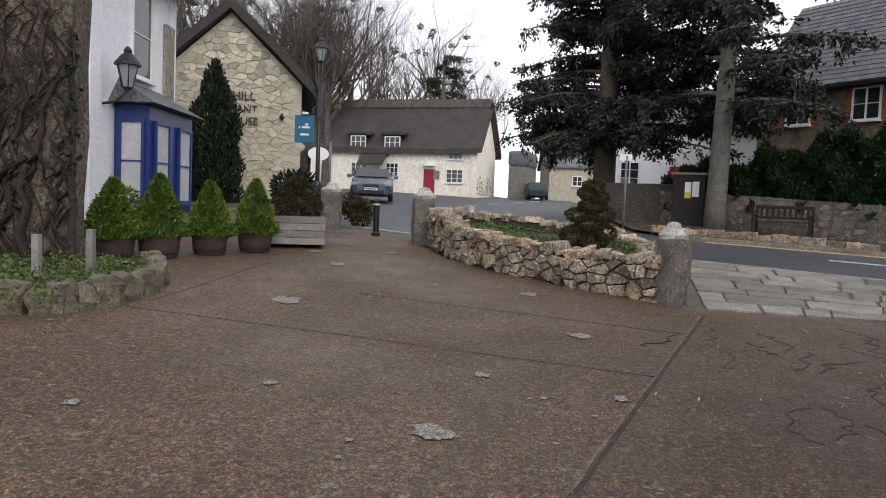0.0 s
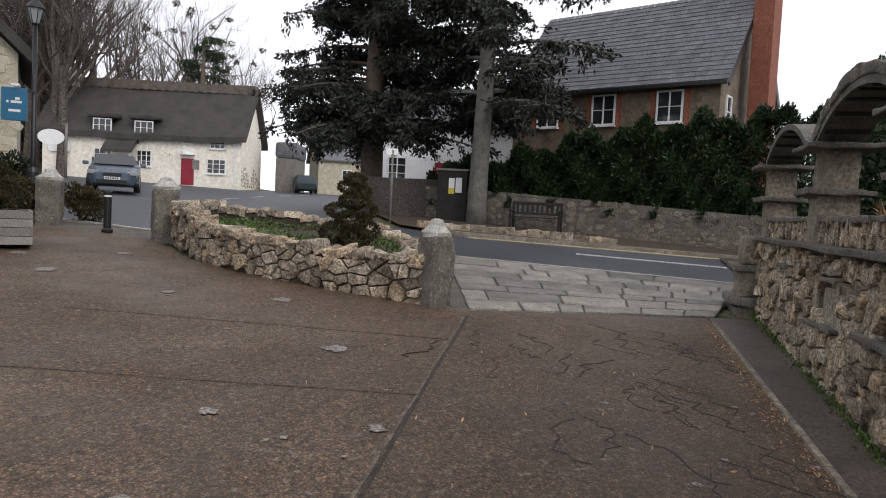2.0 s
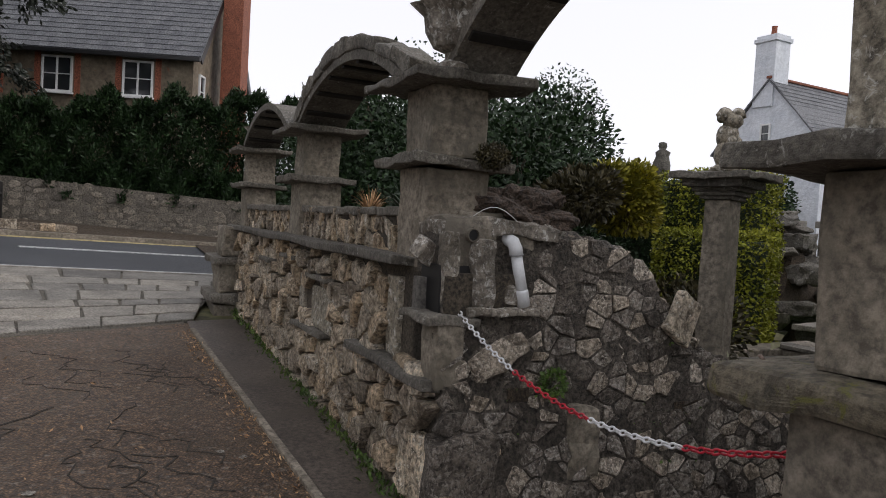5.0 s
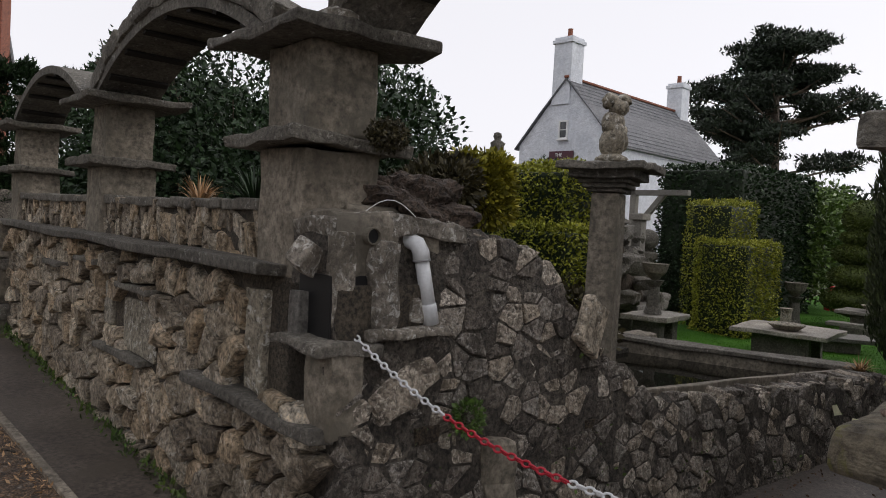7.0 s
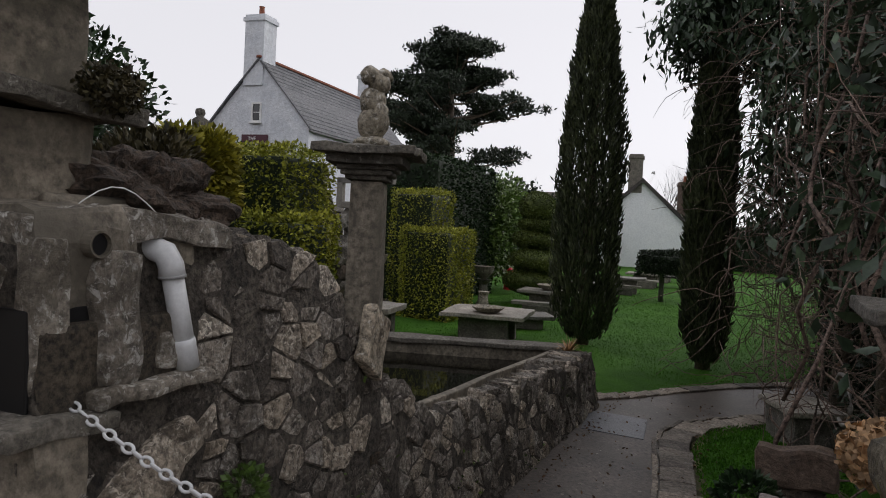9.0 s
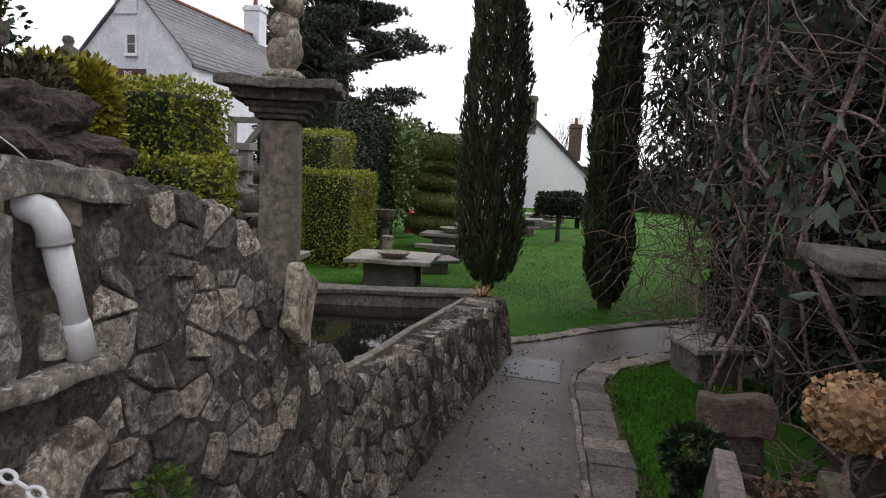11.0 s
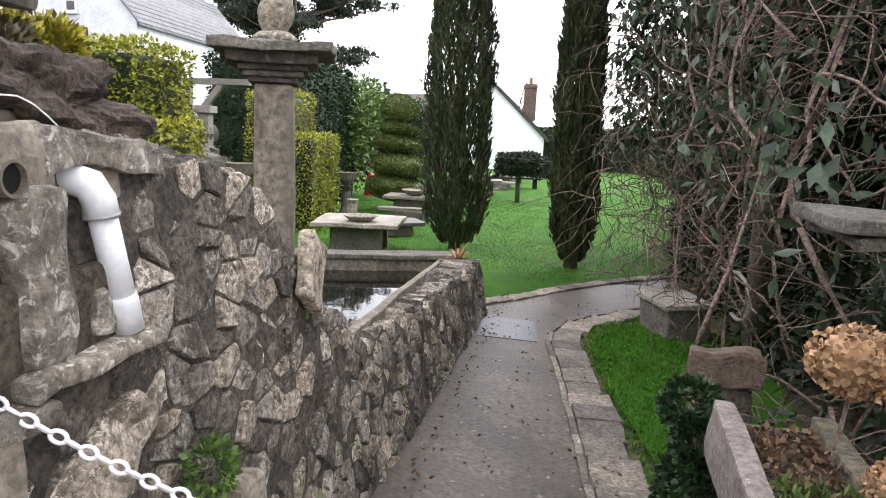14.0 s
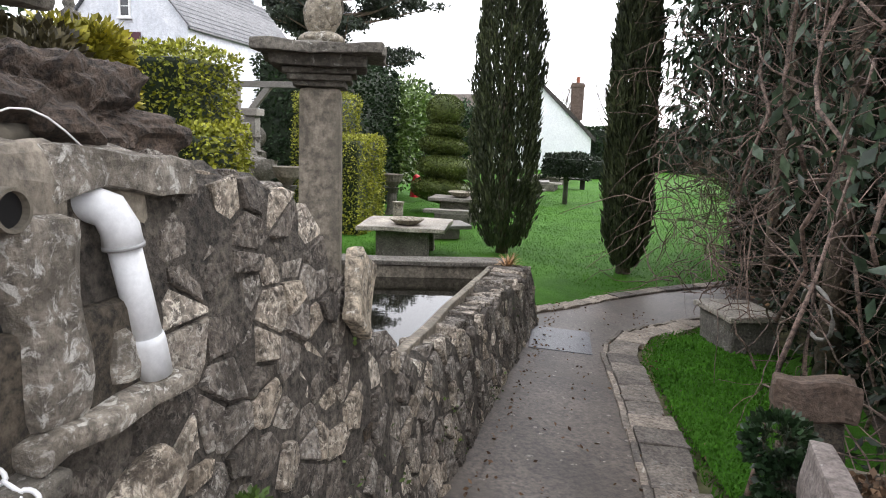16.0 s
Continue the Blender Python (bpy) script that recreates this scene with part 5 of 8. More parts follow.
# plastic chain across the gateway
def chain():
    a = Vector((*L(0.1, 0.03), 1.255))
    b = Vector((*L(0.2, -1.93), 1.13))
    ch = thing("barrier_chain", a.x, a.y, a.z, 0, "sagging red and white plastic chain across the gateway", "chain")
    n, sag = 66, 0.21
    v, f = tube([(0.016 * math.cos(t) * 1.0, 0.011 * math.sin(t), 0) for t in [2 * math.pi * i / 12 for i in range(13)]], 0.0046, 6)
    mw, mr = mesh("link", v, f, CHAINW, True), mesh("link", v, f, CHAINR, True)
    pts = []
    for i in range(n + 1):
        t = i / n
        p = a.lerp(b, t)
        p.z -= sag * 4 * t * (1 - t)
        pts.append(p - a)
    for i in range(n):
        d = (pts[i + 1] - pts[i])
        m = Matrix.Translation((pts[i] + pts[i + 1]) / 2) @ d.to_track_quat("X", "Z").to_matrix().to_4x4() @ Matrix.Rotation(radians(90 * (i % 2) + 45), 4, "X") @ Matrix.Diagonal((d.length * 1.3 / 0.04, 0.95, 0.95, 1))
        red = 18 <= i < 36 or i >= 52
        hang("link", mr if red else mw, ch, m)
    plate = part("fixing_plate", box(-0.03, 0.02, -0.012, 0.0, -0.09, 0.06, 0.003), IRON, ch, at=pose(0, 0, 0, 0, 0, GARDEN) @ pose(-0.0, 0.03, 0))


chain()


def urn(x, y, z, s, label, antler=False):
    wx, wy = L(x, y)
    u = thing("garden_urn", wx, wy, z, GARDEN, label, "urn", "urns on the arched wall")
    part("foot", lathe(((0.1 * s, 0), (0.1 * s, 0.03 * s), (0.05 * s, 0.06 * s), (0.05 * s, 0.1 * s)), 16), LICHENED, u)
    part("bowl", lathe(((0.05 * s, 0.1 * s), (0.12 * s, 0.13 * s), (0.17 * s, 0.22 * s), (0.17 * s, 0.32 * s), (0.235 * s, 0.385 * s), (0.25 * s, 0.4 * s), (0.22 * s, 0.4 * s), (0.12 * s, 0.3 * s), (0.02, 0.28 * s)), 48, wob=lambda a, zz: 1 + (0.05 + 0.1 * (zz > 0.3 * s)) * math.sin(a * 8)), LICHENED, u)
    if antler:
        for k in (-1, 1):
            tube_part("antler", [(0, 0, 0.3 * s), (k * 0.06, 0, 0.45 * s), (k * 0.11, 0.03, 0.6 * s), (k * 0.07, 0.02, 0.72 * s)], [0.016, 0.013, 0.01, 0.004], SLAB, u, 6)
            tube_part("antler", [(k * 0.06, 0, 0.45 * s), (k * 0.14, 0.0, 0.52 * s), (k * 0.17, 0.0, 0.62 * s)], [0.012, 0.009, 0.004], SLAB, u, 6)
    return u


urn(0.08, 0.24, 2.555, 0.9, "lobed stone urn standing on a pier")
urn(0.24, 3.62, 2.555, 0.75, "small stone urn with thin antlers on a pier", True)
urn(0.24, 6.65, 2.555, 0.8, "small lobed stone urn on the end pier")

# ---- island bed with dry-stone wall ----
isl = tagged(new("island_wall"), kind="structure")
ISL = [(-0.25, 13.75), (0.2, 12.0), (0.75, 10.95), (1.75, 9.9), (2.8, 9.0), (3.2, 9.6), (3.5, 11.5), (3.3, 13.2), (0.4, 14.35)]


def isl_top(a, b):
    return {0: 1.62, 1: 1.28, 2: 1.18, 3: 1.1}.get(a, 1.35)


for i, p in enumerate(ISL):
    q = ISL[(i + 1) % len(ISL)]
    a, b = Vector(p), Vector(q)
    ln, ang = (b - a).length, math.degrees(math.atan2(b.y - a.y, b.x - a.x))
    h0, h1 = [(0.62, 0.5), (0.5, 0.48), (0.48, 0.46), (0.46, 0.55), (0.55, 0.5), (0.5, 0.5), (0.5, 0.55), (0.55, 0.68), (0.68, 0.62)][i]
    za, zb = G(*p), G(*q)
    bm = bmesh.new()
    vs = [bm.verts.new(c) for c in ((0, 0.02, za - 0.3), (ln, 0.02, zb - 0.3), (ln, 0.02, zb + h1 - 0.03), (0, 0.02, za + h0 - 0.03), (0, 0.3, za - 0.3), (ln, 0.3, zb - 0.3), (ln, 0.3, zb + h1 - 0.03), (0, 0.3, za + h0 - 0.03))]
    for fc in ((0, 1, 2, 3), (5, 4, 7, 6), (3, 2, 6, 7), (0, 3, 7, 4), (1, 5, 6, 2)):
        bm.faces.new([vs[k] for k in fc])
    m = pose(a.x, a.y, 0, 0, 0, ang)
    part("core", bm, MORTAR, isl, at=m)
    if i < 4 or i > 6:
        fitted_stones(isl, m, ln, lambda x: za + h0 + (zb + h1 - za - h0) * x / ln + 0.03, lambda x: za - 0.05, 0.17, 0.06, 70, STONE, STONE_J, seed=30 + i, gap=0.01)
    x = 0.0
    while x < ln:
        w = rnd.uniform(0.12, 0.32)
        t = x / ln
        part("cope_stone", box(-w / 2, w / 2, -0.04, 0.34, -0.05, rnd.uniform(0.03, 0.09), 0.025, 0.04, cuts=2), STONE, isl, at=m @ pose(x + w / 2, 0, za + h0 + (zb + h1 - za - h0) * t, rnd.uniform(-6, 6), rnd.uniform(-8, 8), rnd.uniform(-8, 8)))
        x += w


def stone_pier(x, y, h, w, label, rz=0):
    p = thing("stone_gatepost", x, y, G(x, y), rz, label, "gatepost", "stone gateposts")
    part("shaft", box(-w, w, -w, w, -0.1, h, 0.05, 0.025, cuts=5), SLAB, p)
    part("cap", lathe(((w * 1.05, h - 0.02), (w * 1.1, h + 0.04), (w * 0.85, h + 0.08), (w * 0.6, h + 0.13), (w * 0.45, h + 0.19), (0.03, h + 0.21)), 10, wob=lambda a, z: 1 + 0.08 * math.sin(a * 3 + z * 20)), material("lichen_white", (0.25, 0.24, 0.2), (0.55, 0.54, 0.5), 9, 40, grain=0.35, vary=0, bump=0.6), p)
    return p


stone_pier(2.98, 8.98, 0.86, 0.17, "lichen-spotted stone gatepost with pointed cap", 20)
stone_pier(-0.42, 14.15, 0.92, 0.22, "lichened stone gatepost with pyramid cap", 10)
stone_pier(-2.6, 15.95, 0.85, 0.22, "squat stone gatepost with pointed cap", 0)
soil = sheet("island_soil", [(0.0, 13.7), (0.4, 12.1), (0.9, 11.1), (1.8, 10.1), (2.75, 9.3), (3.0, 9.7), (3.25, 11.5), (3.1, 13.0), (0.5, 14.1)], 0.42, EARTH, 0.5)
tagged(soil, kind="structure")
n = 9000
pp = np.stack([nrs.uniform(0.1, 3.1, n), nrs.uniform(9.3, 13.9, n)], 1)
ok = (pp[:, 0] > 0.15 + np.maximum(0, (12.2 - pp[:, 1])) * 0.95) & (pp[:, 1] < 14.1 - pp[:, 0] * 0.25) & (np.sin(pp[:, 0] * 2.3) + np.sin(pp[:, 1] * 2.9) + nrs.normal(size=n) * 0.6 > -0.2)
pp = pp[ok]
leaves("ground_cover", np.array([(x, y, G(x, y) + 0.43 + rnd.uniform(0, 0.09)) for x, y in pp]), 0.028, L_GROUND, None, 2.0)
tagged(bpy.data.objects["ground_cover"], "low green ground cover in the island bed", "plant", kind="stuff")

# bollard
bo = thing("bollard", -1.47, 15.0, None, 0, "black metal bollard with white band on the pavement", "bollard")
part("post", lathe(((0.1, 0), (0.1, 0.05), (0.068, 0.08), (0.068, 0.7), (0.075, 0.71), (0.075, 0.75), (0.05, 0.78)), 20), BLACK, bo)
part("band", lathe(((0.07, 0.655), (0.07, 0.685)), 20), PAINTW, bo)


# pots with dwarf conifers
def potted(x, y, s, h, label):
    p = thing("barrel_planter", x, y, None, 0, label, "planter", "potted conifers by the pub")
    part("barrel", lathe(((0.24 * s, 0), (0.27 * s, 0.12 * s), (0.29 * s, 0.3 * s), (0.27 * s, 0.3 * s), (0.25 * s, 0.26 * s)), 26, wob=lambda a, z: 1 + 0.012 * math.sin(a * 26)), BARREL, p)
    for z in (0.05, 0.22):
        part("hoop", lathe(((0.262 * s + z * 0.06, z * s), (0.266 * s + z * 0.09, z * s + 0.03)), 26), IRON, p)
    part("soil", lathe(((0.26 * s, 0.25 * s), (0.26 * s, 0.27 * s)), 20), EARTH, p)
    tube_part("stem", [(0, 0, 0.2), (0, 0, h * 0.8)], 0.02, BARK, p, 6)
    n = 9000
    t = nrs.uniform(0, 1, n) ** 1.3
    a = nrs.uniform(0, 2 * np.pi, n)
    lump = 1 + 0.14 * np.sin(a * 4 + t * 14) + 0.1 * np.sin(a * 7 - t * 25)
    r = 0.36 * s * np.minimum(1, t * 8 + 0.65) * (1 - t) ** 0.72 * lump * nrs.uniform(0.75, 1.05, n)
    pt = np.stack([r * np.cos(a), r * np.sin(a), 0.27 * s + t * h], 1)
    nm = np.stack([np.cos(a), np.sin(a), np.full(n, 1.2)], 1)
    leaves("crown", pt, 0.022, L_DWARF, p, 2.6, nm, 0.45)
    return p


for x, y, s, h in ((-4.7, 9.85, 1.0, 0.86), (-4.22, 10.28, 1.05, 0.92), (-3.68, 10.9, 0.95, 0.86), (-3.13, 11.5, 0.98, 0.9)):
    potted(x, y, s, h, "dark oak half-barrel with a bright green dwarf conifer")

# square plank planter with cloud-clipped shrub
pl = thing("wooden_planter", -2.68, 12.6, None, 14, "square grey plank planter with a brown cloud-clipped shrub", "planter")
for k in range(4):
    z = 0.04 + k * 0.125
    for sgx in (-1, 1):
        part("plank", box(-0.48, 0.48, sgx * 0.46 - 0.025, sgx * 0.46 + 0.025, z, z + 0.118, 0.008), WOODG, pl)
        part("plank", box(sgx * 0.46 - 0.025, sgx * 0.46 + 0.025, -0.43, 0.43, z, z + 0.118, 0.008), WOODG, pl)
part("soil", box(-0.44, 0.44, -0.44, 0.44, 0.3, 0.46), EARTH, pl)


def cloud_shrub(parent, balls, mat, stem, leaf=0.022, dens=1400):
    tube_part("stem", [(0, 0, stem[0]), (0.05, 0.02, (stem[0] + stem[1]) / 2), (0, 0, stem[1])], 0.035, BARK, parent, 6)
    for x, y, z, r, rz in balls:
        p, nm = on_ellipsoid(int(dens * (r / 0.2) ** 1.6), (x, y, z), (r, r, rz), 0.88)
        leaves("leaf_pad", p, leaf, mat, parent, 1.8, nm, 0.7)


cloud_shrub(pl, [(0.0, -0.1, 0.6, 0.26, 0.16), (-0.3, 0.1, 0.68, 0.22, 0.15), (0.25, 0.15, 0.72, 0.22, 0.14), (0.0, 0.0, 0.86, 0.22, 0.13), (-0.12, 0.05, 1.02, 0.2, 0.11), (0.15, 0.02, 1.0, 0.16, 0.1), (0.0, 0, 1.15, 0.15, 0.08)], L_TOPI, (0.4, 1.1))
tpz = thing("cloud_topiary", 2.3, 10.75, G(2.3, 10.75) + 0.4, 0, "tiered cloud-clipped dark conifer in the island bed", "topiary")
cloud_shrub(tpz, [(0.0, -0.05, 0.2, 0.22, 0.15), (-0.26, 0.05, 0.26, 0.21, 0.14), (0.22, 0.15, 0.3, 0.18, 0.13), (-0.02, -0.02, 0.46, 0.24, 0.1), (-0.2, 0.1, 0.58, 0.2, 0.09), (0.16, 0.0, 0.6, 0.18, 0.09), (0.0, 0.02, 0.73, 0.21, 0.085), (0.1, 0.02, 0.87, 0.14, 0.07), (-0.08, 0.0, 0.92, 0.16, 0.08), (0.0, 0, 1.03, 0.16, 0.075)], L_TOPI, (0.0, 1.0))

# ---- building corner smothered in old ivy stems, and its bed ----
ivw = thing("ivy_clad_wall", -4.66, 8.6, 0.3, 0, "stone wall corner smothered in thick bare ivy stems", "wall")
part("wall", box(-4.0, 0.0, 0.0, 0.5, -0.5, 5.5, 0.03, 0.05, cuts=6), material("rough_plaster_stone", (0.11, 0.088, 0.064), (0.24, 0.2, 0.15), 2.5, 18, vary=0, bump=1.0, bump_d=0.05, stain=(0.06, 0.048, 0.035)), ivw)
sv = []
for k in range(46):
    x = -rnd.uniform(-0.1, 1.3)
    z = rnd.uniform(-0.2, 0.4) if k < 26 else rnd.uniform(0.5, 3)
    r = rnd.uniform(0.02, 0.07) if k < 14 else rnd.uniform(0.008, 0.03)
    pts, rad = [], []
    y = -r * 0.6
    for i in range(rnd.randint(10, 18)):
        pts.append((min(x, 0.08), y - rnd.uniform(0, 0.06), z))
        rad.append(r * (1 - i / 26))
        x += rnd.uniform(-0.2, 0.2)
        z += rnd.uniform(0.06, 0.32)
    tube_part("ivy_stem", pts, rad, IVYBARK, ivw, 7)
tv_, tf_ = [], []
for k in range(420):
    x, z = -rnd.uniform(-0.08, 1.2), rnd.uniform(0, 4.5)
    p = Vector((x, -rnd.uniform(0.02, 0.1), z))
    pts = [p]
    for i in range(4):
        p = p + Vector((rnd.uniform(-0.08, 0.08), rnd.uniform(-0.04, 0.03), rnd.uniform(-0.07, 0.07)))
        pts.append(p)
    tube(pts, [0.008, 0.007, 0.006, 0.004, 0.002], 4, (tv_, tf_))
tagged(hang("ivy_twigs", mesh("ivy_twigs", tv_, tf_, IVYBARK), ivw), kind="stuff")
p, nm = on_ellipsoid(120, (0.06, -0.05, 2.2), (0.06, 0.12, 1.2))
leaves("ivy_leaves", p, 0.06, L_YEW, ivw, 1.2)

bedw = tagged(new("bed_edging"), kind="structure")
BED = [(-7.5, 6.0), (-4.6, 6.25), (-3.75, 6.55), (-3.4, 7.0), (-3.27, 7.7), (-3.45, 8.4), (-3.8, 9.0)]
for a, b in zip(BED, BED[1:]):
    a, b = Vector(a), Vector(b)
    ln, ang = (b - a).length, math.degrees(math.atan2(b.y - a.y, b.x - a.x))
    x = 0
    while x < ln:
        w = rnd.uniform(0.15, 0.32)
        q = a.lerp(b, min(1, (x + w / 2) / ln))
        part("edging_stone", box(-w / 2, w / 2, -0.1, 0.12, -0.1, rnd.uniform(0.2, 0.3), 0.05, 0.05, cuts=3), MOSSY, bedw, at=pose(q.x, q.y, G(q.x, q.y), 0, 0, ang + rnd.uniform(-8, 8)))
        x += w * 0.95
bs = sheet("bed_soil", [(-7.5, 6.1), (-4.6, 6.35), (-3.8, 6.65), (-3.5, 7.1), (-3.4, 7.7), (-3.55, 8.35), (-3.9, 8.95), (-7.5, 8.9)], 0.17, EARTH, 0.6)
tagged(bs, kind="structure")
n = 9000
pp = np.stack([nrs.uniform(-7, -3.45, n), nrs.uniform(6.3, 8.7, n)], 1)
pp = pp[(pp[:, 0] < -3.6) | ((pp[:, 1] > 7.1) & (pp[:, 1] < 8.2))]
gc = leaves("bed_plants", np.array([(x, y, G(x, y) + 0.16 + abs(rnd.gauss(0, 0.06))) for x, y in pp]), 0.022, L_GROUND, None, 2.2)
tagged(gc, "low green plants filling the edged bed", "plant", kind="stuff")
for x, y in ((-4.38, 7.45), (-3.95, 7.75)):
    st = thing("wooden_stake", x, y, G(x, y), 0, "short square timber stake in the bed", "stake", "stakes in the bed")
    part("post", box(-0.04, 0.04, -0.04, 0.04, 0, 0.62 + (0.05 if x > -4 else 0), 0.008), WOODG, st)

# windblown litter along the kerb and over the cracked slab, and weeds at the wall's foot
n = 700
u = nrs.uniform(0, 1, n)
lx_ = 3.85 + 2.6 * u + np.abs(nrs.normal(size=n)) * -0.12
ly_ = 3.8 + 4.25 * u + nrs.normal(size=n) * 0.06
sx_, sy_ = nrs.uniform(0.5, 5.2, 320), nrs.uniform(2.6, 8.2, 320)
px_, py_ = np.concatenate([lx_, sx_]), np.concatenate([ly_, sy_])
ok = px_ < 3.7 + (py_ - 3.6) * 0.62
lit = leaves("litter", np.array([(a, b, G(a, b) + 0.008) for a, b in zip(px_[ok], py_[ok])]), 0.012, L_DRY, None, 3.0, np.tile((0.3, 0.6, 0.0), (int(ok.sum()), 1)), 0.5)
tagged(lit, "scattered dry leaf and straw litter along the kerb", "litter", kind="stuff")
u = nrs.uniform(0.2, 6.4, 1300)
wd = np.array([(*L(-0.06 - abs(rnd.gauss(0, 0.05)), q), 0) for q in u])
wd[:, 2] = [G(a, b) + 0.01 for a, b, _ in wd]
tagged(leaves("weeds", wd, 0.016, L_GROUND, None, 2.6, np.tile((0, 0, 1.0), (len(wd), 1)), 0.8), "small weeds along the wall's foot", "weeds", kind="stuff")
u = nrs.uniform(0.3, 6.6, 900)
mz = nrs.uniform(-0.1, 1.1, 900)
k = mz < np.array([top_b(q) - 0.1 for q in u])
ms = np.array([(*L(q, front_b(z) - 0.045), z) for q, z in zip(u[k], mz[k])])
ms += nrs.normal(size=ms.shape) * 0.012
sel = (np.sin(u[k] * 5.1) + np.sin(mz[k] * 9 + u[k] * 2)) > 0.75
tagged(leaves("moss", ms[sel], 0.014, L_GROUND, None, 1.6), "patches of moss on the path wall", "moss", kind="stuff")

# ---- across the road ----
RA, RB = Vector((6.6, 25.6)), Vector((27, 10.4))
rl, ra = (RB - RA).length, math.degrees(math.atan2(RB.y - RA.y, RB.x - RA.x))
rw = tagged(new("retaining_wall"), kind="structure")
RM = pose(RA.x, RA.y, 0, 0, 0, ra)


def rz_at(s):
    q = RA.lerp(RB, s / rl)
    return G(q.x, q.y)


bm = bmesh.new()
rows = []
for i in range(17):
    s = rl * i / 16
    z = rz_at(s)
    rows.append([bm.verts.new(p) for p in ((s, 0, z - 0.4), (s, 0, z + 1.17), (s, 0.4, z + 1.17), (s, 0.4, z - 0.4))])
for p, q in zip(rows, rows[1:]):
    for k in range(3):
        bm.faces.new((p[k], q[k], q[k + 1], p[k + 1]))
part("core", bm, material("grey_wall_mortar", (0.09, 0.078, 0.062), (0.17, 0.15, 0.12), 1.2, 30, vary=0, bump=0.8, bump_d=0.03), rw, at=RM)
rubble(rw, RM, rl, lambda x: rz_at(x) + 1.16, lambda x: rz_at(x), 0.15, (0.14, 0.4), 0.03, 0, material("grey_wall_stone", (0.1, 0.088, 0.072), (0.24, 0.21, 0.175), 2, 30, spots=(0.3, 0.28, 0.24), spot_at=0.66, vary=0.35, island=True, bump=0.7), seed=51)
terrace = sheet("terrace", [(RA.x + 0.2, RA.y + 0.3), (RB.x + 0.2, RB.y + 0.3), (40, 30), (24, 42), (9, 42)], 1.1, EARTH, 4)
tagged(terrace, kind="structure")
# low kerb wall in front of the bench
lw = tagged(new("verge_wall"), kind="structure")
a, b = Vector((6.1, 20.4)), Vector((11.3, 18.35))
ln, ang = (b - a).length, math.degrees(math.atan2(b.y - a.y, b.x - a.x))
x = 0
while x < ln:
    w = rnd.uniform(0.25, 0.5)
    q = a.lerp(b, min(1, (x + w / 2) / ln))
    part("stone", box(-w / 2, w / 2, -0.13, 0.13, -0.1, rnd.uniform(0.17, 0.24), 0.03, 0.03, cuts=2), STONE, lw, at=pose(q.x, q.y, G(q.x, q.y), 0, 0, ang))
    x += w

# long dark conifer hedge
hd = thing("conifer_hedge", RA.x, RA.y, 0, ra, "tall dense dark green conifer hedge above the roadside wall", "hedge")
n = 150000
s = nrs.uniform(1.2, rl - 1, n)
topz = np.interp(s, [1.2, 4, 7, 10, 14, 20, rl], [3.1, 3.5, 4.4, 4.9, 5.3, 5.4, 5.4]) + 0.25 * np.sin(s * 3.1) + 0.18 * np.sin(s * 7.3)
f = nrs.uniform(0, 1, n)
isT = nrs.uniform(size=n) < 0.2
base = 1.9 - 0.045 * s * 0.5
z = np.where(isT, topz + nrs.uniform(-0.35, 0.05, n), base + f * (topz - base))
yy = np.where(isT, nrs.uniform(0.3, 2.2, n), 0.35 + 0.22 * np.sin(s * 4 + z * 3) + 0.18 * np.sin(s * 9 - z * 5) + nrs.uniform(-0.1, 0.3, n) + (z - base) * 0.12)
leaves("foliage", np.stack([s, yy, z], 1), 0.05, L_HEDGE, hd, 3.4, np.stack([np.zeros(n), np.full(n, -0.7), np.full(n, 0.7)], 1), 0.6)
# solid near-black filling: shade deep in the hedge, put into the colour
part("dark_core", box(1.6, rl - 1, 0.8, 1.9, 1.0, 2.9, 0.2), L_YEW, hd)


# bench
def park_bench(x, y, rz):
    b = thing("park_bench", x, y, G(x, y) + 0.03, rz, "dark stained wooden park bench against the stone wall", "bench")
    for sx in (-0.8, 0.8):
        part("leg", box(sx - 0.04, sx + 0.04, -0.3, -0.22, 0, 0.62, 0.008), WOODD, b)
        part("leg", box(sx - 0.04, sx + 0.04, 0.2, 0.28, 0, 0.95, 0.008), WOODD, b)
        part("armrest", box(sx - 0.05, sx + 0.05, -0.36, 0.2, 0.62, 0.67, 0.01), WOODD, b)
    for k in range(4):
        part("seat_slat", box(-0.78, 0.78, -0.28 + k * 0.12, -0.19 + k * 0.12, 0.42, 0.45, 0.006), WOODD, b)
    part("top_rail", box(-0.76, 0.76, 0.21, 0.27, 0.84, 0.94, 0.01), WOODD, b)
    part("lower_rail", box(-0.76, 0.76, 0.21, 0.27, 0.52, 0.6, 0.01), WOODD, b)
    for k in range(9):
        part("back_slat", box(-0.66 + k * 0.165 - 0.035, -0.66 + k * 0.165 + 0.035, 0.22, 0.25, 0.6, 0.84), WOODD, b)
    return b


park_bench(10.45, 21.45, ra)
nb = thing("notice_board", 8.35, 23.9, None, ra + 14, "dark wooden notice board with pale papers", "notice board")
part("cabinet", box(-0.52, 0.52, -0.05, 0.15, 0, 1.75, 0.02), WOODD, nb)
part("pelmet", box(-0.58, 0.58, -0.1, 0.2, 1.75, 1.83, 0.01), WOODG, nb)
part("paper", box(-0.12, 0.08, -0.056, -0.051, 0.95, 1.5), PAINTW, nb)
part("paper", box(0.12, 0.34, -0.056, -0.051, 1.0, 1.52), PAINTW, nb)
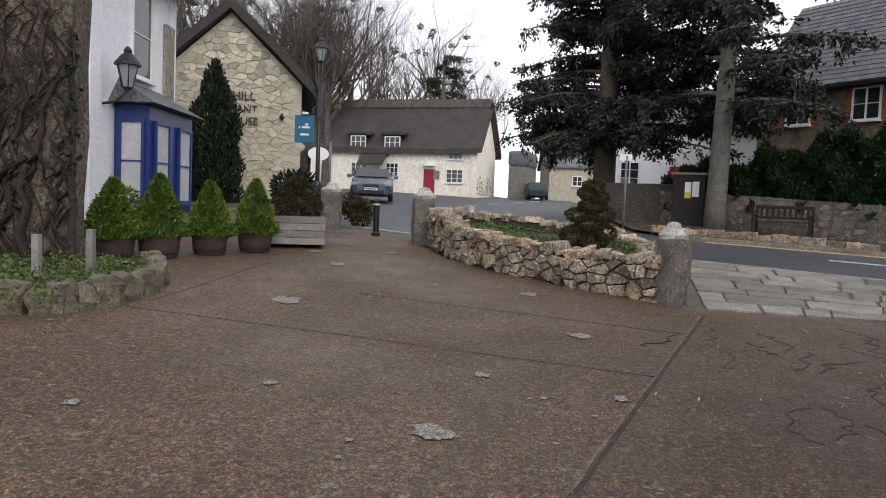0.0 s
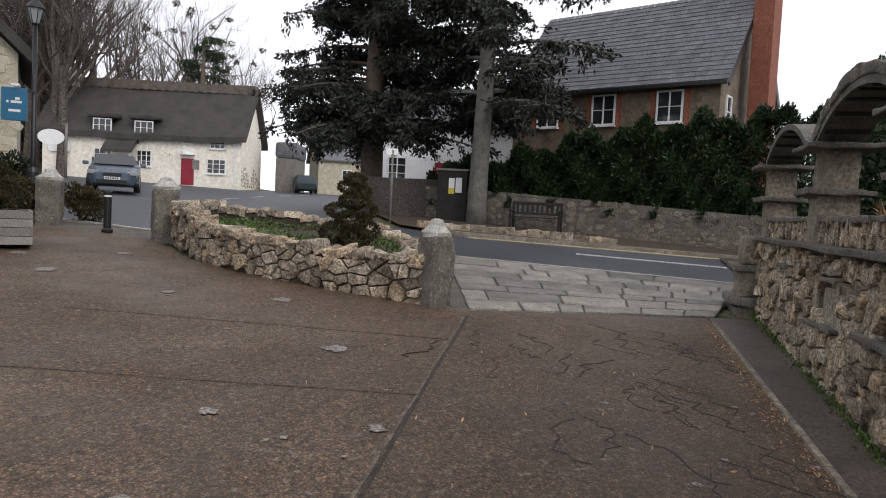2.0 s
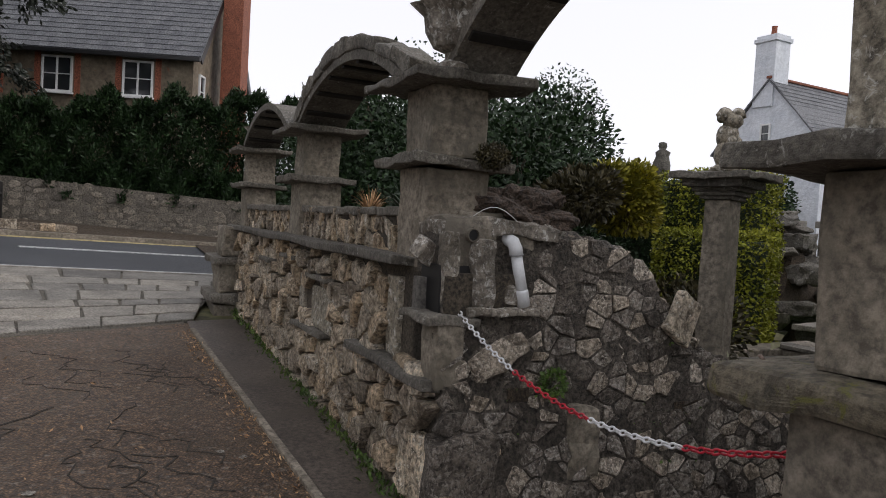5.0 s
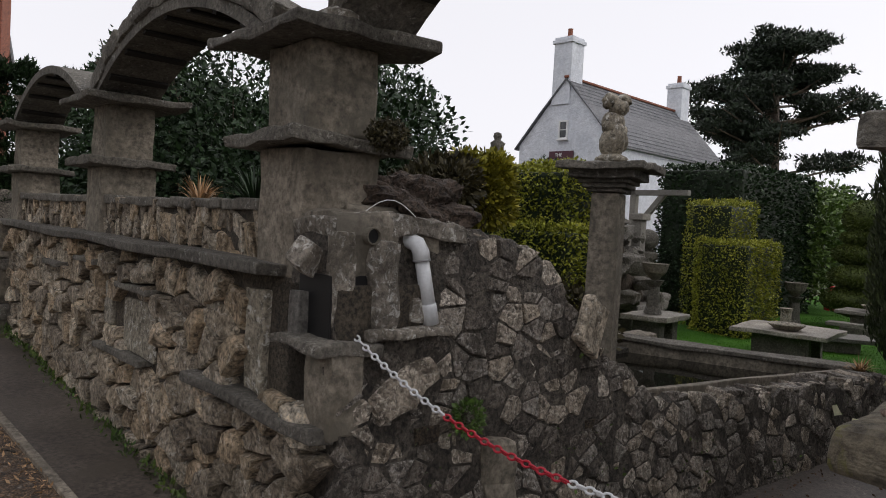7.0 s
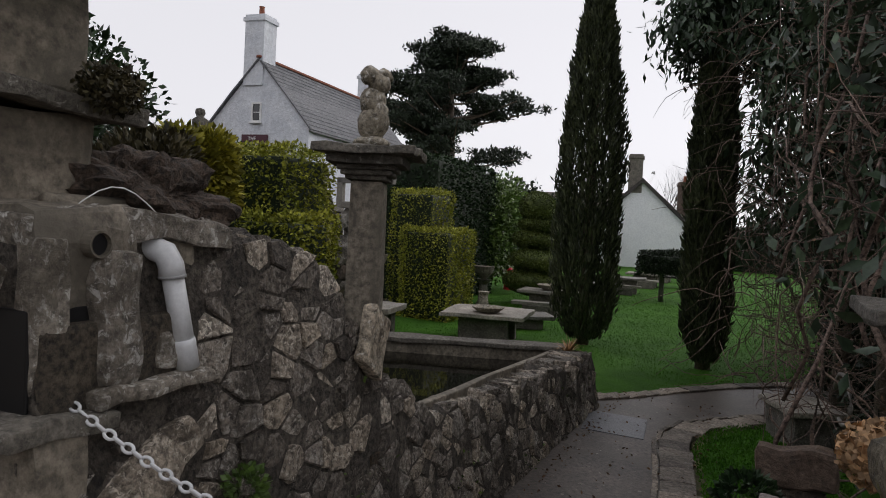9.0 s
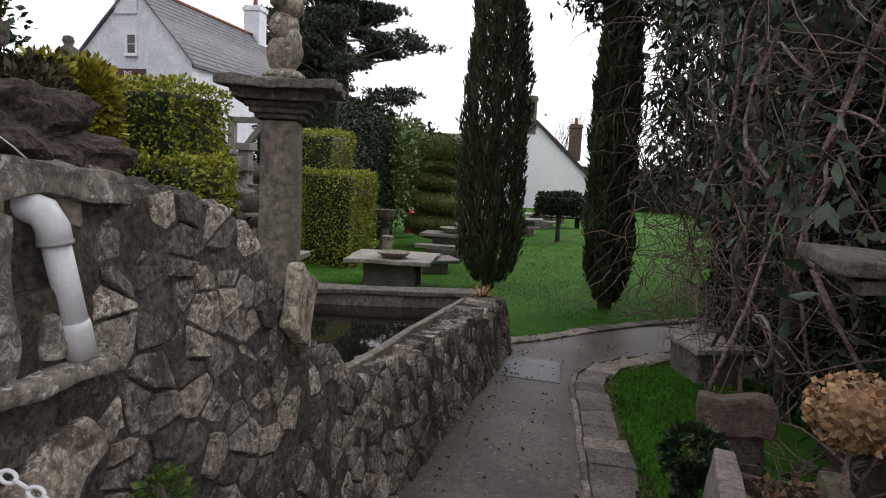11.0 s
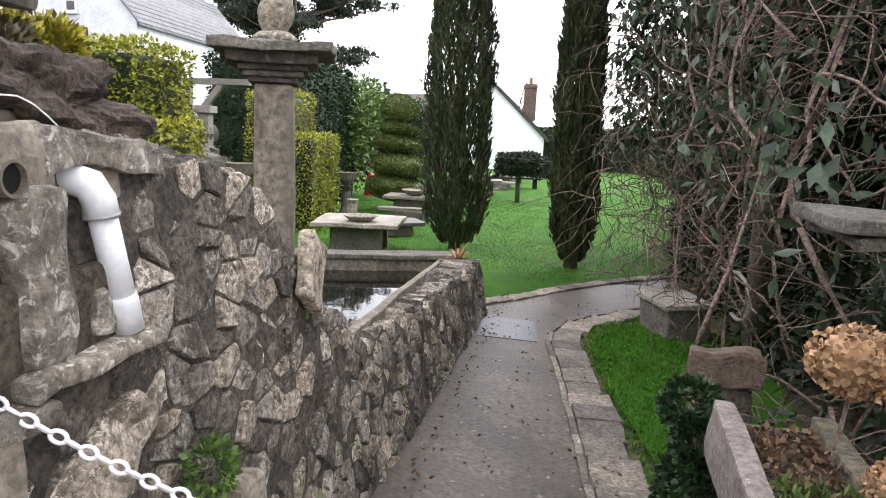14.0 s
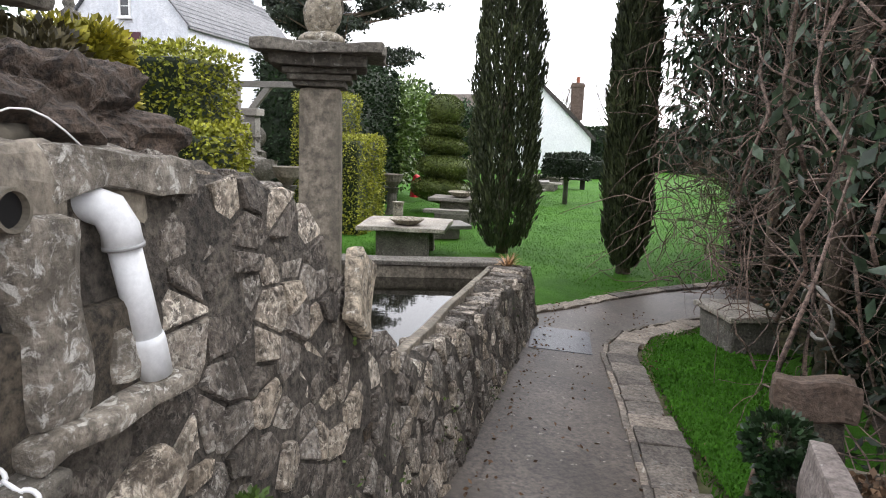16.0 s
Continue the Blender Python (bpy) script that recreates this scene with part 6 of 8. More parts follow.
part("yellow_paper", box(-0.12, 0.08, -0.06, -0.057, 0.95, 1.15), plain("yellow_paper", (0.6, 0.5, 0.05), 0.6), nb)
dwl = tagged(new("dark_wall"), kind="structure")
part("wall", box(-3.2, 0, 0, 0.3, 0.9, 2.75, 0.03, 0.02, cuts=4), material("dark_render", (0.05, 0.042, 0.036), (0.09, 0.078, 0.066), 1, 20, vary=0, bump=0.5), dwl, at=pose(8.1, 24.7, 0, 0, 0, -12))
rsp = thing("road_sign", 5.5, 21.3, None, 0, "small direction sign on a grey post", "sign")
tube_part("post", [(0, 0, 0), (0, 0, 2.2)], 0.035, WOODG, rsp, 8)
part("sign_plate", box(-0.22, 0.16, -0.02, 0.02, 2.05, 2.25, 0.005), PAINTW, rsp)
osp = thing("oval_sign", -8.35, 50, None, 0, "white oval pub sign on a timber post", "sign")
tube_part("post", [(0, 0, 0), (0, 0, 3.4)], 0.08, WOODG, osp, 8)
part("oval", lathe(((0.75, -0.04), (0.75, 0.04)), 28), PAINTW, osp, at=pose(-0.85, 0, 2.5, 90, 0, 0) @ Matrix.Diagonal((1, 0.65, 1, 1)))
tel = thing("utility_pole", 8.2, 64, None, 0, "thin utility pole at the road crest", "pole")
tube_part("pole", [(0, 0, 0), (0, 0, 3.2)], 0.07, WOODG, tel, 8)
blk = thing("cottage_shed", 5.2, 58, 2.6, -17, "grey timber lean-to beside the cottage", "shed")
part("wall", box(0, 1.6, 0, 4, -0.3, 2.6, 0.02), WOODG, blk)
part("roof", box(-0.1, 1.75, -0.1, 4.1, 2.6, 3.9, 0.3), SLATE, blk)


# parked cars
def car(x, y, rz, paint, label):
    c = thing("car", x, y, None, rz, label, "car")
    secs = [(-2.15, 0.55, 0.28, 0.62, 0.66), (-2.0, 0.78, 0.22, 0.72, 0.74), (-1.2, 0.86, 0.2, 0.88, 0.9), (-0.75, 0.88, 0.2, 0.94, 0.96), (-0.1, 0.88, 0.2, 0.98, 1.4), (0.9, 0.88, 0.2, 0.98, 1.44), (1.6, 0.87, 0.2, 0.98, 1.36), (2.0, 0.84, 0.24, 0.95, 1.0), (2.2, 0.7, 0.3, 0.7, 0.75)]
    bm = bmesh.new()
    rows = []
    for yy, w, z0, z1, z2 in secs:
        rows.append([bm.verts.new(p) for p in ((-w * 0.9, yy, z0), (-w, yy, (z0 + z1) / 2), (-w * 0.97, yy, z1), (-w * 0.72, yy, z2), (w * 0.72, yy, z2), (w * 0.97, yy, z1), (w, yy, (z0 + z1) / 2), (w * 0.9, yy, z0))])
    for p, q in zip(rows, rows[1:]):
        for k in range(8):
            bm.faces.new((p[k], p[(k + 1) % 8], q[(k + 1) % 8], q[k]))
    bm.faces.new(rows[0])
    bm.faces.new(list(reversed(rows[-1])))
    bmesh.ops.bevel(bm, geom=bm.edges[:], offset=0.03, segments=2, affect="EDGES")
    part("body", bm, paint, c, smooth=False)
    bm = bmesh.new()
    q = [bm.verts.new(p) for p in ((-0.78, -0.74, 1.0), (0.78, -0.74, 1.0), (0.6, -0.14, 1.38), (-0.6, -0.14, 1.38))]
    bm.faces.new(q)
    bmesh.ops.translate(bm, verts=bm.verts, vec=(0, -0.035, 0.02))
    part("windscreen", bm, GLASS, c)
    part("grille", box(-0.3, 0.3, -2.2, -2.14, 0.5, 0.66, 0.01), BLACK, c)
    part("lower_grille", box(-0.5, 0.5, -2.17, -2.08, 0.28, 0.42, 0.01), BLACK, c)
    part("number_plate", box(-0.26, 0.26, -2.23, -2.2, 0.42, 0.52), PAINTW, c)
    for k in range(6):
        part("plate_mark", box(-0.22 + k * 0.075, -0.17 + k * 0.075, -2.235, -2.231, 0.44, 0.5), BLACK, c)
    for sx in (-1, 1):
        part("headlight", box(sx * 0.64 - 0.17, sx * 0.64 + 0.17, -2.1, -1.95, 0.6, 0.74, 0.03), LAMPG, c)
        part("mirror", box(sx * 0.98 - 0.1, sx * 0.98 + 0.1, -0.7, -0.58, 0.96, 1.1, 0.03), paint, c)
        part("side_window", box(sx * 0.79 - 0.03, sx * 0.79 + 0.03, -0.1, 1.4, 1.0, 1.28, 0.01), GLASS, c)
        for yy in (-1.35, 1.3):
            w = part("wheel", lathe(((0.2, -0.1), (0.31, -0.09), (0.32, 0.0), (0.31, 0.09), (0.2, 0.1)), 20), BLACK, c, "black tyre", at=pose(sx * 0.78, yy, 0.32, 0, 90, 0))
            part("rim", lathe(((0.2, -0.105), (0.2, 0.105)), 14), LAMPG, w)
    return c


car(-3.15, 30.2, 4, plain("blue_grey_car_paint", (0.11, 0.15, 0.2), 0.25, 0.3), "blue-grey estate car standing on the road")
car(7.4, 57.5, 180, plain("dark_car_paint", (0.05, 0.07, 0.075), 0.25, 0.4), "dark car driving over the road crest")


# ---- trees ----
def limb(p, d, ln, r, depth, out, up=0.15, wig=0.35, n=4, sides=5, kids=3, tips=None, seed=None):
    q, pts, rad = Vector(p), [Vector(p)], [r]
    for i in range(n):
        d = (d + Vector((seed.uniform(-wig, wig), seed.uniform(-wig, wig), seed.uniform(-wig, wig) + up))).normalized()
        q = q + d * ln / n
        pts.append(q.copy())
        rad.append(r * (1 - 0.6 * (i + 1) / n))
    tube(pts, rad, sides, out)
    if depth:
        for k in range(kids):
            i = seed.randint(1, n)
            nd_ = (d + Vector((seed.uniform(-1, 1), seed.uniform(-1, 1), seed.uniform(-0.4, 0.8))) * 0.9).normalized()
            limb(pts[i], nd_, ln * seed.uniform(0.55, 0.8), rad[i] * 0.65, depth - 1, out, up, wig, n, max(3, sides - 1), kids, tips, seed)
    elif tips is not None:
        tips.append(q)


def bare_tree(x, y, z, h, sd, label, nests=0):
    sr = random.Random(sd)
    t = thing("bare_tree", x, y, z, 0, label, "tree", "bare trees on the hill")
    out, tw, tips = ([], []), ([], []), []
    tube([(0, 0, -0.5), (0.1, 0, h * 0.2), (0, 0.1, h * 0.45)], [h * 0.022, h * 0.018, h * 0.014], 7, out)
    for k in range(6):
        a = sr.uniform(0, 6.28)
        limb((0, 0, h * sr.uniform(0.25, 0.45)), Vector((math.cos(a), math.sin(a), 1.2)).normalized(), h * sr.uniform(0.3, 0.42), h * 0.009, 3, tw, 0.12, 0.3, 3, 4, 4, tips, sr)
    hang("trunk", mesh("trunk", *out, TWIGF), t)
    tagged(hang("branchwork", mesh("branchwork", *tw, TWIGF), t), kind="stuff")
    for k in range(nests):
        p = sr.choice(tips)
        pt, nm = on_ellipsoid(60, p, (0.3, 0.3, 0.2))
        leaves("nest", pt, 0.12, L_TOPI, t)
    return t


TREES = [bare_tree(-14, 78, far_ground(-14, 78), 17, 5, "bare winter tree on the wooded hill", 2), bare_tree(-5, 84, far_ground(-5, 84), 18, 8, "tall bare winter tree with rooks' nests", 5), bare_tree(2, 80, far_ground(2, 80), 15, 21, "bare winter tree behind the cottage", 2)]
for k in range(34):
    x, y = rnd.uniform(-42, 7), rnd.uniform(72, 108)
    if x > 2:
        y = rnd.uniform(74, 84)
    t = copy_thing(TREES[k % 3], pose(x, y, far_ground(x, y) - 0.3, 0, 0, rnd.uniform(0, 360)) @ Matrix.Scale(rnd.uniform(0.75, 1.15), 4))
for k in range(34):
    x, y = rnd.uniform(-40, -9), rnd.uniform(58, 74)
    copy_thing(TREES[k % 3], pose(x, y, far_ground(x, y) - 0.3 + max(0, -9 - x) * 0.15, 0, 0, rnd.uniform(0, 360)) @ Matrix.Scale(rnd.uniform(0.85, 1.25), 4))
n = 60000
px, py = nrs.uniform(-60, 3, n), nrs.uniform(68, 100, n)
pz = np.array([far_ground(a, b) for a, b in zip(px, py)]) + nrs.uniform(0, 1, n) ** 1.6 * (5 + np.maximum(0, -px - 8) * 0.25)
brush = leaves("hill_brush", np.stack([px, py, pz], 1), 0.35, material("brush_brown", (0.05, 0.042, 0.03), (0.1, 0.085, 0.055), 0.3, 4, bump=0, vary=0.4, island=True), None, 2.5)
tagged(brush, "brown winter undergrowth on the wooded hill", "undergrowth", kind="stuff")


def fir(x, y, h, tr, zlow, rad, mat, bark, label, n_limbs=60, sd=1, lean=0.02, per=24, dens=26):
    sr = random.Random(sd)
    t = thing("fir_tree", x, y, None, 0, label, "tree", "dark firs by the road")
    tube_part("trunk", [(0, 0, -0.1), (0.0, 0, h * 0.05), (lean * h * 0.3, 0, h * 0.3), (lean * h * 0.7, 0, h * 0.7), (lean * h, 0, h)], [tr * 1.15, tr, tr * 0.85, tr * 0.5, 0.05], bark, t, 12)
    out, pts, nms = ([], []), [], []
    for k in range(n_limbs):
        f = k / n_limbs
        z = zlow + (h - zlow) * f ** 1.2
        a = sr.uniform(0, 6.28)
        ln = rad * (1 - f * 0.6) * sr.uniform(0.6, 1.1)
        q, pl = Vector((lean * z, 0, z)), []
        d = Vector((math.cos(a), math.sin(a), 0.15))
        for i in range(7):
            pl.append(q.copy())
            q = q + d * ln / 6
            d = (d + Vector((sr.uniform(-0.15, 0.15), sr.uniform(-0.15, 0.15), -0.09))).normalized()
        tube(pl, [0.09 - 0.012 * i for i in range(7)], 5, out)
        for j in range(per):
            u = sr.uniform(0.22, 1.0)
            i = min(5, int(u * 6))
            c = pl[i].lerp(pl[i + 1], u * 6 - i)
            side = Vector((sr.gauss(0, 1), sr.gauss(0, 1), sr.gauss(-0.35, 0.3))).normalized()
            sl = sr.uniform(0.4, 1.0) * (0.6 + 0.2 * rad / 4)
            tube([c, c + side * sl], [0.014, 0.004], 3, out)
            w = nrs.uniform(0.1, 1.0, (dens, 1))
            pts.append(np.array(c) + np.array(side) * sl * w + nrs.normal(size=(dens, 3)) * 0.09 + np.array([[0, 0, -0.05]]) * w)
            nms.append(np.tile(np.array(side) + np.array((0, 0, -0.5)), (dens, 1)))
    tagged(hang("limbwork", mesh("limbwork", *out, bark), t), kind="stuff")
    leaves("crown", np.concatenate(pts), 0.075, mat, t, 2.4, np.concatenate(nms), 0.6)
    return t


fir(9.0, 23.1, 15, 0.33, 3.9, 4.6, L_FIR, BARKG, "tall fir with smooth grey trunk and dark drooping foliage", 84, 3, 0.02, 26, 30)
fir(6.4, 28.2, 15, 0.46, 2.7, 5.3, L_FIR, BARK, "dense dark fir with heavy drooping foliage", 130, 4, 0.0, 28, 30)
fir(-0.5, 60, 12, 0.4, 1.5, 4.5, L_HEDGE, BARK, "dark evergreen tree behind the cottage", 40, 6, 0.0, 18, 24)


def yew_column(x, y, z, h, r, label, mat=L_YEW, nm_="yew_bush"):
    t = thing(nm_, x, y, z, 0, label, "bush")
    n = 16000
    u = nrs.uniform(0, 1, n)
    a = nrs.uniform(0, 2 * np.pi, n)
    k = 1 + 0.2 * np.sin(a * 4 + u * 6) + 0.14 * np.sin(a * 7 - u * 17)
    tip = h * (1 - 0.18 * np.abs(np.sin(a * 2.5 + 1)))
    rr = r * np.minimum(1, (1 - u) * 3 + 0.06) * k * nrs.uniform(0.7, 1, n)
    leaves("foliage", np.stack([rr * np.cos(a), rr * np.sin(a), u * tip], 1), 0.06, mat, t, 2.4, np.stack([np.cos(a) * 0.4, np.sin(a) * 0.4, np.full(n, 1.2)], 1), 0.4)
    tube_part("stem", [(0, 0, 0), (0, 0, h * 0.8)], 0.08, BARK, t, 6)
    return t


yew_column(-7.55, 22.6, 1.45, 4.6, 0.75, "upright dark yew against the stone gable")


def shrub(name, x, y, z, r, rz, mat, n, leaf, label, cat="shrub", lumps=7, aspect=1.8, group=""):
    t = thing(name, x, y, z, 0, label, cat, group)
    ps, ns = [], []
    for k in range(lumps):
        c = (rnd.uniform(-0.55, 0.55) * r, rnd.uniform(-0.55, 0.55) * r, rz * rnd.uniform(0.5, 1.35))
        p, nm = on_ellipsoid(n // lumps, c, (r * 0.62, r * 0.62, rz * 0.62), 0.6)
        ps.append(p), ns.append(nm)
    p = np.concatenate(ps)
    p[:, 2] = np.maximum(p[:, 2], 0.02)
    leaves("foliage", p, leaf, mat, t, aspect, np.concatenate(ns), 0.8)
    v, f = [], []
    for k in range(6):
        tube([(0, 0, 0), (rnd.uniform(-0.3, 0.3) * r, rnd.uniform(-0.3, 0.3) * r, rz), (rnd.uniform(-0.6, 0.6) * r, rnd.uniform(-0.6, 0.6) * r, rz * 1.6)], [0.03, 0.02, 0.008], 5, (v, f))
    hang("stems", mesh("stems", v, f, BARK), t)
    return t


shrub("dark_shrub", -3.9, 18.6, None, 0.7, 0.75, L_YEW, 7000, 0.05, "dark climbing shrub by the lamp post")
shrub("winter_shrub", -3.3, 16.4, None, 0.55, 0.45, L_TOPI, 5000, 0.035, "reddish brown winter shrub behind the planter")
shrub("winter_shrub", -2.2, 16.8, None, 0.5, 0.4, L_TOPI, 4000, 0.035, "reddish brown winter shrub by the gatepost")
shrub("yellow_shrub", -5.4, 11.2, None, 0.45, 0.5, L_LAUREL, 3000, 0.04, "yellow-green shrub below the bay window")

# evergreen trees and shrubs in the garden behind the arches
shrub("evergreen_tree", *L(6.3, 9.0), 0.0, 1.7, 2.7, L_HEDGE, 60000, 0.04, "broad dark evergreen tree behind the arches", "tree", 16)
shrub("laurel_bush", *L(3.2, 5.0), 0.2, 1.5, 1.75, L_HEDGE, 26000, 0.045, "glossy laurel bush behind the arched wall", "shrub", 12)
shrub("laurel_bush", *L(3.0, 8.3), 0.3, 1.9, 2.35, L_HEDGE, 26000, 0.05, "dark evergreen bush behind the arched wall", "shrub", 12)
shrub("laurel_bush", *L(1.6, 2.6), 0.2, 1.0, 0.72, L_YEW, 14000, 0.035, "dark evergreen bush behind the arched wall", "shrub", 10)
shrub("golden_shrub", *L(3.32, 2.55), 1.71, 0.32, 0.4, L_YELLOW, 7000, 0.035, "golden-leaved shrub above the path wall", "shrub", 9)
shrub("dark_shrub", *L(3.4, 1.9), 0.0, 0.7, 0.75, L_TOPI, 6000, 0.035, "dark bronze shrub beside the pond", "shrub", 8)
shrub("round_bush", *L(2.6, 2.5), 1.75, 0.42, 0.36, L_TOPI, 5000, 0.035, "clipped bronze bush above the wall", "shrub", 6)
shrub("evergreen_tree", *L(21, 16), 0.5, 1.4, 2.3, L_HEDGE, 9000, 0.1, "rounded evergreen tree beyond the hedges", "tree", 9)
shrub("laurel_tree", *L(20.5, 6.6), -0.3, 1.7, 2.0, L_LAUREL, 12000, 0.08, "tall variegated laurel beside the lawn", "shrub", 14)
shrub("laurel_tree", *L(22, 6.5), -0.3, 1.9, 2.1, L_LAUREL, 9000, 0.09, "tall laurel beside the lawn", "shrub", 14)
shrub("clipped_bush", *L(15.2, 5.6), -0.3, 0.9, 1.4, L_YEW, 7000, 0.05, "clipped dark bush between the hedges", "shrub", 8)


def strappy(x, y, z, n, ln, mat, label):
    t = thing("strap_plant", *L(x, y), z, 0, label, "plant")
    v, f = [], []
    for k in range(n):
        a, out = rnd.uniform(0, 6.28), rnd.uniform(0.3, 1.0)
        l, w = ln * rnd.uniform(0.6, 1.1), rnd.uniform(0.008, 0.016)
        c, s = math.cos(a), math.sin(a)
        b = len(v)
        for i in range(5):
            u = i / 4
            rr, zz = out * l * u, l * (u * 1.1 - 0.75 * u * u * out)
            ww = w * (1 - u * 0.9)
            v += [(c * rr - s * ww, s * rr + c * ww, zz), (c * rr + s * ww, s * rr - c * ww, zz)]
        f += [(b + 2 * i, b + 2 * i + 1, b + 2 * i + 3, b + 2 * i + 2) for i in range(4)]
    tagged(hang("foliage", mesh("foliage", v, f, mat), t), kind="stuff")
    return t


strappy(0.5, 1.75, 1.74, 70, 0.42, L_HEDGE, "arching strap-leaved plant on the wall top")
strappy(0.45, 2.5, 1.74, 60, 0.32, L_DRY, "dry straw-coloured plant on the wall top")
strappy(0.5, 4.6, 1.74, 60, 0.35, L_DRY, "dry plant on the wall top")
strappy(6.6, 0.12, 0.38, 60, 0.26, L_DRY, "tuft of dry grass on the pond corner")
strappy(26, 12.5, 4.0, 60, 0.9, L_LAUREL, "spiky palm-like plant before the white house")
pmk = thing("palm_stem", *L(26, 12.5), 0, 0, "slim trunk of a spiky garden palm", "tree")
tube_part("stem", [(0, 0, 0), (0, 0, 4.0)], 0.1, BARK, pmk, 8)
p, nm = on_ellipsoid(1800, (0, 0, 0.02), (0.13, 0.1, 0.08), 0.5)
mp = thing("moss_clump", *L(0.36, 0.22), 2.09, 0, "dark dead plant clump on the pier slab", "plant")
leaves("foliage", p, 0.011, L_TOPI, mp)
tube_part("stem", [(0, 0, -0.02), (0.03, 0.02, 0.05), (0.08, 0.0, 0.09)], 0.008, BARK, mp, 5)

# ---- garden along the path ----
def block_hedge(name, x0, x1, y0, y1, z0, z1, mat, n, label, leaf=0.03, group="clipped hedges"):
    cx, cy = L((x0 + x1) / 2, (y0 + y1) / 2)
    h = thing(name, cx, cy, z0, GARDEN, label, "hedge", group)
    dx, dy, dz = (x1 - x0) / 2, (y1 - y0) / 2, z1 - z0
    p, nm = on_box(n, -dx, dx, -dy, dy, 0, dz, 0.045, 2.5)
    leaves("foliage", p, leaf, mat, h, 1.7, nm, 0.8)
    # plain box in near-black yew colour paints the shade behind the outer leaves
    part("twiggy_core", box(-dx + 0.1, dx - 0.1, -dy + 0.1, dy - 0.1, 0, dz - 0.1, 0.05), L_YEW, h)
    return h


block_hedge("clipped_hedge", 5.6, 6.75, 3.35, 4.6, -0.2, 2.6, L_BOX, 16000, "square-clipped golden green hedge, upper tier")
block_hedge("clipped_hedge", 5.25, 6.3, 3.0, 4.2, -0.2, 1.8, L_BOX, 12000, "square-clipped golden green hedge, lower tier")
block_hedge("clipped_hedge", 12.5, 14.0, 4.0, 5.2, -0.3, 1.7, L_BOX, 15000, "square-clipped golden green hedge beside the lawn")
block_hedge("clipped_hedge", 12.95, 14.2, 4.62, 5.7, -0.3, 2.55, L_BOX, 10000, "tall square-clipped golden green hedge")
block_hedge("yew_hedge", 15.5, 20, 5.6, 8.0, -0.3, 3.6, L_HEDGE, 18000, "tall dark clipped hedge beyond the column", 0.06)
block_hedge("garden_hedge", 10.5, 13, 8.5, 13, 0.0, 3.0, L_HEDGE, 12000, "dark clipped garden hedge below the white house", 0.06)
block_hedge("garden_hedge", 4.5, 9.0, 11.5, 13.5, 0.3, 3.1, L_TOPI, 9000, "bronze clipped hedge behind the wall", 0.06)
block_hedge("far_hedge", 38, 41, -1.5, 2.3, -0.3, 0.75, L_YEW, 5000, "low dark hedge before the white cottage", 0.08)

# spiral topiary
sp = thing("spiral_topiary", *L(17.75, 3.53), -0.3, 0, "green clipped conifer in rounded stacked tiers", "topiary")
for z, r, h, dx in ((0.62, 0.86, 0.36, 0.05), (1.22, 0.82, 0.31, -0.08), (1.8, 0.66, 0.27, 0.06), (2.2, 0.56, 0.16, -0.02), (2.72, 0.5, 0.44, 0.02)):
    p, nm = on_ellipsoid(5200, (0, 0, 0), (r, r, h), 0.95)
    tier = leaves("tier", p, 0.028, L_SPI, sp, 1.6, nm, 0.7, at=pose(dx, dx * 0.5, z, 6, 4, 0))
    part("tier_core", lathe([(r * 0.92 * math.sin(math.pi * i / 10) + 0.01, -h * 0.92 * math.cos(math.pi * i / 10)) for i in range(11)], 20), L_SPI, tier, smooth=True)
tube_part("stem", [(0, 0, 0), (0, 0, 2.6)], 0.1, BARK, sp, 8)
mt = thing("flat_topiary", 23.0, -8.37, -0.3, GARDEN, "dark flat-topped clipped tree on a bare stem", "topiary")
tube_part("stem", [(0, 0, 0), (0, 0, 1.0)], 0.08, BARKG, mt, 8)
p, nm = on_box(5000, -0.65, 0.65, -0.65, 0.65, 0.85, 1.55, 0.07)
leaves("crown", p, 0.05, L_YEW, mt, 1.7, nm, 0.8)
part("crown_core", box(-0.55, 0.55, -0.55, 0.55, 0.9, 1.48, 0.1), L_YEW, mt)


def cypress(x, y, h, r, label):
    cx, cy = L(x, y)
    c = thing("cypress_tree", cx, cy, -0.3, 0, label, "tree", "cypress trees")
    tube_part("trunk", [(0, 0, 0), (0.03, 0, h * 0.5), (0, 0, h * 0.9)], [0.12, 0.08, 0.02], BARK, c)
    n = 34000
    t = nrs.uniform(0, 1, n) ** 0.85
    prof = r * np.minimum(1, t * 7 + 0.45) * np.minimum(1, (1 - t) ** 0.8 * 1.75 + 0.02)
    a = nrs.uniform(0, 2 * np.pi, n)
    ridge = 1 + 0.13 * np.sin(a * 5 + t * 9) + 0.12 * np.sin(a * 11 - t * 21) + 0.06 * np.sin(a * 3 + t * 60)
    rr = prof * ridge * nrs.uniform(0.7, 1.0, n) ** 0.6
    p = np.stack([rr * np.cos(a) + 0.12 * t, rr * np.sin(a), 0.08 + t * h], 1)
    nm = np.stack([np.cos(a) * 0.35, np.sin(a) * 0.35, np.full(n, 1.3)], 1)
    leaves("crown", p, 0.032, L_CYP, c, 4.0, nm, 0.28)
    return c


cypress(11.72, 0.95, 7.2, 0.54, "tall narrow dark green cypress on the lawn")
cypress(10.64, -1.19, 6.6, 0.33, "narrow dark cypress with bare twigs at its foot")

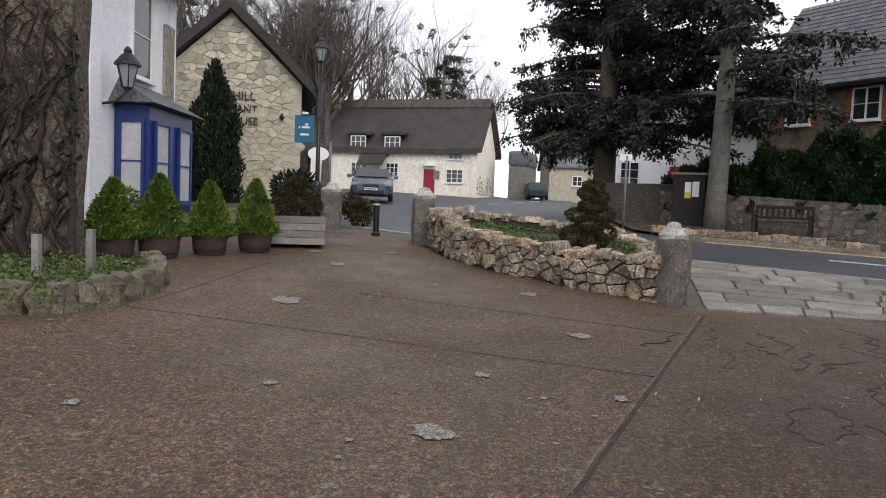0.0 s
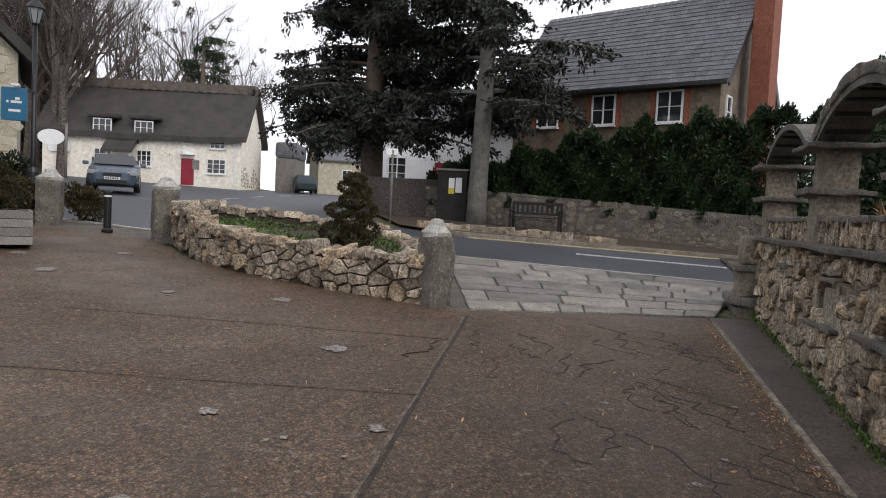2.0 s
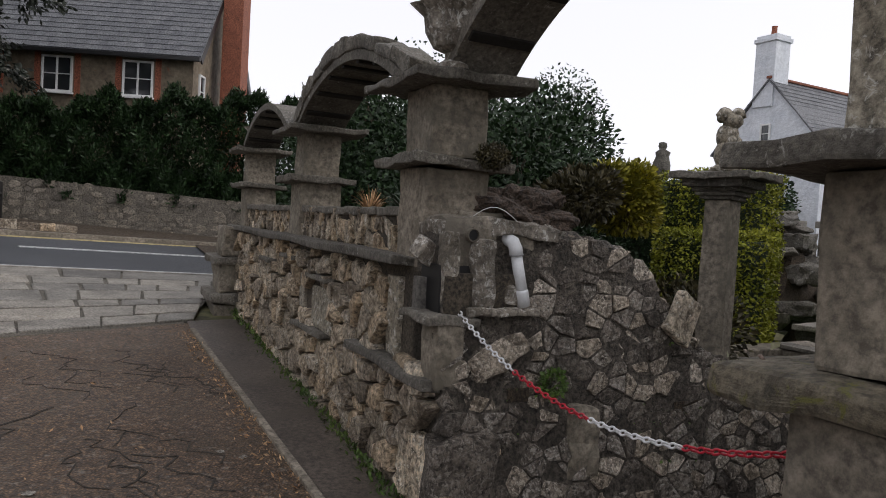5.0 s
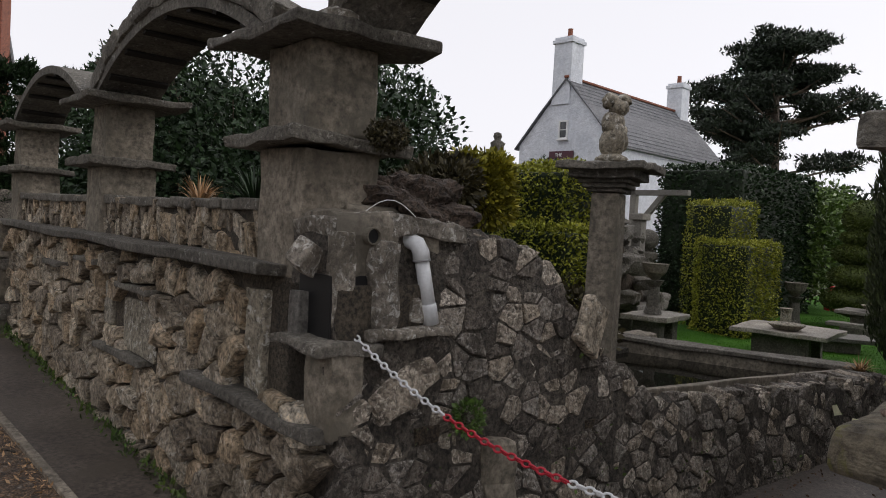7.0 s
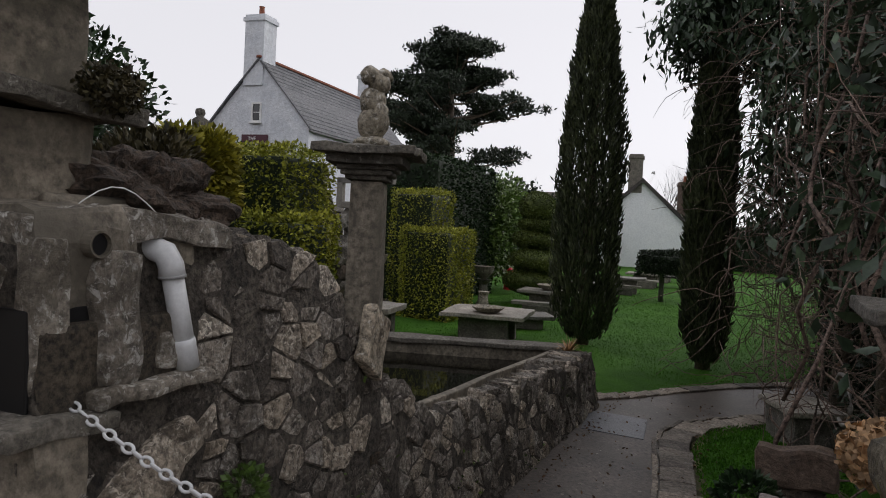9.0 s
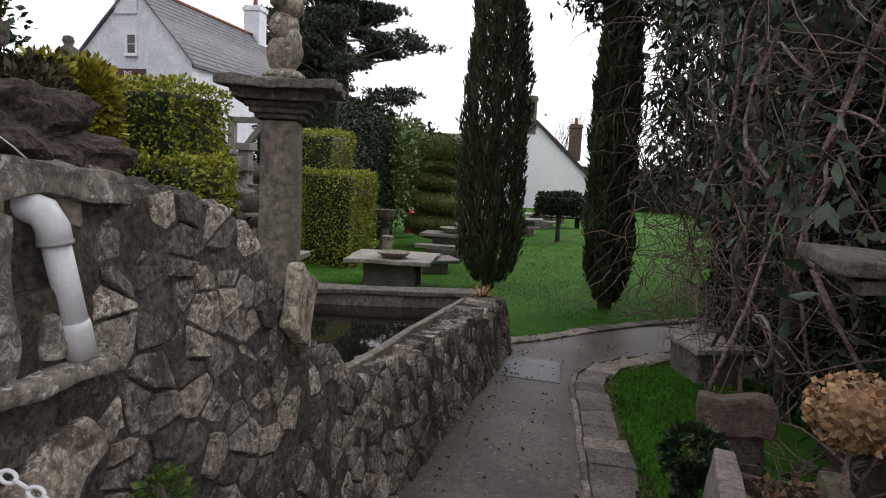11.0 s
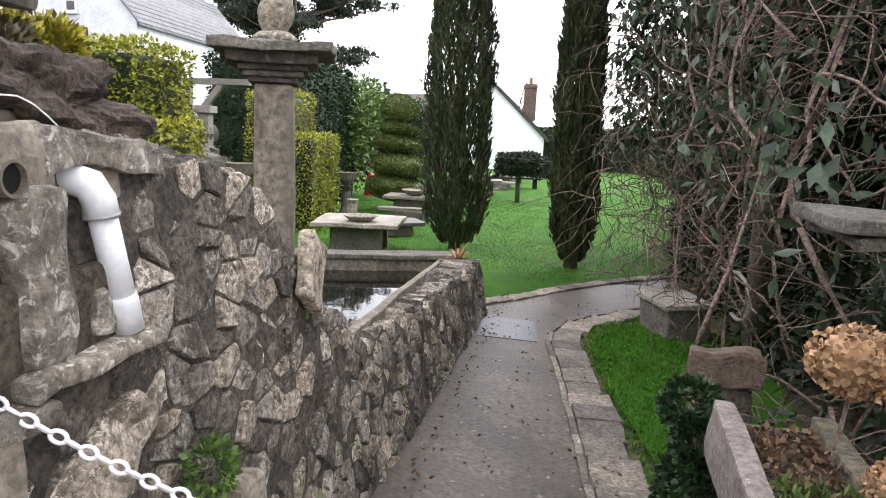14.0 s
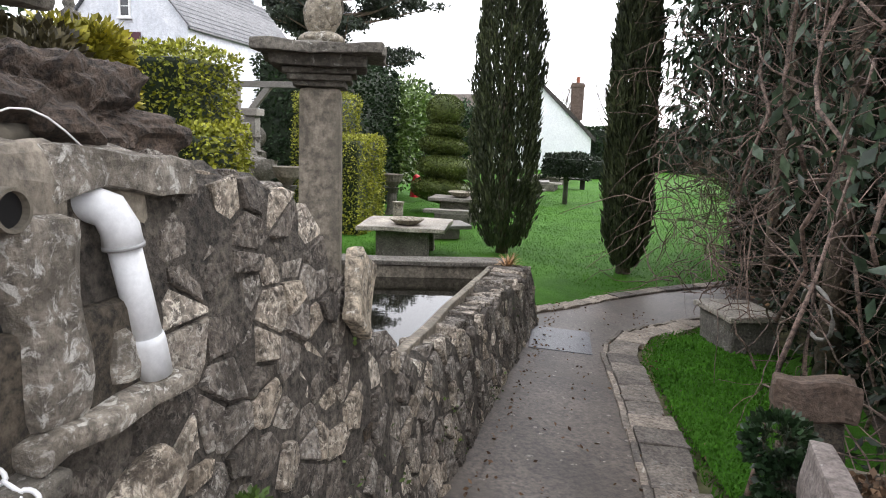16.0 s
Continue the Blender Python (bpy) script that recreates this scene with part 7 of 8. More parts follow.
# column with statue
cl = thing("stone_column", *L(2.47, 0.5), -0.3, GARDEN + 20, "square chamfered stone column carrying a flat capital", "column")
part("shaft", box(-0.1, 0.1, -0.1, 0.1, 0, 2.3, 0.025, 0.006, cuts=3), CEMENT, cl)
for z0, z1, s in ((2.3, 2.33, 0.125), (2.33, 2.36, 0.15), (2.36, 2.39, 0.17), (2.39, 2.45, 0.22)):
    part("moulding", box(-s, s, -s, s, z0, z1, 0.01, 0.006, cuts=2), SLAB, cl)
part("capital_slab", box(-0.3, 0.3, -0.3, 0.3, 2.45, 2.5, 0.01, 0.02, cuts=6), SLAB, cl)


def statue():
    bm = bmesh.new()
    for x, y, z, r, sz in ((0, 0, 0.03, 0.11, 0.35), (0, 0, 0.14, 0.085, 1.3), (0.0, 0, 0.27, 0.078, 1.2), (0.0, -0.03, 0.38, 0.07, 0.9), (0.03, -0.05, 0.43, 0.055, 0.8), (-0.03, 0.02, 0.42, 0.06, 0.9), (0.05, -0.05, 0.18, 0.045, 2.0), (-0.05, -0.05, 0.18, 0.045, 2.0)):
        b = bmesh.new()
        bmesh.ops.create_icosphere(b, subdivisions=3, radius=r)
        for v in b.verts:
            v.co = Vector((x + v.co.x, y + v.co.y, z + v.co.z * sz)) + noise.noise_vector(v.co * 30) * 0.014
        me = bpy.data.meshes.new("tmp")
        b.to_mesh(me)
        b.free()
        bm.from_mesh(me)
        bpy.data.meshes.remove(me)
    ob = part("animal_statue", bm, SANDST, None, smooth=True)
    ob.matrix_basis = local(2.47, 0.5, 2.2, 20)
    tagged(ob, "weathered ochre stone animal statue on a column", "statue")


statue()

# tufa boulder above the corner
bt = bmesh.new()
bmesh.ops.create_icosphere(bt, subdivisions=5, radius=0.3)
for v in bt.verts:
    d = v.co.normalized()
    v.co = Vector((v.co.x * 1.35, v.co.y * 0.8, v.co.z * 0.6)) * (1 + 0.5 * noise.noise(d * 1.6) + 0.22 * noise.noise(d * 5) + 0.1 * noise.noise(d * 13))
tf = part("tufa_boulder", bt, material("tufa", (0.045, 0.03, 0.021), (0.135, 0.096, 0.07), 6, 40, bump=1.0, bump_d=0.03, vary=0), None)
tf.matrix_basis = local(0.72, 0.5, 1.78)
tagged(tf, "dark pitted tufa boulder above the wall corner", "boulder")


# stone tables and bowls on the lawn
def stone_table(x, y, z, lx, ly, label, rz=0, h=None):
    t = thing("stone_table", *L(x, y), -0.3, GARDEN + rz, label, "table", "stone tables on the lawn")
    h = z + 0.3
    part("tabletop", box(-lx, lx, -ly, ly, h - 0.08, h, 0.015, 0.015, cuts=4), FLAG, t)
    for s in (-1, 1):
        part("pedestal", box(s * lx * 0.55 - 0.1, s * lx * 0.55 + 0.1, -ly * 0.6, ly * 0.6, 0, h - 0.08, 0.02, 0.012, cuts=2), SLAB, t)
    return t


stone_table(10.95, 2.55, 0.26, 0.78, 0.75, "broad low stone slab table on the lawn", 8)
bw = thing("stone_bowl", *L(10.6, 2.45), 0.262, 0, "shallow round stone bowl on the slab table", "bowl")
part("bowl", lathe(((0.12, 0), (0.2, 0.02), (0.3, 0.1), (0.29, 0.11), (0.18, 0.05), (0.02, 0.04)), 28), SANDST, bw)
bc = thing("chimney_pot_planter", *L(12.2, 3.1), -0.3, 0, "terracotta chimney pot beside the slab table", "pot")
part("pot", lathe(((0.13, 0), (0.1, 0.1), (0.095, 0.7), (0.12, 0.78), (0.1, 0.78)), 18), SANDST, bc)
stone_table(13.1, 2.5, 0.0, 0.42, 0.6, "low stone bench slab on the lawn", 30)
for x, y, r in ((16.2, 2.7, 4), (20.5, 2.3, -3), (24.5, 2.0, 5), (28.5, 1.7, 0), (33, 1.5, 3)):
    stone_table(x, y, 0.28, 0.5, 0.75, "pale stone picnic table on the lawn", r)
    t = stone_table(x - 0.9, y, 0.05, 0.16, 0.7, "pale stone bench beside a table", r)
    t["category"] = "bench"
b2 = thing("stone_bowl", *L(16.2, 2.7), 0.282, 0, "stone bowl on a picnic table", "bowl")
part("bowl", lathe(((0.12, 0), (0.2, 0.02), (0.34, 0.13), (0.32, 0.14), (0.18, 0.05), (0.02, 0.04)), 24), SANDST, b2)
fb = thing("garden_bench", 29.2, -12.2, -0.3, GARDEN, "small dark garden bench far down the lawn", "bench")
part("seat", box(-0.4, 0.4, -0.9, 0.9, 0.4, 0.47, 0.01), WOODD, fb)
for s in (-0.6, 0.6):
    part("leg", box(-0.12, 0.12, s - 0.1, s + 0.1, 0, 0.4, 0.01), WOODD, fb)
rc = thing("red_coat_marker", *L(20.2, 5.0), -0.3, 0, "small bright red object beside the topiary", "marker")
part("cover", lathe(((0.2, 0.15), (0.17, 0.5), (0.1, 0.8), (0.03, 0.85)), 12, wob=lambda a, z: 1 + 0.12 * math.sin(a * 3)), plain("bright_red", (0.6, 0.02, 0.03), 0.5), rc)

# pedestals, posts and ornaments by the hedges
pd = thing("ornament_pedestal", *L(12.32, 6.25), -0.3, GARDEN, "carved stone pedestal topped by a dark stone ball", "pedestal")
part("shaft", lathe(((0.24, 0), (0.24, 0.2), (0.15, 0.3), (0.17, 0.9), (0.15, 1.4), (0.24, 1.5), (0.24, 1.62), (0.16, 1.66), (0.18, 1.7)), 12), SLAB, pd)
part("ball", lathe([(0.24 * math.sin(math.pi * i / 12) + 0.003, 1.92 - 0.24 * math.cos(math.pi * i / 12)) for i in range(13)], 20), SLAB, pd)
for x, y in ((9.64, 5.4), (9.9, 4.95)):
    po = thing("timber_post", *L(x, y), -0.3, GARDEN, "grey carved timber post of a garden shelf", "post", "shelf posts")
    part("shaft", box(-0.09, 0.09, -0.09, 0.09, 0, 2.3, 0.012), WOODG, po)
    part("head", box(-0.14, 0.14, -0.14, 0.14, 2.3, 2.42, 0.012), WOODG, po)
    for k in range(5):
        part("carved_boss", lathe(((0.1, 0.5 + k * 0.34), (0.14, 0.6 + k * 0.34), (0.1, 0.7 + k * 0.34)), 8), SLAB, po)
fr = thing("garden_gallows", *L(12.1, 6.2), -0.3, GARDEN, "grey timber frame with diagonal brace", "frame")
part("post", box(-0.07, 0.07, 0.25, 0.39, 0, 3.0, 0.01), WOODG, fr)
part("beam", box(-0.07, 0.07, -1.0, 0.39, 2.9, 3.02, 0.01), WOODG, fr)
part("brace", box(-0.05, 0.05, -0.06, 0.06, 0, 1.0, 0.01), WOODG, fr, at=pose(0, 0.2, 2.2, 40, 0, 0))
for k in range(30):
    r = rnd.uniform(0.12, 0.3)
    b = box(-r * 1.6, r * 1.6, -r, r, -r * 0.5, r * 0.5, 0.06, 0.08, cuts=3)
    o = part("rockery_stone", b, SLAB, None)
    q = k / 30
    aa, rr = k * 2.4, 1.15 * (1 - q) + 0.2
    o.matrix_basis = local(8.8 + rr * math.cos(aa), 5.2 + rr * math.sin(aa), 0.2 + q * 2.0, k * 40)
    tagged(o, "pale weathered rockery stone in a stacked heap", "stone", "rockery stones")
rk = tagged(new("rockery_mound"), "earth mound under the rockery stones", "mound", kind="structure")
part("mound", lathe(((1.1, -0.3), (0.9, 0.7), (0.5, 1.5), (0.2, 2.0)), 14, wob=lambda a, z: 1 + 0.2 * math.sin(a * 3 + z * 4)), EARTH, rk, at=local(8.8, 5.2, 0))
for x, y, z, s in ((4.3, 2.1, -0.25, 1.2), (5.3, 3.2, -0.25, 1.3)):
    t = stone_table(x + 3.6, y + 1.2, 0.55, 0.5, 0.35, "mossy stone bench on round legs beyond the pond", 10)
for x, y, s in ((7.8, 3.3, 1.0), (8.1, 4.4, 1.2), (16.5, 4.6, 1.4)):
    u = thing("garden_urn", *L(x, y), -0.3 if x > 10 else 0.56 if y < 4 else -0.3, GARDEN, "small weathered stone urn with dry plants", "urn", "garden urns")
    part("pedestal", lathe(((0.14 * s, 0), (0.1 * s, 0.1 * s), (0.08 * s, 0.4 * s), (0.14 * s, 0.5 * s)), 14), SLAB, u)
    part("bowl", lathe(((0.05 * s, 0.5 * s), (0.16 * s, 0.62 * s), (0.2 * s, 0.75 * s), (0.17 * s, 0.75 * s), (0.03, 0.65 * s)), 18), CEMENT, u)


def gs_statue(x, y, z, h, label):
    prof = [(0.16, 0), (0.2, 0.1), (0.17, 0.4), (0.13, 0.62), (0.15, 0.72), (0.06, 0.8), (0.085, 0.88), (0.07, 0.97), (0.01, 1.0)]
    o = part("garden_statue", lathe([(r * h * 1.3, q * h) for r, q in prof], 14, wob=lambda a, zz: 1 + 0.12 * math.sin(a * 3 + zz * 9)), SLAB, None, smooth=True)
    o.matrix_basis = local(x, y, z)
    tagged(o, label, "statue")


gs_statue(6.2, 5.2, 2.58, 0.6, "weathered grey stone garden statue on the hedge terrace")

# ---- path edging ----
pe = tagged(new("path_edging"), kind="structure")
IN = [(0.6, -1.35), (2.59, -1.2), (4.3, -1.06), (5.6, -0.93), (6.15, -0.95), (6.7, -1.08), (7.2, -1.35), (7.75, -1.8), (8.3, -2.4), (8.9, -3.2)]


def along(pts, u):
    d = 0
    for a, b in zip(pts, pts[1:]):
        l = math.hypot(b[0] - a[0], b[1] - a[1])
        if d + l >= u:
            k = (u - d) / l
            return (a[0] + (b[0] - a[0]) * k, a[1] + (b[1] - a[1]) * k), math.degrees(math.atan2(b[1] - a[1], b[0] - a[0]))
        d += l
    return pts[-1], 0


u = 0.1
while u < 9.4:
    w = rnd.uniform(0.22, 0.42)
    (x, y), ang = along(IN, u + w / 2)
    wx, wy = L(x, y)
    m = pose(wx, wy, G(wx, wy), 0, 0, GARDEN + ang)
    part("edging_slab", box(-w / 2, w / 2 - 0.008, -0.34 + rnd.uniform(-0.03, 0.03), -0.055, -0.05, 0.02 + rnd.uniform(-0.008, 0.018), 0.01, 0.014, cuts=2), PATHSLAB, pe, at=m)
    part("edging_strip", box(-w / 2, w / 2 - 0.012, -0.045, 0.0, -0.05, 0.03, 0.006, 0.01, cuts=2), PATHSLAB, pe, at=m)
    u += w
OUT = [(6.95, 0.15), (7.5, -0.2), (8.6, -0.9), (9.4, -1.6), (10.6, -3.0)]
u = 0.0
while u < 4.9:
    w = rnd.uniform(0.25, 0.45)
    (x, y), ang = along(OUT, u + w / 2)
    wx, wy = L(x, y)
    part("edging_slab", box(-w / 2, w / 2 - 0.01, -0.12, 0.1, -0.05, 0.035, 0.01, 0.01, cuts=1), PATHSLAB, pe, at=pose(wx, wy, G(wx, wy), 0, 0, GARDEN + ang))
    u += w
wx, wy = L(6.05, -0.52)
dc = tagged(new("drain_cover", None), "smooth blue-grey drain cover set in the path", "drain cover")
dc.matrix_basis = pose(wx, wy, G(wx, wy) + 0.018, 2.6, 1.2, GARDEN + 4)
part("plate", box(-0.42, 0.42, -0.3, 0.3, -0.02, 0.006, 0.004), material("blue_slate_plate", (0.06, 0.062, 0.075), (0.1, 0.1, 0.115), 4, 30, grain=0.3, vary=0, rough=0.35), dc)
cracks = strip("path_joint", [L(5.0, -0.15), L(5.0, -0.98)], 0.02, 0.004, FLAG)
tagged(cracks, kind="structure")
tagged(strip("path_joint", [L(6.5, -0.2), L(6.9, -1.0)], 0.02, 0.004, FLAG), kind="structure")

# litter along the path and at the wall's foot
n = 520
lx_ = nrs.uniform(0.6, 8.0, n)
side = nrs.uniform(size=n)
ly_ = np.where(side < 0.35, -0.3 - np.abs(nrs.normal(size=n)) * 0.06, np.where(side < 0.7, -1.28 - np.abs(nrs.normal(size=n)) * 0.12, nrs.uniform(-1.2, -0.3, n)))
W = np.stack([4.40 + 0.825 * lx_ + 0.565 * ly_, 3.75 - 0.565 * lx_ + 0.825 * ly_], 1)
tagged(leaves("path_litter", np.column_stack([W, [G(a, b) + 0.03 for a, b in W]]), 0.017, L_LITTER, None, 1.7, np.tile((0.5, 0.5, 0.0), (n, 1)), 0.5), "fallen brown leaves scattered over the garden path", "litter", kind="stuff")
verts, faces = [], []
for k in range(240):
    x, y, r = rnd.uniform(0.8, 8.2), rnd.uniform(-1.2, -0.3), rnd.uniform(0.006, 0.02)
    b = len(verts)
    for i in range(7):
        wx, wy = L(x + r * rnd.uniform(0.6, 1.2) * math.cos(i * 0.9), y + r * rnd.uniform(0.6, 1.2) * math.sin(i * 0.9))
        verts.append((wx, wy, G(wx, wy) + 0.0105))
    faces.append(tuple(range(b, b + 7)))
tagged(new("path_flecks", mesh("path_flecks", verts, faces, PATCH)), "pale lichen flecks on the path concrete", "lichen", kind="stuff")

# grass
n = 60000
q = nrs.uniform(size=(n, 2)) ** (1.7, 1.0)
gx_, gy_ = 6.9 + q[:, 0] * 22, -4 + q[:, 1] * 9
inside = (gy_ > np.interp(gx_, [6.9, 7.5, 8.6, 9.4, 10.6, 12], [0.25, -0.15, -0.85, -1.5, -2.9, -4])) & ((gx_ > 9) | (gy_ < 2.4))
W = np.stack([4.40 + 0.825 * gx_ + 0.565 * gy_, 3.75 - 0.565 * gx_ + 0.825 * gy_], 1)[inside]
Z = np.array([G(a, b) for a, b in W])
tagged(leaves("grass", np.column_stack([W, Z]), 0.011, BLADE, None, 2.6, np.tile((0, 0, 1.0), (len(W), 1)), 0.5), "short bright green lawn grass", "grass", kind="stuff")
n = 26000
gx_, gy_ = nrs.uniform(2.5, 7.6, n), nrs.uniform(-3.0, -1.2, n)
inside = (gy_ < np.interp(gx_, [2.5, 4.3, 5.6, 6.15, 6.7, 7.2, 7.6], [-1.57, -1.42, -1.29, -1.32, -1.45, -1.7, -2.1])) & (gy_ > np.interp(gx_, [2.5, 3.5, 6.5, 7.6], [-1.75, -2.3, -2.7, -2.3]))
W = np.stack([4.40 + 0.825 * gx_ + 0.565 * gy_, 3.75 - 0.565 * gx_ + 0.825 * gy_], 1)[inside]
tagged(leaves("grass", np.column_stack([W, [G(a, b) + 0.01 for a, b in W]]), 0.011, BLADE, None, 2.8, np.tile((0, 0, 1.0), (len(W), 1)), 0.6), "bright green grass beside the path", "grass", kind="stuff")

# ---- planting to the right of the path ----
tr = thing("stone_trough", *L(1.45, -1.85), 0.1, GARDEN - 4, "long open stone trough holding leaf litter and weeds", "trough")
part("side", box(-0.9, 0.5, 0.13, 0.22, 0.38, 0.63, 0.015, 0.014, cuts=5), PINKST, tr)
part("side", box(-0.9, 0.5, -0.25, -0.17, 0.36, 0.62, 0.012, 0.018, cuts=4), MOSSY, tr)
part("end", box(0.42, 0.5, -0.17, 0.13, 0.36, 0.55, 0.012, 0.014, cuts=2), MOSSY, tr)
# inset base; its dark mortar colour stands in for shadow under the side slab
part("base", box(-0.9, 0.42, -0.18, 0.1, -0.15, 0.36, 0.02, 0.02, cuts=3), MORTAR, tr)
part("soil", box(-0.88, 0.43, -0.175, 0.135, 0.365, 0.55, 0.02, 0.03, cuts=5), EARTH, tr)
n = 1100
lt = leaves("leaf_litter", np.stack([nrs.uniform(-0.85, 0.42, n), nrs.uniform(-0.16, 0.12, n), nrs.uniform(0.55, 0.59, n)], 1), 0.02, L_LITTER, tr, 1.6)
tagged(lt, kind="stuff")
weed = leaves("weed_tuft", np.stack([nrs.uniform(-0.7, -0.1, 500), nrs.uniform(-0.17, 0.13, 500), nrs.uniform(0.55, 0.59, 500)], 1), 0.014, L_GROUND, tr, 4, np.tile((0, 0, 1.0), (500, 1)), 0.6)
tagged(weed, kind="stuff")
bl = thing("stone_block", *L(2.6, -1.82), 0.0, GARDEN - 8, "rough broken stone block behind the trough", "stone")
part("block", box(-0.1, 0.08, -0.2, 0.13, 0.6, 0.78, 0.03, 0.03, cuts=4), BROWNST, bl)
part("block", box(-0.08, 0.06, -0.18, 0.06, 0, 0.6, 0.03, 0.03, cuts=3), MORTAR, bl)
iv = thing("ivy_clump", *L(2.08, -1.64), 0.0, 0, "dark glossy ivy spilling over the trough's end", "ivy")
ps = [on_ellipsoid(n, c, r, 0.6) for n, c, r in ((1100, (0.05, -0.02, 0.2), (0.15, 0.1, 0.24)), (900, (0.0, -0.05, 0.46), (0.12, 0.12, 0.15)), (900, (0.12, -0.08, 0.6), (0.13, 0.14, 0.13)), (400, (-0.08, 0.02, 0.34), (0.1, 0.07, 0.13)))]
p, nm = np.concatenate([q[0] for q in ps]), np.concatenate([q[1] for q in ps])
tube_part("stem", [(0.05, 0, 0), (0.03, -0.03, 0.3), (0.1, -0.06, 0.62)], 0.012, BARK, iv, 6)
leaves("foliage", p, 0.027, L_IVY, iv, 1.15, nm, 0.8)
fw = thing("wall_fern", *L(0.62, -0.13), 0.88, 0, "small bright green plant growing from the wall", "plant")
p, nm = on_ellipsoid(420, (0, 0, 0), (0.07, 0.07, 0.08), 0.5)
leaves("foliage", p, 0.017, L_LAUREL, fw, 1.3, nm, 0.8)
# hydrangea
def hydrangea(x, y, z, r, label):
    h = thing("hydrangea_head", *L(x, y), z, 0, label, "flower", "dried hydrangea heads")
    p, nm = on_ellipsoid(900, (0, 0, 0), (r, r, r * 0.75), 0.93)
    leaves("petals", p, 0.026 * r / 0.17, L_DRY, h, 1.1, np.cross(nm, nrs.normal(size=nm.shape)) + nm * 0.25, 0.25)
    part("seed_core", lathe([(r * 0.82 * math.sin(math.pi * i / 8) + 0.002, -r * 0.6 * math.cos(math.pi * i / 8)) for i in range(9)], 12), L_DRY, h)
    tube_part("stem", [(0, 0, 0), (0.05, 0.02, -z * 0.5), (0.02, 0.06, -z)], 0.008, VINE, h, 6)


hydrangea(1.6, -2.06, 1.05, 0.165, "large dried brown hydrangea flower head")
hydrangea(1.25, -2.12, 0.74, 0.13, "smaller dried brown hydrangea flower head")
sp2 = thing("slab_pier", *L(1.98, -2.6), -0.1, GARDEN, "stone pier with a thick layered slab under the vines", "pier")
part("shaft", box(-0.12, 0.12, -0.45, -0.15, 0, 1.52, 0.02, 0.012, cuts=3), MORTAR, sp2)
part("slab", box(-0.24, 0.3, -0.6, 0.55, 1.54, 1.59, 0.012, 0.02, cuts=5), SLAB, sp2)
part("slab", box(-0.28, 0.34, -0.6, 0.6, 1.59, 1.65, 0.012, 0.02, cuts=5), SLAB, sp2)
strappy(1.9, -2.3, 1.05, 24, 0.25, L_HEDGE, "dark strap leaves at the pier")
ht = thing("stone_trough", *L(6.9, -2.3), -0.3, GARDEN + 20, "old stone water trough at the path's bend", "trough")
part("body", box(-0.35, 0.35, -0.25, 0.25, 0, 0.36, 0.03, 0.03, cuts=4), SLAB, ht)
part("rim", box(-0.4, 0.4, -0.3, 0.3, 0.36, 0.42, 0.015, 0.015, cuts=3), FLAG, ht)


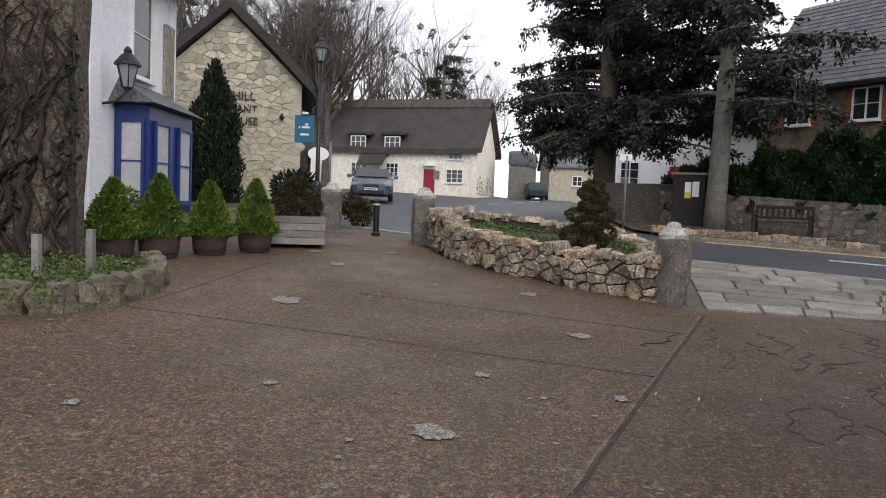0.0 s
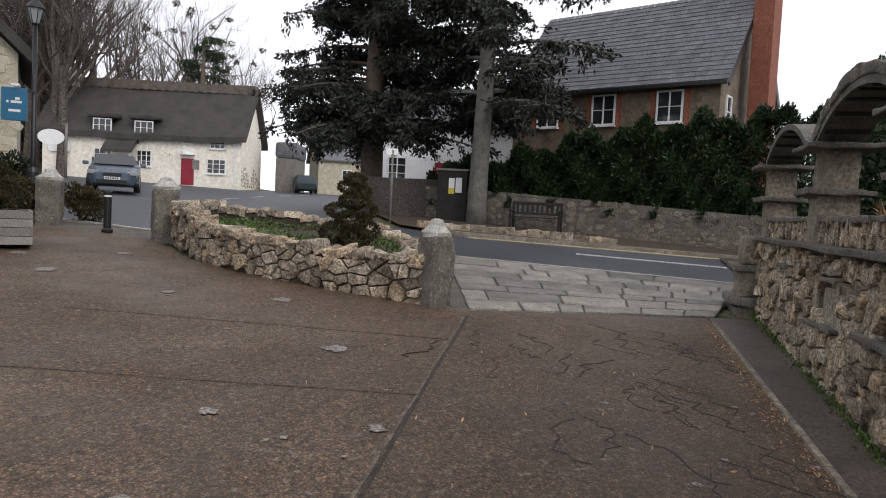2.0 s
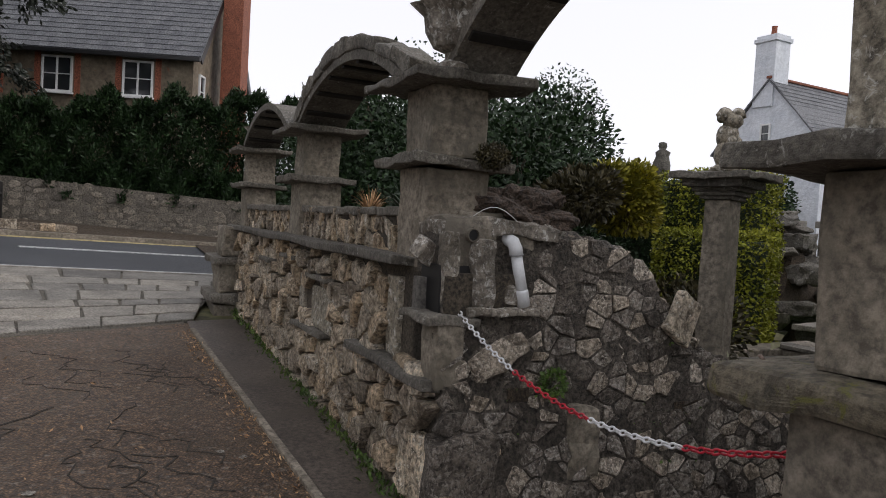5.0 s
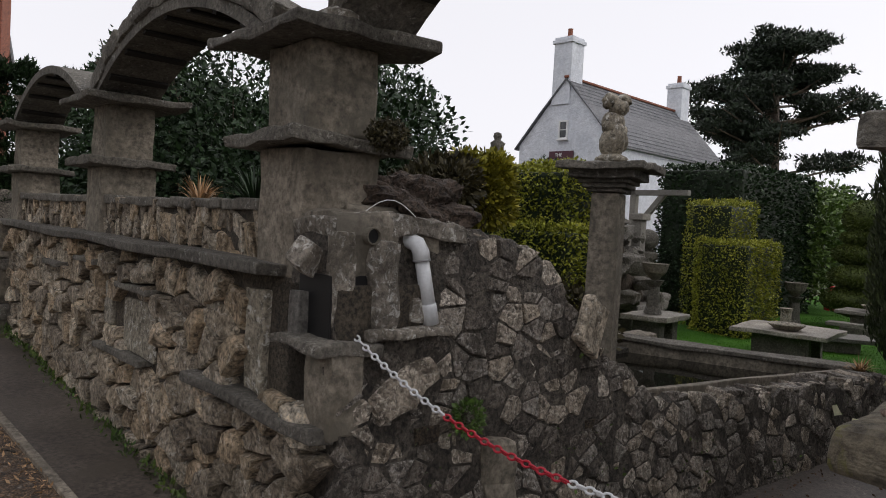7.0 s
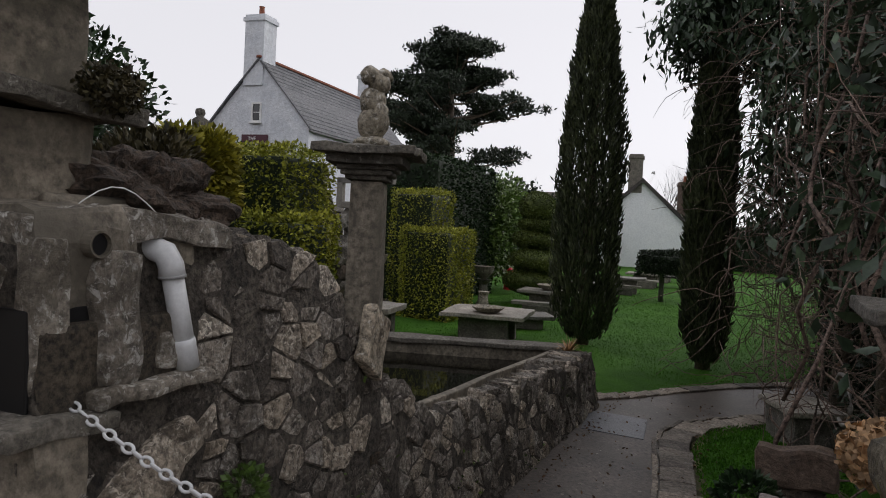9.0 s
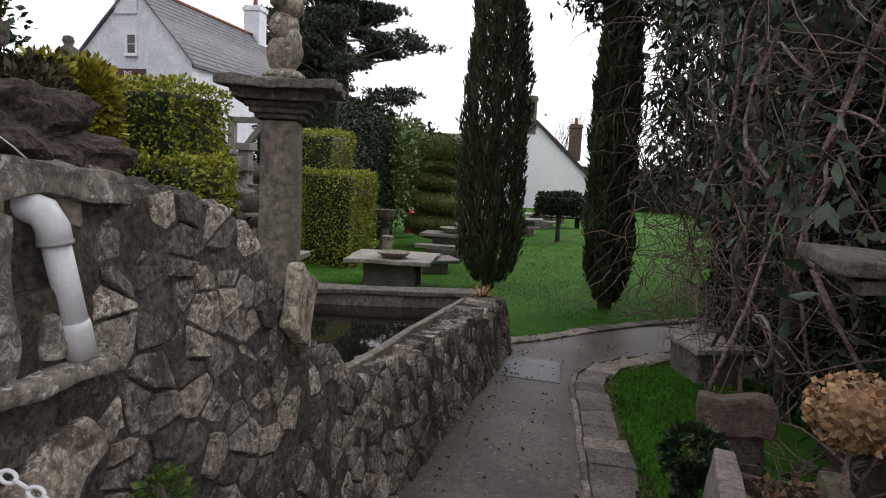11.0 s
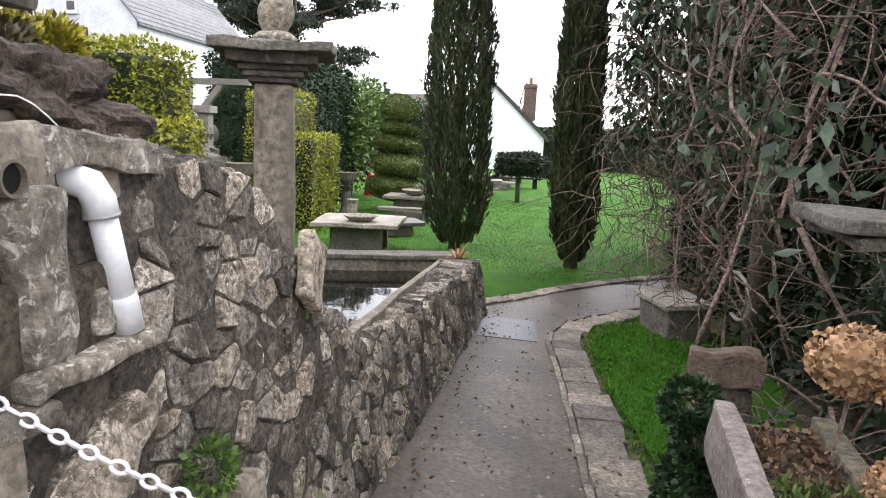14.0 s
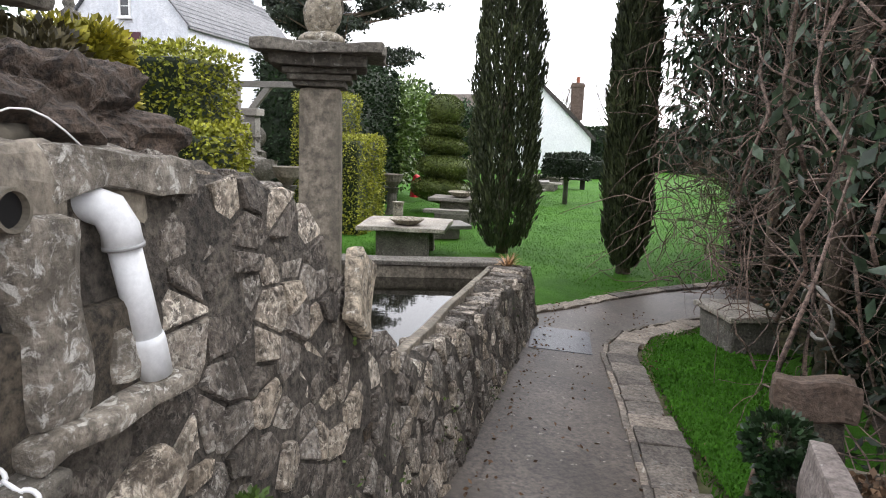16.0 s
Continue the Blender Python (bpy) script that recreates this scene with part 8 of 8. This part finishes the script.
def vines():
    t = thing("vine_thicket", *L(5, -3), -0.2, GARDEN, "tangled bare vines and drooping evergreen leaves over posts", "climber")
    for x, y, r in ((-0.8, -0.2, 0.09), (0.6, 0.2, 0.1), (1.7, -0.1, 0.08), (2.6, 0.3, 0.08), (-1.9, -0.7, 0.08), (-0.2, -0.9, 0.07), (-2.6, -1.2, 0.09)):
        tube_part("post", [(x, y, 0), (x + rnd.uniform(-0.1, 0.1), y, 2), (x, y, 5.2)], r, BARK, t, 10)
    v, f = [], []
    for k in range(1500):
        p = Vector((rnd.uniform(-2.9, 3.6), rnd.uniform(-1.6, 1.0), rnd.uniform(0.2, 4.6)))
        d = Vector((rnd.uniform(-1, 1), rnd.uniform(-1, 1), rnd.uniform(-0.6, 0.9))).normalized()
        pts = [p]
        st = rnd.uniform(0.07, 0.2)
        for i in range(9):
            d = (d + Vector((rnd.uniform(-1, 1), rnd.uniform(-1, 1), rnd.uniform(-1, 0.8))) * 0.4).normalized()
            p = p + d * st
            p.y = min(p.y, 1.15)
            p.z = max(p.z, 0.05)
            pts.append(p)
        r = rnd.choice((0.003, 0.004, 0.004, 0.006, 0.01))
        tube(pts, [r * (1 - i / 14) for i in range(10)], 5, (v, f))
    tagged(hang("vine_tangle", mesh("vine_tangle", v, f, VINE), t), kind="stuff")
    for k in range(14):
        x = rnd.uniform(-2.6, 1.5)
        pts = [Vector((x, rnd.uniform(-0.2, 0.9), rnd.uniform(2.5, 4.5)))]
        for i in range(10):
            pts.append(pts[-1] + Vector((rnd.uniform(-0.2, 0.2), rnd.uniform(-0.12, 0.12), -rnd.uniform(0.15, 0.35))))
        pts = [p for p in pts if p.z > 0]
        tube_part("vine_stem", pts, rnd.uniform(0.008, 0.018), VINE, t, 6)
    tube_part("young_stem", [(-2.2, 1.35, 0.1), (-2.25, 1.3, 0.5), (-2.0, 1.2, 0.9), (-1.7, 1.0, 1.3), (-1.4, 0.8, 1.9)], [0.02, 0.018, 0.015, 0.012, 0.006], VINE, t, 7)
    hoop = [(-0.9 + 0.35 * math.cos(a), 0.75, 0.95 + 0.16 * math.sin(a)) for a in [i * 0.5 for i in range(11)]]
    tube_part("hose_loop", hoop, 0.014, WOODG, t, 7)
    ps = []
    for k in range(430):
        c = np.array((rnd.uniform(-2.6, 3.4), rnd.uniform(-1.4, 1.0), rnd.uniform(1.7, 4.9)))
        if rnd.random() < 0.35:
            c[2] = rnd.uniform(3.4, 5.2)
        ps.append(c + nrs.normal(size=(24, 3)) * (0.17, 0.17, 0.15))
    leaves("evergreen_leaves", np.concatenate(ps), 0.052, L_RHO, t, 2.6, np.tile((0, 0, -0.8), (430 * 24, 1)), 0.6)
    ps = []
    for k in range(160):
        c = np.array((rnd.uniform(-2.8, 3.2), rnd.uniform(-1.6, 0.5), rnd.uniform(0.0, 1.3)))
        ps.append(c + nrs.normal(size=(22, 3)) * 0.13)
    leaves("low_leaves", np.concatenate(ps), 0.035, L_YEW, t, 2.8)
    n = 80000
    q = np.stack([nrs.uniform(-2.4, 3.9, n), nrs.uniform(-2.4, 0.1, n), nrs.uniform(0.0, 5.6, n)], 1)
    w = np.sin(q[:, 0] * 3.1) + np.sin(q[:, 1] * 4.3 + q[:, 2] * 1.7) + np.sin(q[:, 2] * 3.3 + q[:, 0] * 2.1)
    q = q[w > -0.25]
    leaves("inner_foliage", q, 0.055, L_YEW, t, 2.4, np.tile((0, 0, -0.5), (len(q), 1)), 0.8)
    n = 900
    leaves("dry_leaves", np.stack([nrs.uniform(-2.8, 3, n), nrs.uniform(-1.5, 1.1, n), nrs.uniform(0.3, 4, n)], 1), 0.018, L_LITTER, t, 1.8)


vines()
block_hedge("evergreen_screen", 3.4, 15, -6.4, -4.9, -0.3, 6.5, L_YEW, 34000, "tall dark evergreen screen behind the vines", 0.09)
shrub("evergreen_bush", *L(4.4, -5.6), -0.2, 1.6, 1.9, L_YEW, 14000, 0.07, "dark evergreen bush behind the pier", "shrub", 12)
shrub("evergreen_bush", *L(6.2, -5.2), -0.2, 1.7, 2.0, L_LAUREL, 9000, 0.07, "yellow-green evergreen bush behind the pier", "shrub", 12)
hc = thing("hanging_ivy", *L(0.1, -1.85), 1.38, 0, "pale variegated ivy trailing from the gate pier's slab", "ivy")
ps = np.concatenate([np.array((0.1 * k, -0.25 * k, -0.1 * abs(math.sin(k * 2.2)) * 3)) * 0.5 + nrs.normal(size=(7, 3)) * 0.035 for k in range(5)])
leaves("foliage", ps, 0.035, L_CREAM, hc, 1.3)
tube_part("stem", [(0, 0, 0.02), (0.05, -0.12, -0.12), (0.12, -0.3, -0.1), (0.2, -0.5, -0.2)], 0.006, VINE, hc, 5)

# ---- beyond the lawn ----
wc = thing("white_cottage", 45.4, -19.2, -0.3, -28.2, "white rendered gabled cottage with thatched roof and chimneys", "cottage")
part("wall", gable_walls(0, 9, -3.7, 3.7, 2.2, 5.7), WHITE, wc)
part("roof", prism_roof(0, 9, -3.7, 3.7, 2.2, 5.7, 0.25, 0.3, 0, 6, 0.04), THATCH, wc)
chimney(wc, 0.4, 0.5, 5.0, 7.6, 0.9, 0.9, SLAB, 0)
chimney(wc, 5.5, -2.9, 3.5, 6.2, 1.0, 0.9, BROWNST, 2)
wc2 = thing("thatched_house", 58, -27, -0.3, -28, "brown thatched house behind the white cottage", "house")
part("wall", gable_walls(0, 12, -4, 4, 2.4, 5.6), HONEY, wc2, at=pose(0, 0, 0, 0, 0, 70))
part("roof", prism_roof(0, 12, -4, 4, 2.4, 5.6, 0.3, 0.3, 0, 6, 0.05), THATCH_R, wc2, at=pose(0, 0, 0, 0, 0, 70))
ft = copy_thing(TREES[0], pose(75, -38, -0.3, 0, 0, 40) @ Matrix.Scale(0.6, 4))
ft["label"] = "small bare winter tree behind the far roofs"


def pine(x, y, h, label):
    sr = random.Random(77)
    t = thing("pine_tree", x, y, 0, 0, label, "tree")
    tube_part("trunk", [(0, 0, 0), (0.3, 0, h * 0.4), (0.1, 0.3, h * 0.85)], [0.5, 0.4, 0.15], BARK, t, 9)
    out, ps = ([], []), []
    for k in range(64):
        z = h * sr.uniform(0.38, 0.98)
        a = sr.uniform(0, 6.28)
        ln = (7.6 if z < h * 0.75 else 4.6) * sr.uniform(0.45, 1.0) * (1.25 - 0.5 * z / h)
        tip = Vector((math.cos(a) * ln, math.sin(a) * ln, z + ln * 0.12))
        tube([(0.2, 0.1, z - 0.8), tip * 0.5 + Vector((0, 0, z * 0.45)), tip], [0.12, 0.08, 0.03], 5, out)
        for j in range(11):
            c = Vector((0.2, 0.1, z)).lerp(tip, sr.uniform(0.4, 1.05)) + Vector((sr.gauss(0, 0.5), sr.gauss(0, 0.5), sr.gauss(0.1, 0.2)))
            p, nm = on_ellipsoid(90, c, (0.85, 0.85, 0.32), 0.4)
            ps.append(p)
    tagged(hang("limbwork", mesh("limbwork", *out, BARK), t), kind="stuff")
    leaves("crown", np.concatenate(ps), 0.13, L_PINE, t, 2.6, np.tile((0, 0, 0.6), (len(ps) * 90, 1)), 0.9)


pine(57, -8.5, 16.8, "broad dark pine with layered crown beyond the roofs")
shrub("evergreen_tree", *L(34, 11), -0.3, 3.2, 2.9, L_YEW, 14000, 0.14, "dark evergreen trees below the pine", "tree", 14)
shrub("evergreen_tree", *L(44, 9), -0.3, 3.0, 2.4, L_HEDGE, 9000, 0.14, "dark evergreen trees at the lawn's far edge", "tree", 14)

block_hedge("field_hedge", 14, 60, -13.5, -11, -0.3, 3.6, L_HEDGE, 30000, "tall dark boundary hedge along the lawn", 0.16)
# leafy climber over the second cypress
ci = thing("climbing_evergreen", *L(9.8, -1.15), -0.3, GARDEN, "drooping large-leaved climber hanging over the cypress", "climber")
ps = []
for k in range(430):
    z = rnd.uniform(1.9, 7.0)
    y = rnd.uniform(-1.9, 0.9) if z > 4.8 else rnd.uniform(-2.1, -0.55)
    ps.append(np.array((rnd.uniform(-0.7, 0.9), y, z)) + nrs.normal(size=(20, 3)) * 0.13)
leaves("foliage", np.concatenate(ps), 0.06, L_RHO, ci, 2.6, np.tile((0, 0, -0.9), (430 * 20, 1)), 0.5)
v, f = [], []
for k in range(620):
    p = Vector((rnd.uniform(-1.2, 1.2), rnd.uniform(-2.6, -0.25), rnd.uniform(0.2, 5.5)))
    d = Vector((rnd.uniform(-1, 1), rnd.uniform(-1, 1), rnd.uniform(-1, 0.6))).normalized()
    pts = [p]
    for i in range(8):
        d = (d + Vector((rnd.uniform(-1, 1), rnd.uniform(-1, 1), rnd.uniform(-1, 0.7))) * 0.45).normalized()
        p = p + d * 0.16
        p.z = max(p.z, 0.05)
        pts.append(p)
    tube(pts, [0.009 - 0.0008 * i for i in range(9)], 4, (v, f))
tagged(hang("stem_tangle", mesh("stem_tangle", v, f, VINE), ci), kind="stuff")
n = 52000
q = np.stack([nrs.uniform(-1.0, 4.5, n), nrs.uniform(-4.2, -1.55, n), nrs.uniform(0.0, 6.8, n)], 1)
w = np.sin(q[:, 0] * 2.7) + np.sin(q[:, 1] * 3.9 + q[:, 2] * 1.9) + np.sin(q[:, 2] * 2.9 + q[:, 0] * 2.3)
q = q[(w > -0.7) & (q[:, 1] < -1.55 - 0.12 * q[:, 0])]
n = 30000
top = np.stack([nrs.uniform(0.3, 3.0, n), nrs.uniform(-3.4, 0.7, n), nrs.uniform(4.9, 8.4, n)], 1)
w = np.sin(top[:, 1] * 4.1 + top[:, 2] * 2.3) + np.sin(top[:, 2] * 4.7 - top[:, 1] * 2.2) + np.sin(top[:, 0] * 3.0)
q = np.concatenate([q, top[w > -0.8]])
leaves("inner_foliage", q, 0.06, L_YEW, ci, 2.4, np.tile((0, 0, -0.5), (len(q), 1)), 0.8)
for x, y, r, h, m in ((14.5, -4.9, 1.1, 1.5, L_TOPI), (18.0, -5.6, 1.3, 1.6, L_TOPI), (23.0, -6.0, 1.5, 1.5, L_YEW), (30.0, -6.2, 1.8, 1.6, L_TOPI)):
    shrub("border_shrub", *L(x, y), -0.3, r, h, m, 9000, 0.06, "dense winter shrub bordering the lawn", "shrub", 10, group="border shrubs")

block_hedge("end_hedge", 51, 54, -16, 2.5, -0.3, 2.6, L_HEDGE, 14000, "dark hedge closing the lawn's far end", 0.14)
for k in range(5):
    t = copy_thing(TREES[k % 3], pose(*L(64 + 5 * rnd.random(), -14 + k * 3.4), -0.3, 0, 0, 70 * k) @ Matrix.Scale(rnd.uniform(0.4, 0.55), 4))
    t["label"] = "small bare winter tree beyond the lawn"
